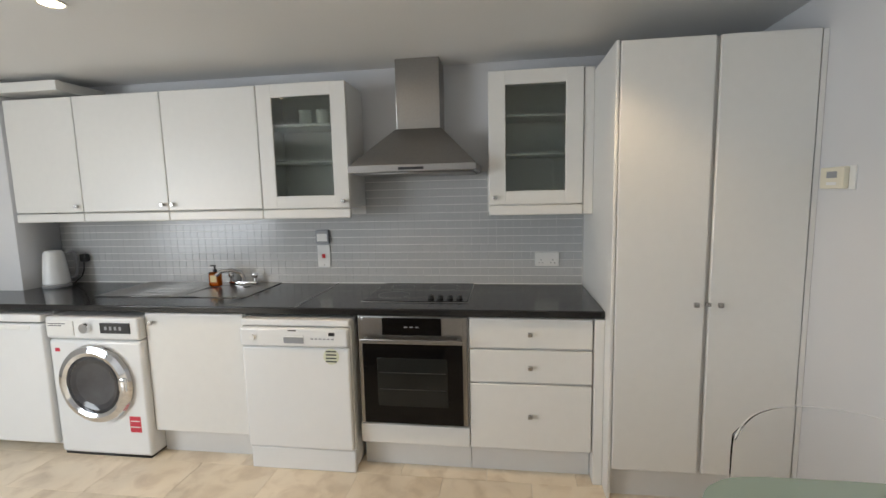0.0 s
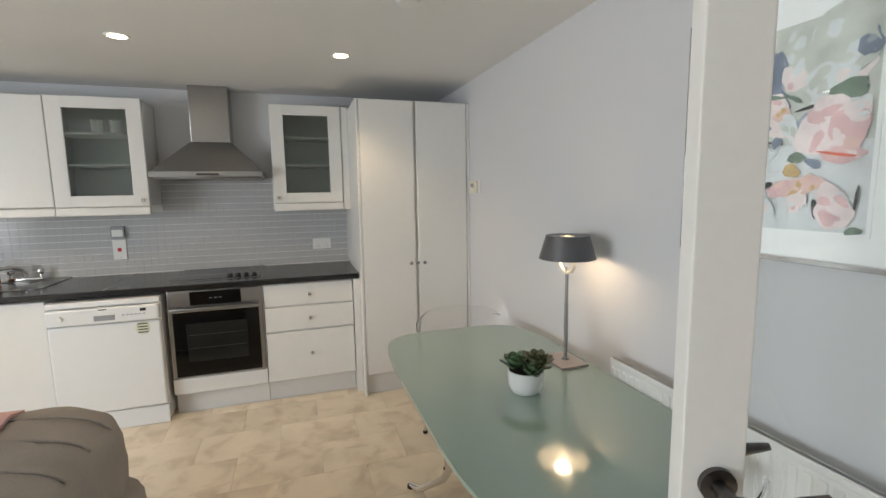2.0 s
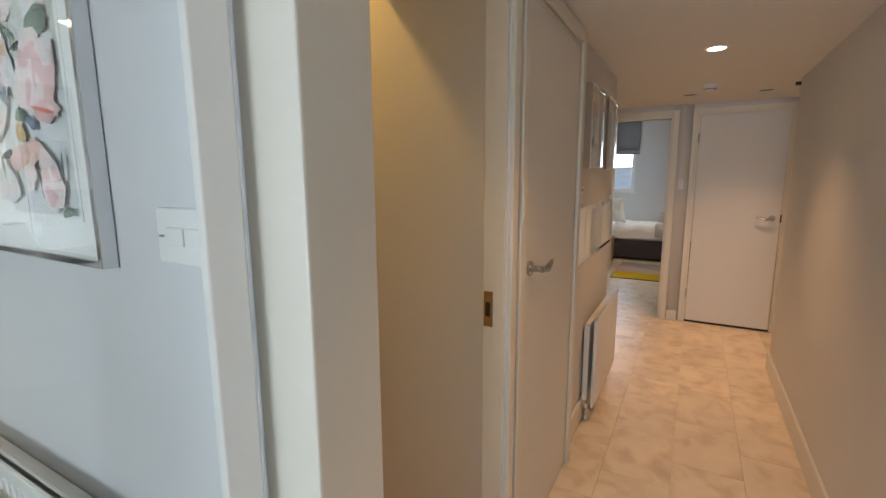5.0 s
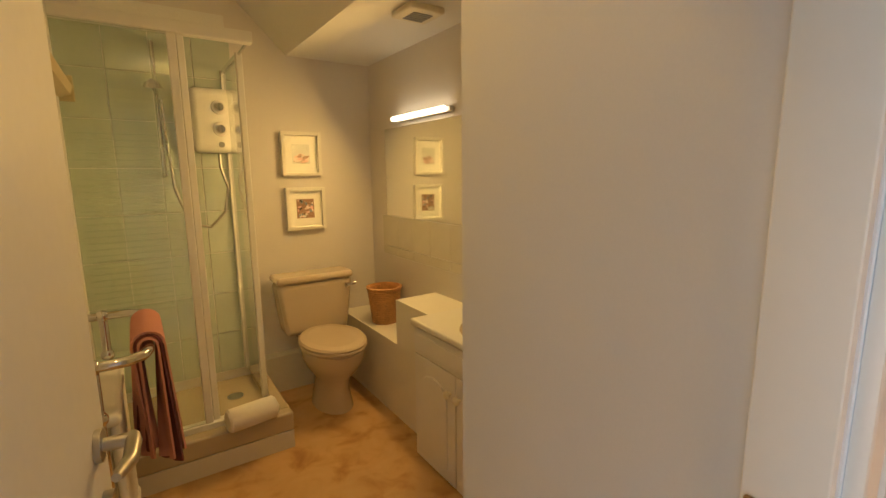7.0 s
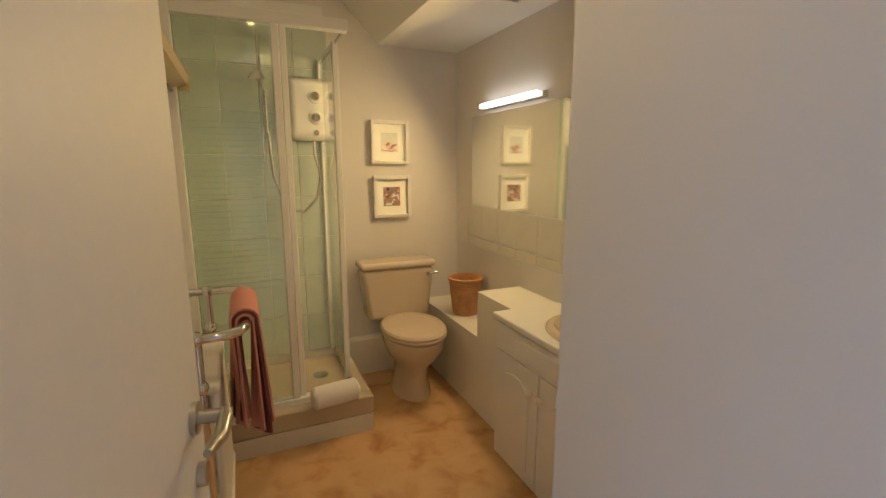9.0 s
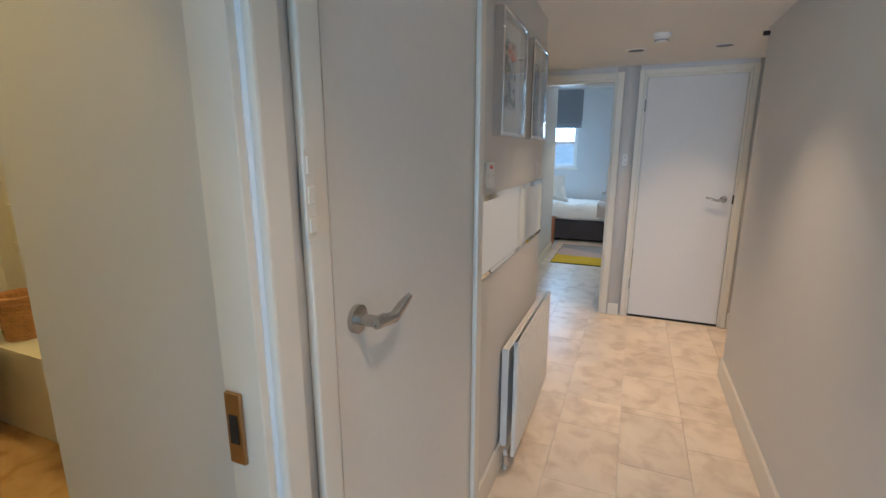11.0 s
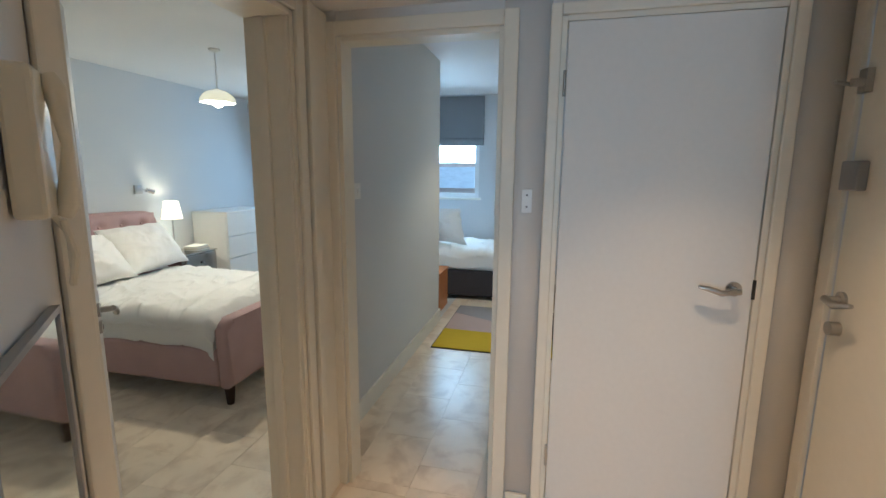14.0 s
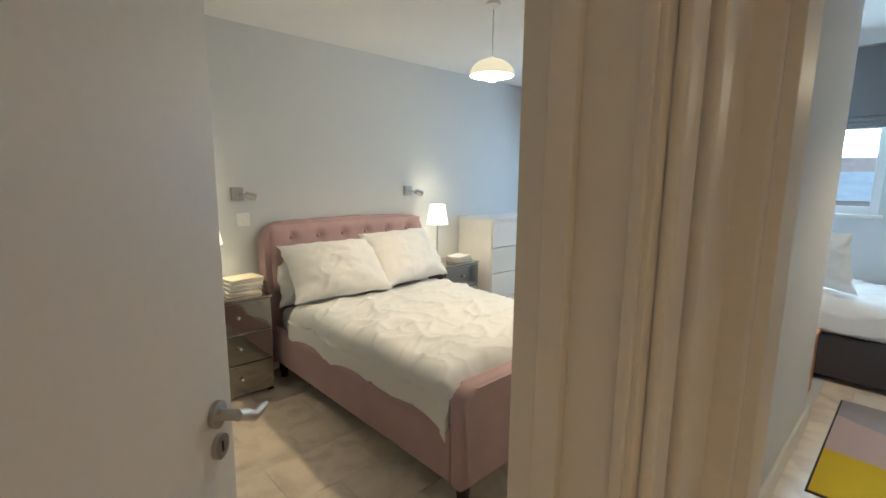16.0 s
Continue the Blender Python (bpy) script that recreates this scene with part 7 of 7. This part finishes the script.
part("grey_field", prism(bmesh.new(), [(0.352, 0.49), (0.102, -0.05), (0.203, -0.49), (0.615, -0.49), (0.615, 0.49)], 0.006, 0.011), M_RGREY, rug)


def window(name, x, y0, y1, z0, z1, mull, label):
    w = thing(name, (x, (y0 + y1) / 2, z0), label, "window")
    hw, h = (y1 - y0) / 2, z1 - z0
    bm = bmesh.new()
    f = 0.06
    box(bm, 0.03, -hw, 0, 0.09, -hw + f, h, 0.004)
    box(bm, 0.03, hw - f, 0, 0.09, hw, h, 0.004)
    box(bm, 0.03, -hw + f, 0, 0.09, hw - f, f, 0.004)
    box(bm, 0.03, -hw + f, h - f, 0.09, hw - f, h, 0.004)
    for m in mull:
        box(bm, 0.03, m - 0.03, f, 0.09, m + 0.03, h - f, 0.004)
    part("window_frame", bm, M_UPVC, w)
    p = part("pane", bx(0.055, -hw + f, f, 0.06, hw - f, h - f), M_GLASS, w)
    p.visible_shadow = False
    part("window_sill", bx(-0.05, -hw - 0.03, -0.03, 0.03, hw + 0.03, -0.001, 0.006), M_GLOSS, w)
    return tagged(w, "", "", "", "structure")


window("window_1", 10.0, -0.40, 0.50, 1.12, 2.25, (), "white framed bedroom window with bright daylight")
window("window_2", 9.4, 0.8, 2.0, 0.9, 2.1, (0.0,), "white framed bedroom window")
wl = thing("window_3", (-4.6, -1.2, 0.6), "wide white framed living room window", "window", "", 180)
bm = bmesh.new()
for y in (-1.35, -0.45, 0.39, 1.29):
    box(bm, 0.03, y, 0, 0.09, y + 0.06, 1.5, 0.004)
box(bm, 0.03, -1.35, 0, 0.09, 1.35, 0.06)
box(bm, 0.03, -1.35, 1.44, 0.09, 1.35, 1.5)
part("window_frame", bm, M_UPVC, wl)
tagged(wl, "", "", "", "structure")
bld = thing("roman_blind", (9.985, 0.04, 0), "grey fabric roman blind half lowered over the window", "blind")
part("fabric", bx(-0.015, -0.50, 1.86, -0.003, 0.50, 2.42, 0.003), M_BLIND, bld)
for i in range(3):
    part("fold", bx(-0.035 - 0.006 * i, -0.50, 1.80 + i * 0.028, -0.012, 0.50, 1.835 + i * 0.028, 0.008, 3), M_BLIND, bld)
pendant(8.15, -1.23, BC2, 0.46, 0.11, 4.0, 22.0)
vt = thing("air_vent", (10.0, -1.10, 2.29), "grey slotted wall vent near the ceiling", "vent", "", -90)
part("frame", bx(-0.12, -0.012, -0.07, 0.12, 0, 0.07, 0.003), M_PLAST, vt)
for i in range(6):
    part("slat", bx(-0.10, -0.016, -0.05 + i * 0.018, 0.10, -0.011, -0.042 + i * 0.018), M_GREYP, vt)
s = thing("bedroom_switch", (6.31, -0.32, 1.34), "white light switch on the passage wall", "switch")
part("plate", bx(-0.043, -0.009, -0.043, 0.043, 0, 0.043, 0.003), M_PLAST, s)
part("rocker", bx(-0.008, -0.018, -0.012, 0.008, -0.0085, 0.016, 0.003), M_PLAST, s)

# ---- outside ----
M_GROUND = mat("pale_paving", (0.30, 0.29, 0.28), 0.9, grain=8, amount=0.2, bump=0.1)
M_BRICK = mat("pale_brick", (0.72, 0.56, 0.49), 0.85, grain=20, amount=0.2, bump=0.2)
M_SLATE = mat("slate_roof", (0.56, 0.57, 0.60), 0.7, grain=12, amount=0.2, bump=0.2)
structure("ground", bx(-300, -300, -3.4, 300, 300, -3.0), M_GROUND, "pale ground outside")
hs = thing("house", (42, 6.0, -3.0), "pale brick house with slate roof across the way", "house")
part("wall", bx(0, -7, 0, 8, 9, 3.2), M_BRICK, hs)
bm = prism(bmesh.new(), [(-0.5, 3.2), (8.5, 3.2), (4, 5.0)], -9.5, 7.5)
part("roof", turned(bm, Matrix.Rotation(radians(90), 4, "X")), M_SLATE, hs)
for y in (-4, -1, 2, 5):
    wn_ = part("window", bx(-0.04, y, 1.2, 0.02, y + 1.2, 2.6, 0.01), M_UPVC, hs)
    part("pane", bx(-0.05, y + 0.1, 1.3, -0.042, y + 1.1, 2.5), M_DARK, wn_)

ap = thing("apartment_building", (62, 4.0, -3.0), "tall pale red brick flats behind the house", "building")
part("wall", bx(0, -14, 0, 10, 14, 12), M_BRICK, ap)
part("roof", bx(-0.4, -14.4, 12.0, 10.4, 14.4, 12.5), M_SLATE, ap)
for y in (-11, -7, -3, 1, 5, 9):
    for z in (3.6, 6.4, 9.2):
        wn_ = part("window", bx(-0.05, y, z, 0.02, y + 1.4, z + 1.5, 0.01), M_UPVC, ap)
        part("pane", bx(-0.06, y + 0.1, z + 0.1, -0.052, y + 1.3, z + 1.4), M_DARK, wn_)

# ---- floor tiles ----
def stone_tile(name, low=(0.64, 0.53, 0.40), mid_a=(0.745, 0.635, 0.49), mid_b=(0.83, 0.725, 0.575), high=(0.86, 0.76, 0.61)):
    m, nt, b = nodes_of(name)
    L, N = nt.links, nt.nodes
    geo, info = N.new("ShaderNodeNewGeometry"), N.new("ShaderNodeObjectInfo")
    off = N.new("ShaderNodeVectorMath")
    off.operation = "MULTIPLY_ADD"
    cmb = N.new("ShaderNodeCombineXYZ")
    for k in range(3):
        L.new(info.outputs["Random"], cmb.inputs[k])
    off.inputs[1].default_value = (37.0, 61.0, 13.0)
    L.new(cmb.outputs[0], off.inputs[0])
    L.new(geo.outputs["Position"], off.inputs[2])
    vein, cloud, fine = (N.new("ShaderNodeTexNoise") for _ in range(3))
    for n, s, d, di in ((vein, 7.0, 6, 0.5), (cloud, 2.2, 4, 0.4), (fine, 60, 4, 0)):
        n.inputs["Scale"].default_value, n.inputs["Detail"].default_value, n.inputs["Distortion"].default_value = s, d, di
        L.new(off.outputs[0], n.inputs["Vector"])
    r = N.new("ShaderNodeValToRGB")
    e = r.color_ramp.elements
    e[0].position, e[0].color = 0.28, (*low, 1)
    e[1].position, e[1].color = 0.72, (*high, 1)
    mid = e.new(0.42)
    mid.color = (*mid_a, 1)
    mid2 = e.new(0.52)
    mid2.color = (*mid_b, 1)
    L.new(vein.outputs["Fac"], r.inputs[0])
    mx = N.new("ShaderNodeMapRange")
    mx.inputs["From Min"].default_value, mx.inputs["From Max"].default_value = 0.3, 0.7
    mx.inputs["To Min"].default_value, mx.inputs["To Max"].default_value = 0.88, 1.08
    L.new(cloud.outputs["Fac"], mx.inputs["Value"])
    sc = N.new("ShaderNodeVectorMath")
    sc.operation = "SCALE"
    L.new(r.outputs[0], sc.inputs[0])
    L.new(mx.outputs[0], sc.inputs["Scale"])
    L.new(sc.outputs[0], b.inputs["Base Color"])
    rr = N.new("ShaderNodeMapRange")
    rr.inputs["To Min"].default_value, rr.inputs["To Max"].default_value = 0.24, 0.44
    L.new(cloud.outputs["Fac"], rr.inputs["Value"])
    L.new(rr.outputs[0], b.inputs["Roughness"])
    bp = N.new("ShaderNodeBump")
    bp.inputs["Strength"].default_value, bp.inputs["Distance"].default_value = 0.06, 0.002
    L.new(fine.outputs["Fac"], bp.inputs["Height"])
    L.new(bp.outputs[0], b.inputs["Normal"])
    return m


M_FLOOR = stone_tile("travertine_vinyl")
TW, TD = 0.457, 0.305


def slab(w, d, h, bev):
    bm = bx(-w / 2, -d / 2, -h, w / 2, d / 2, 0)
    top = [e for e in bm.edges if all(abs(v.co.z) < 1e-6 for v in e.verts)]
    bmesh.ops.bevel(bm, geom=top, offset=bev, segments=1, affect="EDGES")
    return bm


tile_mesh = mesh_of("floor_tile", slab(TW - 0.0014, TD - 0.0014, 0.006, 0.0007), M_FLOOR, False)
cut_meshes = {}


def floor_tiles(x0, x1, y0, y1, ox, oy):
    """Running-bond floor tiles that fill a rectangle; the tiles at the edges are cut to size."""
    j = math.floor((y0 - oy) / TD)
    while oy + j * TD < y1 - 1e-6:
        ya, yb = oy + j * TD, oy + (j + 1) * TD
        shift = (j % 2) * TW / 2
        i = math.floor((x0 - ox - shift) / TW)
        while ox + shift + i * TW < x1 - 1e-6:
            xa, xb = ox + shift + i * TW, ox + shift + (i + 1) * TW
            cx0, cx1, cy0, cy1 = max(xa, x0), min(xb, x1), max(ya, y0), min(yb, y1)
            if cx1 - cx0 > 0.01 and cy1 - cy0 > 0.01:
                w, d = round(cx1 - cx0, 3), round(cy1 - cy0, 3)
                if w > TW - 0.002 and d > TD - 0.002:
                    me = tile_mesh
                else:
                    if (w, d) not in cut_meshes:
                        cut_meshes[w, d] = mesh_of("floor_tile_cut", slab(w - 0.0014, d - 0.0014, 0.006, 0.0007), M_FLOOR, False)
                    me = cut_meshes[w, d]
                ob = new("tile", me)
                ob.location = ((cx0 + cx1) / 2, (cy0 + cy1) / 2, 0.0)
                ob.parent = floor_base
            i += 1
        j += 1


floor_tiles(-3.3, 1.30, -2.0, 2.40, -0.61, 2.13)
floor_tiles(1.30, 4.20, -2.27, -0.86, 5.74, -1.395)
floor_tiles(4.20, 5.80, -2.27, -0.20, 5.74, -1.395)
M_BATHFLOOR = stone_tile("tan_mottled_vinyl", (0.36, 0.19, 0.06), (0.50, 0.30, 0.11), (0.58, 0.37, 0.155), (0.62, 0.42, 0.19))
structure("floor_bathroom", bx(1.30, -0.86, -0.006, 3.03, 1.95, 0.0), M_BATHFLOOR, "tan mottled sheet vinyl bathroom floor")
floor_tiles(4.32, 8.6, -0.20, 2.45, 5.74, -1.395)
floor_tiles(5.80, 9.3, -1.60, -0.32, 5.74, -1.395)
# the rest of the floor, out of the walk's sight
bm = bmesh.new()
for b in ((-4.6, -3.95, -0.006, 1.25, -2.0, 0.0), (-4.6, -2.0, -0.006, -3.3, 2.8, 0.0), (5.86, -2.48, -0.006, 10.0, -1.6, 0.0), (9.3, -1.6, -0.006, 10.0, 0.55, 0.0), (8.6, -0.2, -0.006, 9.3, 2.45, 0.0)):
    box(bm, *b)
ob = new("floor_rest", mesh_of("floor_rest", bm, M_FLOOR, False))
ob.parent = floor_base
tagged(ob, "", "", "", "stuff")

# ---- small glazed wall tiles over the worktop ----
PW, PH = 0.0525, 0.0505
splash = structure("splashback", bx(-3.235, BACK - 0.0052, 0.90, 0.424, BACK + 0.004, 1.61), M_GROUT, "pale grout behind the small grey wall tiles")
small = mesh_of("wall_tile", turned(slab(PW - 0.001, PH - 0.0035, 0.005, 0.001), Matrix.Rotation(radians(90), 4, "X")), M_TILE, False)
count, rest, rest_boxes = 0, bmesh.new(), []
for k in range(14):
    z = 0.905 + (k + 0.5) * PH
    for i in range(70):
        x = 0.42 - (i + 0.5) * PW
        if z > 1.36 and not (-0.95 < x < -0.14):
            continue
        if count < 300:
            ob = new("tile", small)
            ob.location = (x, BACK - 0.0068 + 0.0006 * math.sin(i * 12.9 + k * 78.2), z)
            ob.rotation_euler = (0.006 * math.sin(i * 5.1 + k), 0, 0.006 * math.sin(i + k * 3.3))
            ob.parent = splash
            count += 1
        else:
            rest_boxes.append((x - PW / 2 + 0.0005, BACK - 0.0068, z - PH / 2 + 0.00175, x + PW / 2 - 0.0005, BACK - 0.002, z + PH / 2 - 0.00175))
for b in rest_boxes:
    vs = [rest.verts.new((b[3 * (k & 1)], b[1 + 3 * (k >> 1 & 1)], b[2 + 3 * (k >> 2)])) for k in range(8)]
    for f in ((0, 1, 5, 4), (1, 3, 7, 5), (3, 2, 6, 7), (2, 0, 4, 6), (4, 5, 7, 6), (0, 2, 3, 1)):
        rest.faces.new([vs[k] for k in f])
ob = new("wall_tiles_rest", mesh_of("wall_tiles_rest", rest, M_TILE, False))
ob.parent = splash
tagged(ob, "", "", "", "stuff")

# ---- bathroom tiles ----
bt = structure("shower_wall_lining", bx(1.36, 1.962, 0.19, 2.14, 1.972, 2.3), M_GROUT, "grout behind the shower tiles")
bt2 = structure("shower_side_lining", bx(1.348, 1.30, 0.19, 1.356, 1.962, 2.3), M_GROUT, "grout behind the shower tiles")
big = mesh_of("shower_tile", turned(slab(0.196, 0.246, 0.006, 0.0015), Matrix.Rotation(radians(90), 4, "X")), M_BTILE, False)
bigs = mesh_of("shower_tile_side", turned(slab(0.246, 0.196, 0.006, 0.0015), Matrix.Rotation(radians(90), 4, "Y")), M_BTILE, False)
for k in range(8):
    for i in range(4):
        ob = new("tile", big)
        ob.location = (1.46 + i * 0.2 - 0.002, 1.956, 0.32 + k * 0.25)
        ob.parent = bt
    for i in range(3):
        ob = new("tile", bigs)
        ob.location = (1.362, 1.86 - i * 0.2, 0.32 + k * 0.25)
        ob.parent = bt2
bt3 = structure("basin_splashback", bx(3.024, -0.3, 0.86, 3.032, 1.78, 1.128), M_GROUT, "grout behind the cream basin tiles")
row1 = mesh_of("basin_tile", turned(slab(0.198, 0.198, 0.006, 0.001), Matrix.Rotation(radians(-90), 4, "Y")), M_CTILE, False)
row2 = mesh_of("border_tile", turned(slab(0.055, 0.198, 0.008, 0.002), Matrix.Rotation(radians(-90), 4, "Y")), M_CTILE, False)
for i in range(10):
    for me, z, nm in ((row1, 1.025, "tile"), (row2, 0.893, "border_tile")):
        ob = new(nm, me)
        ob.location = (3.018, 1.68 - i * 0.2, z)
        ob.parent = bt3
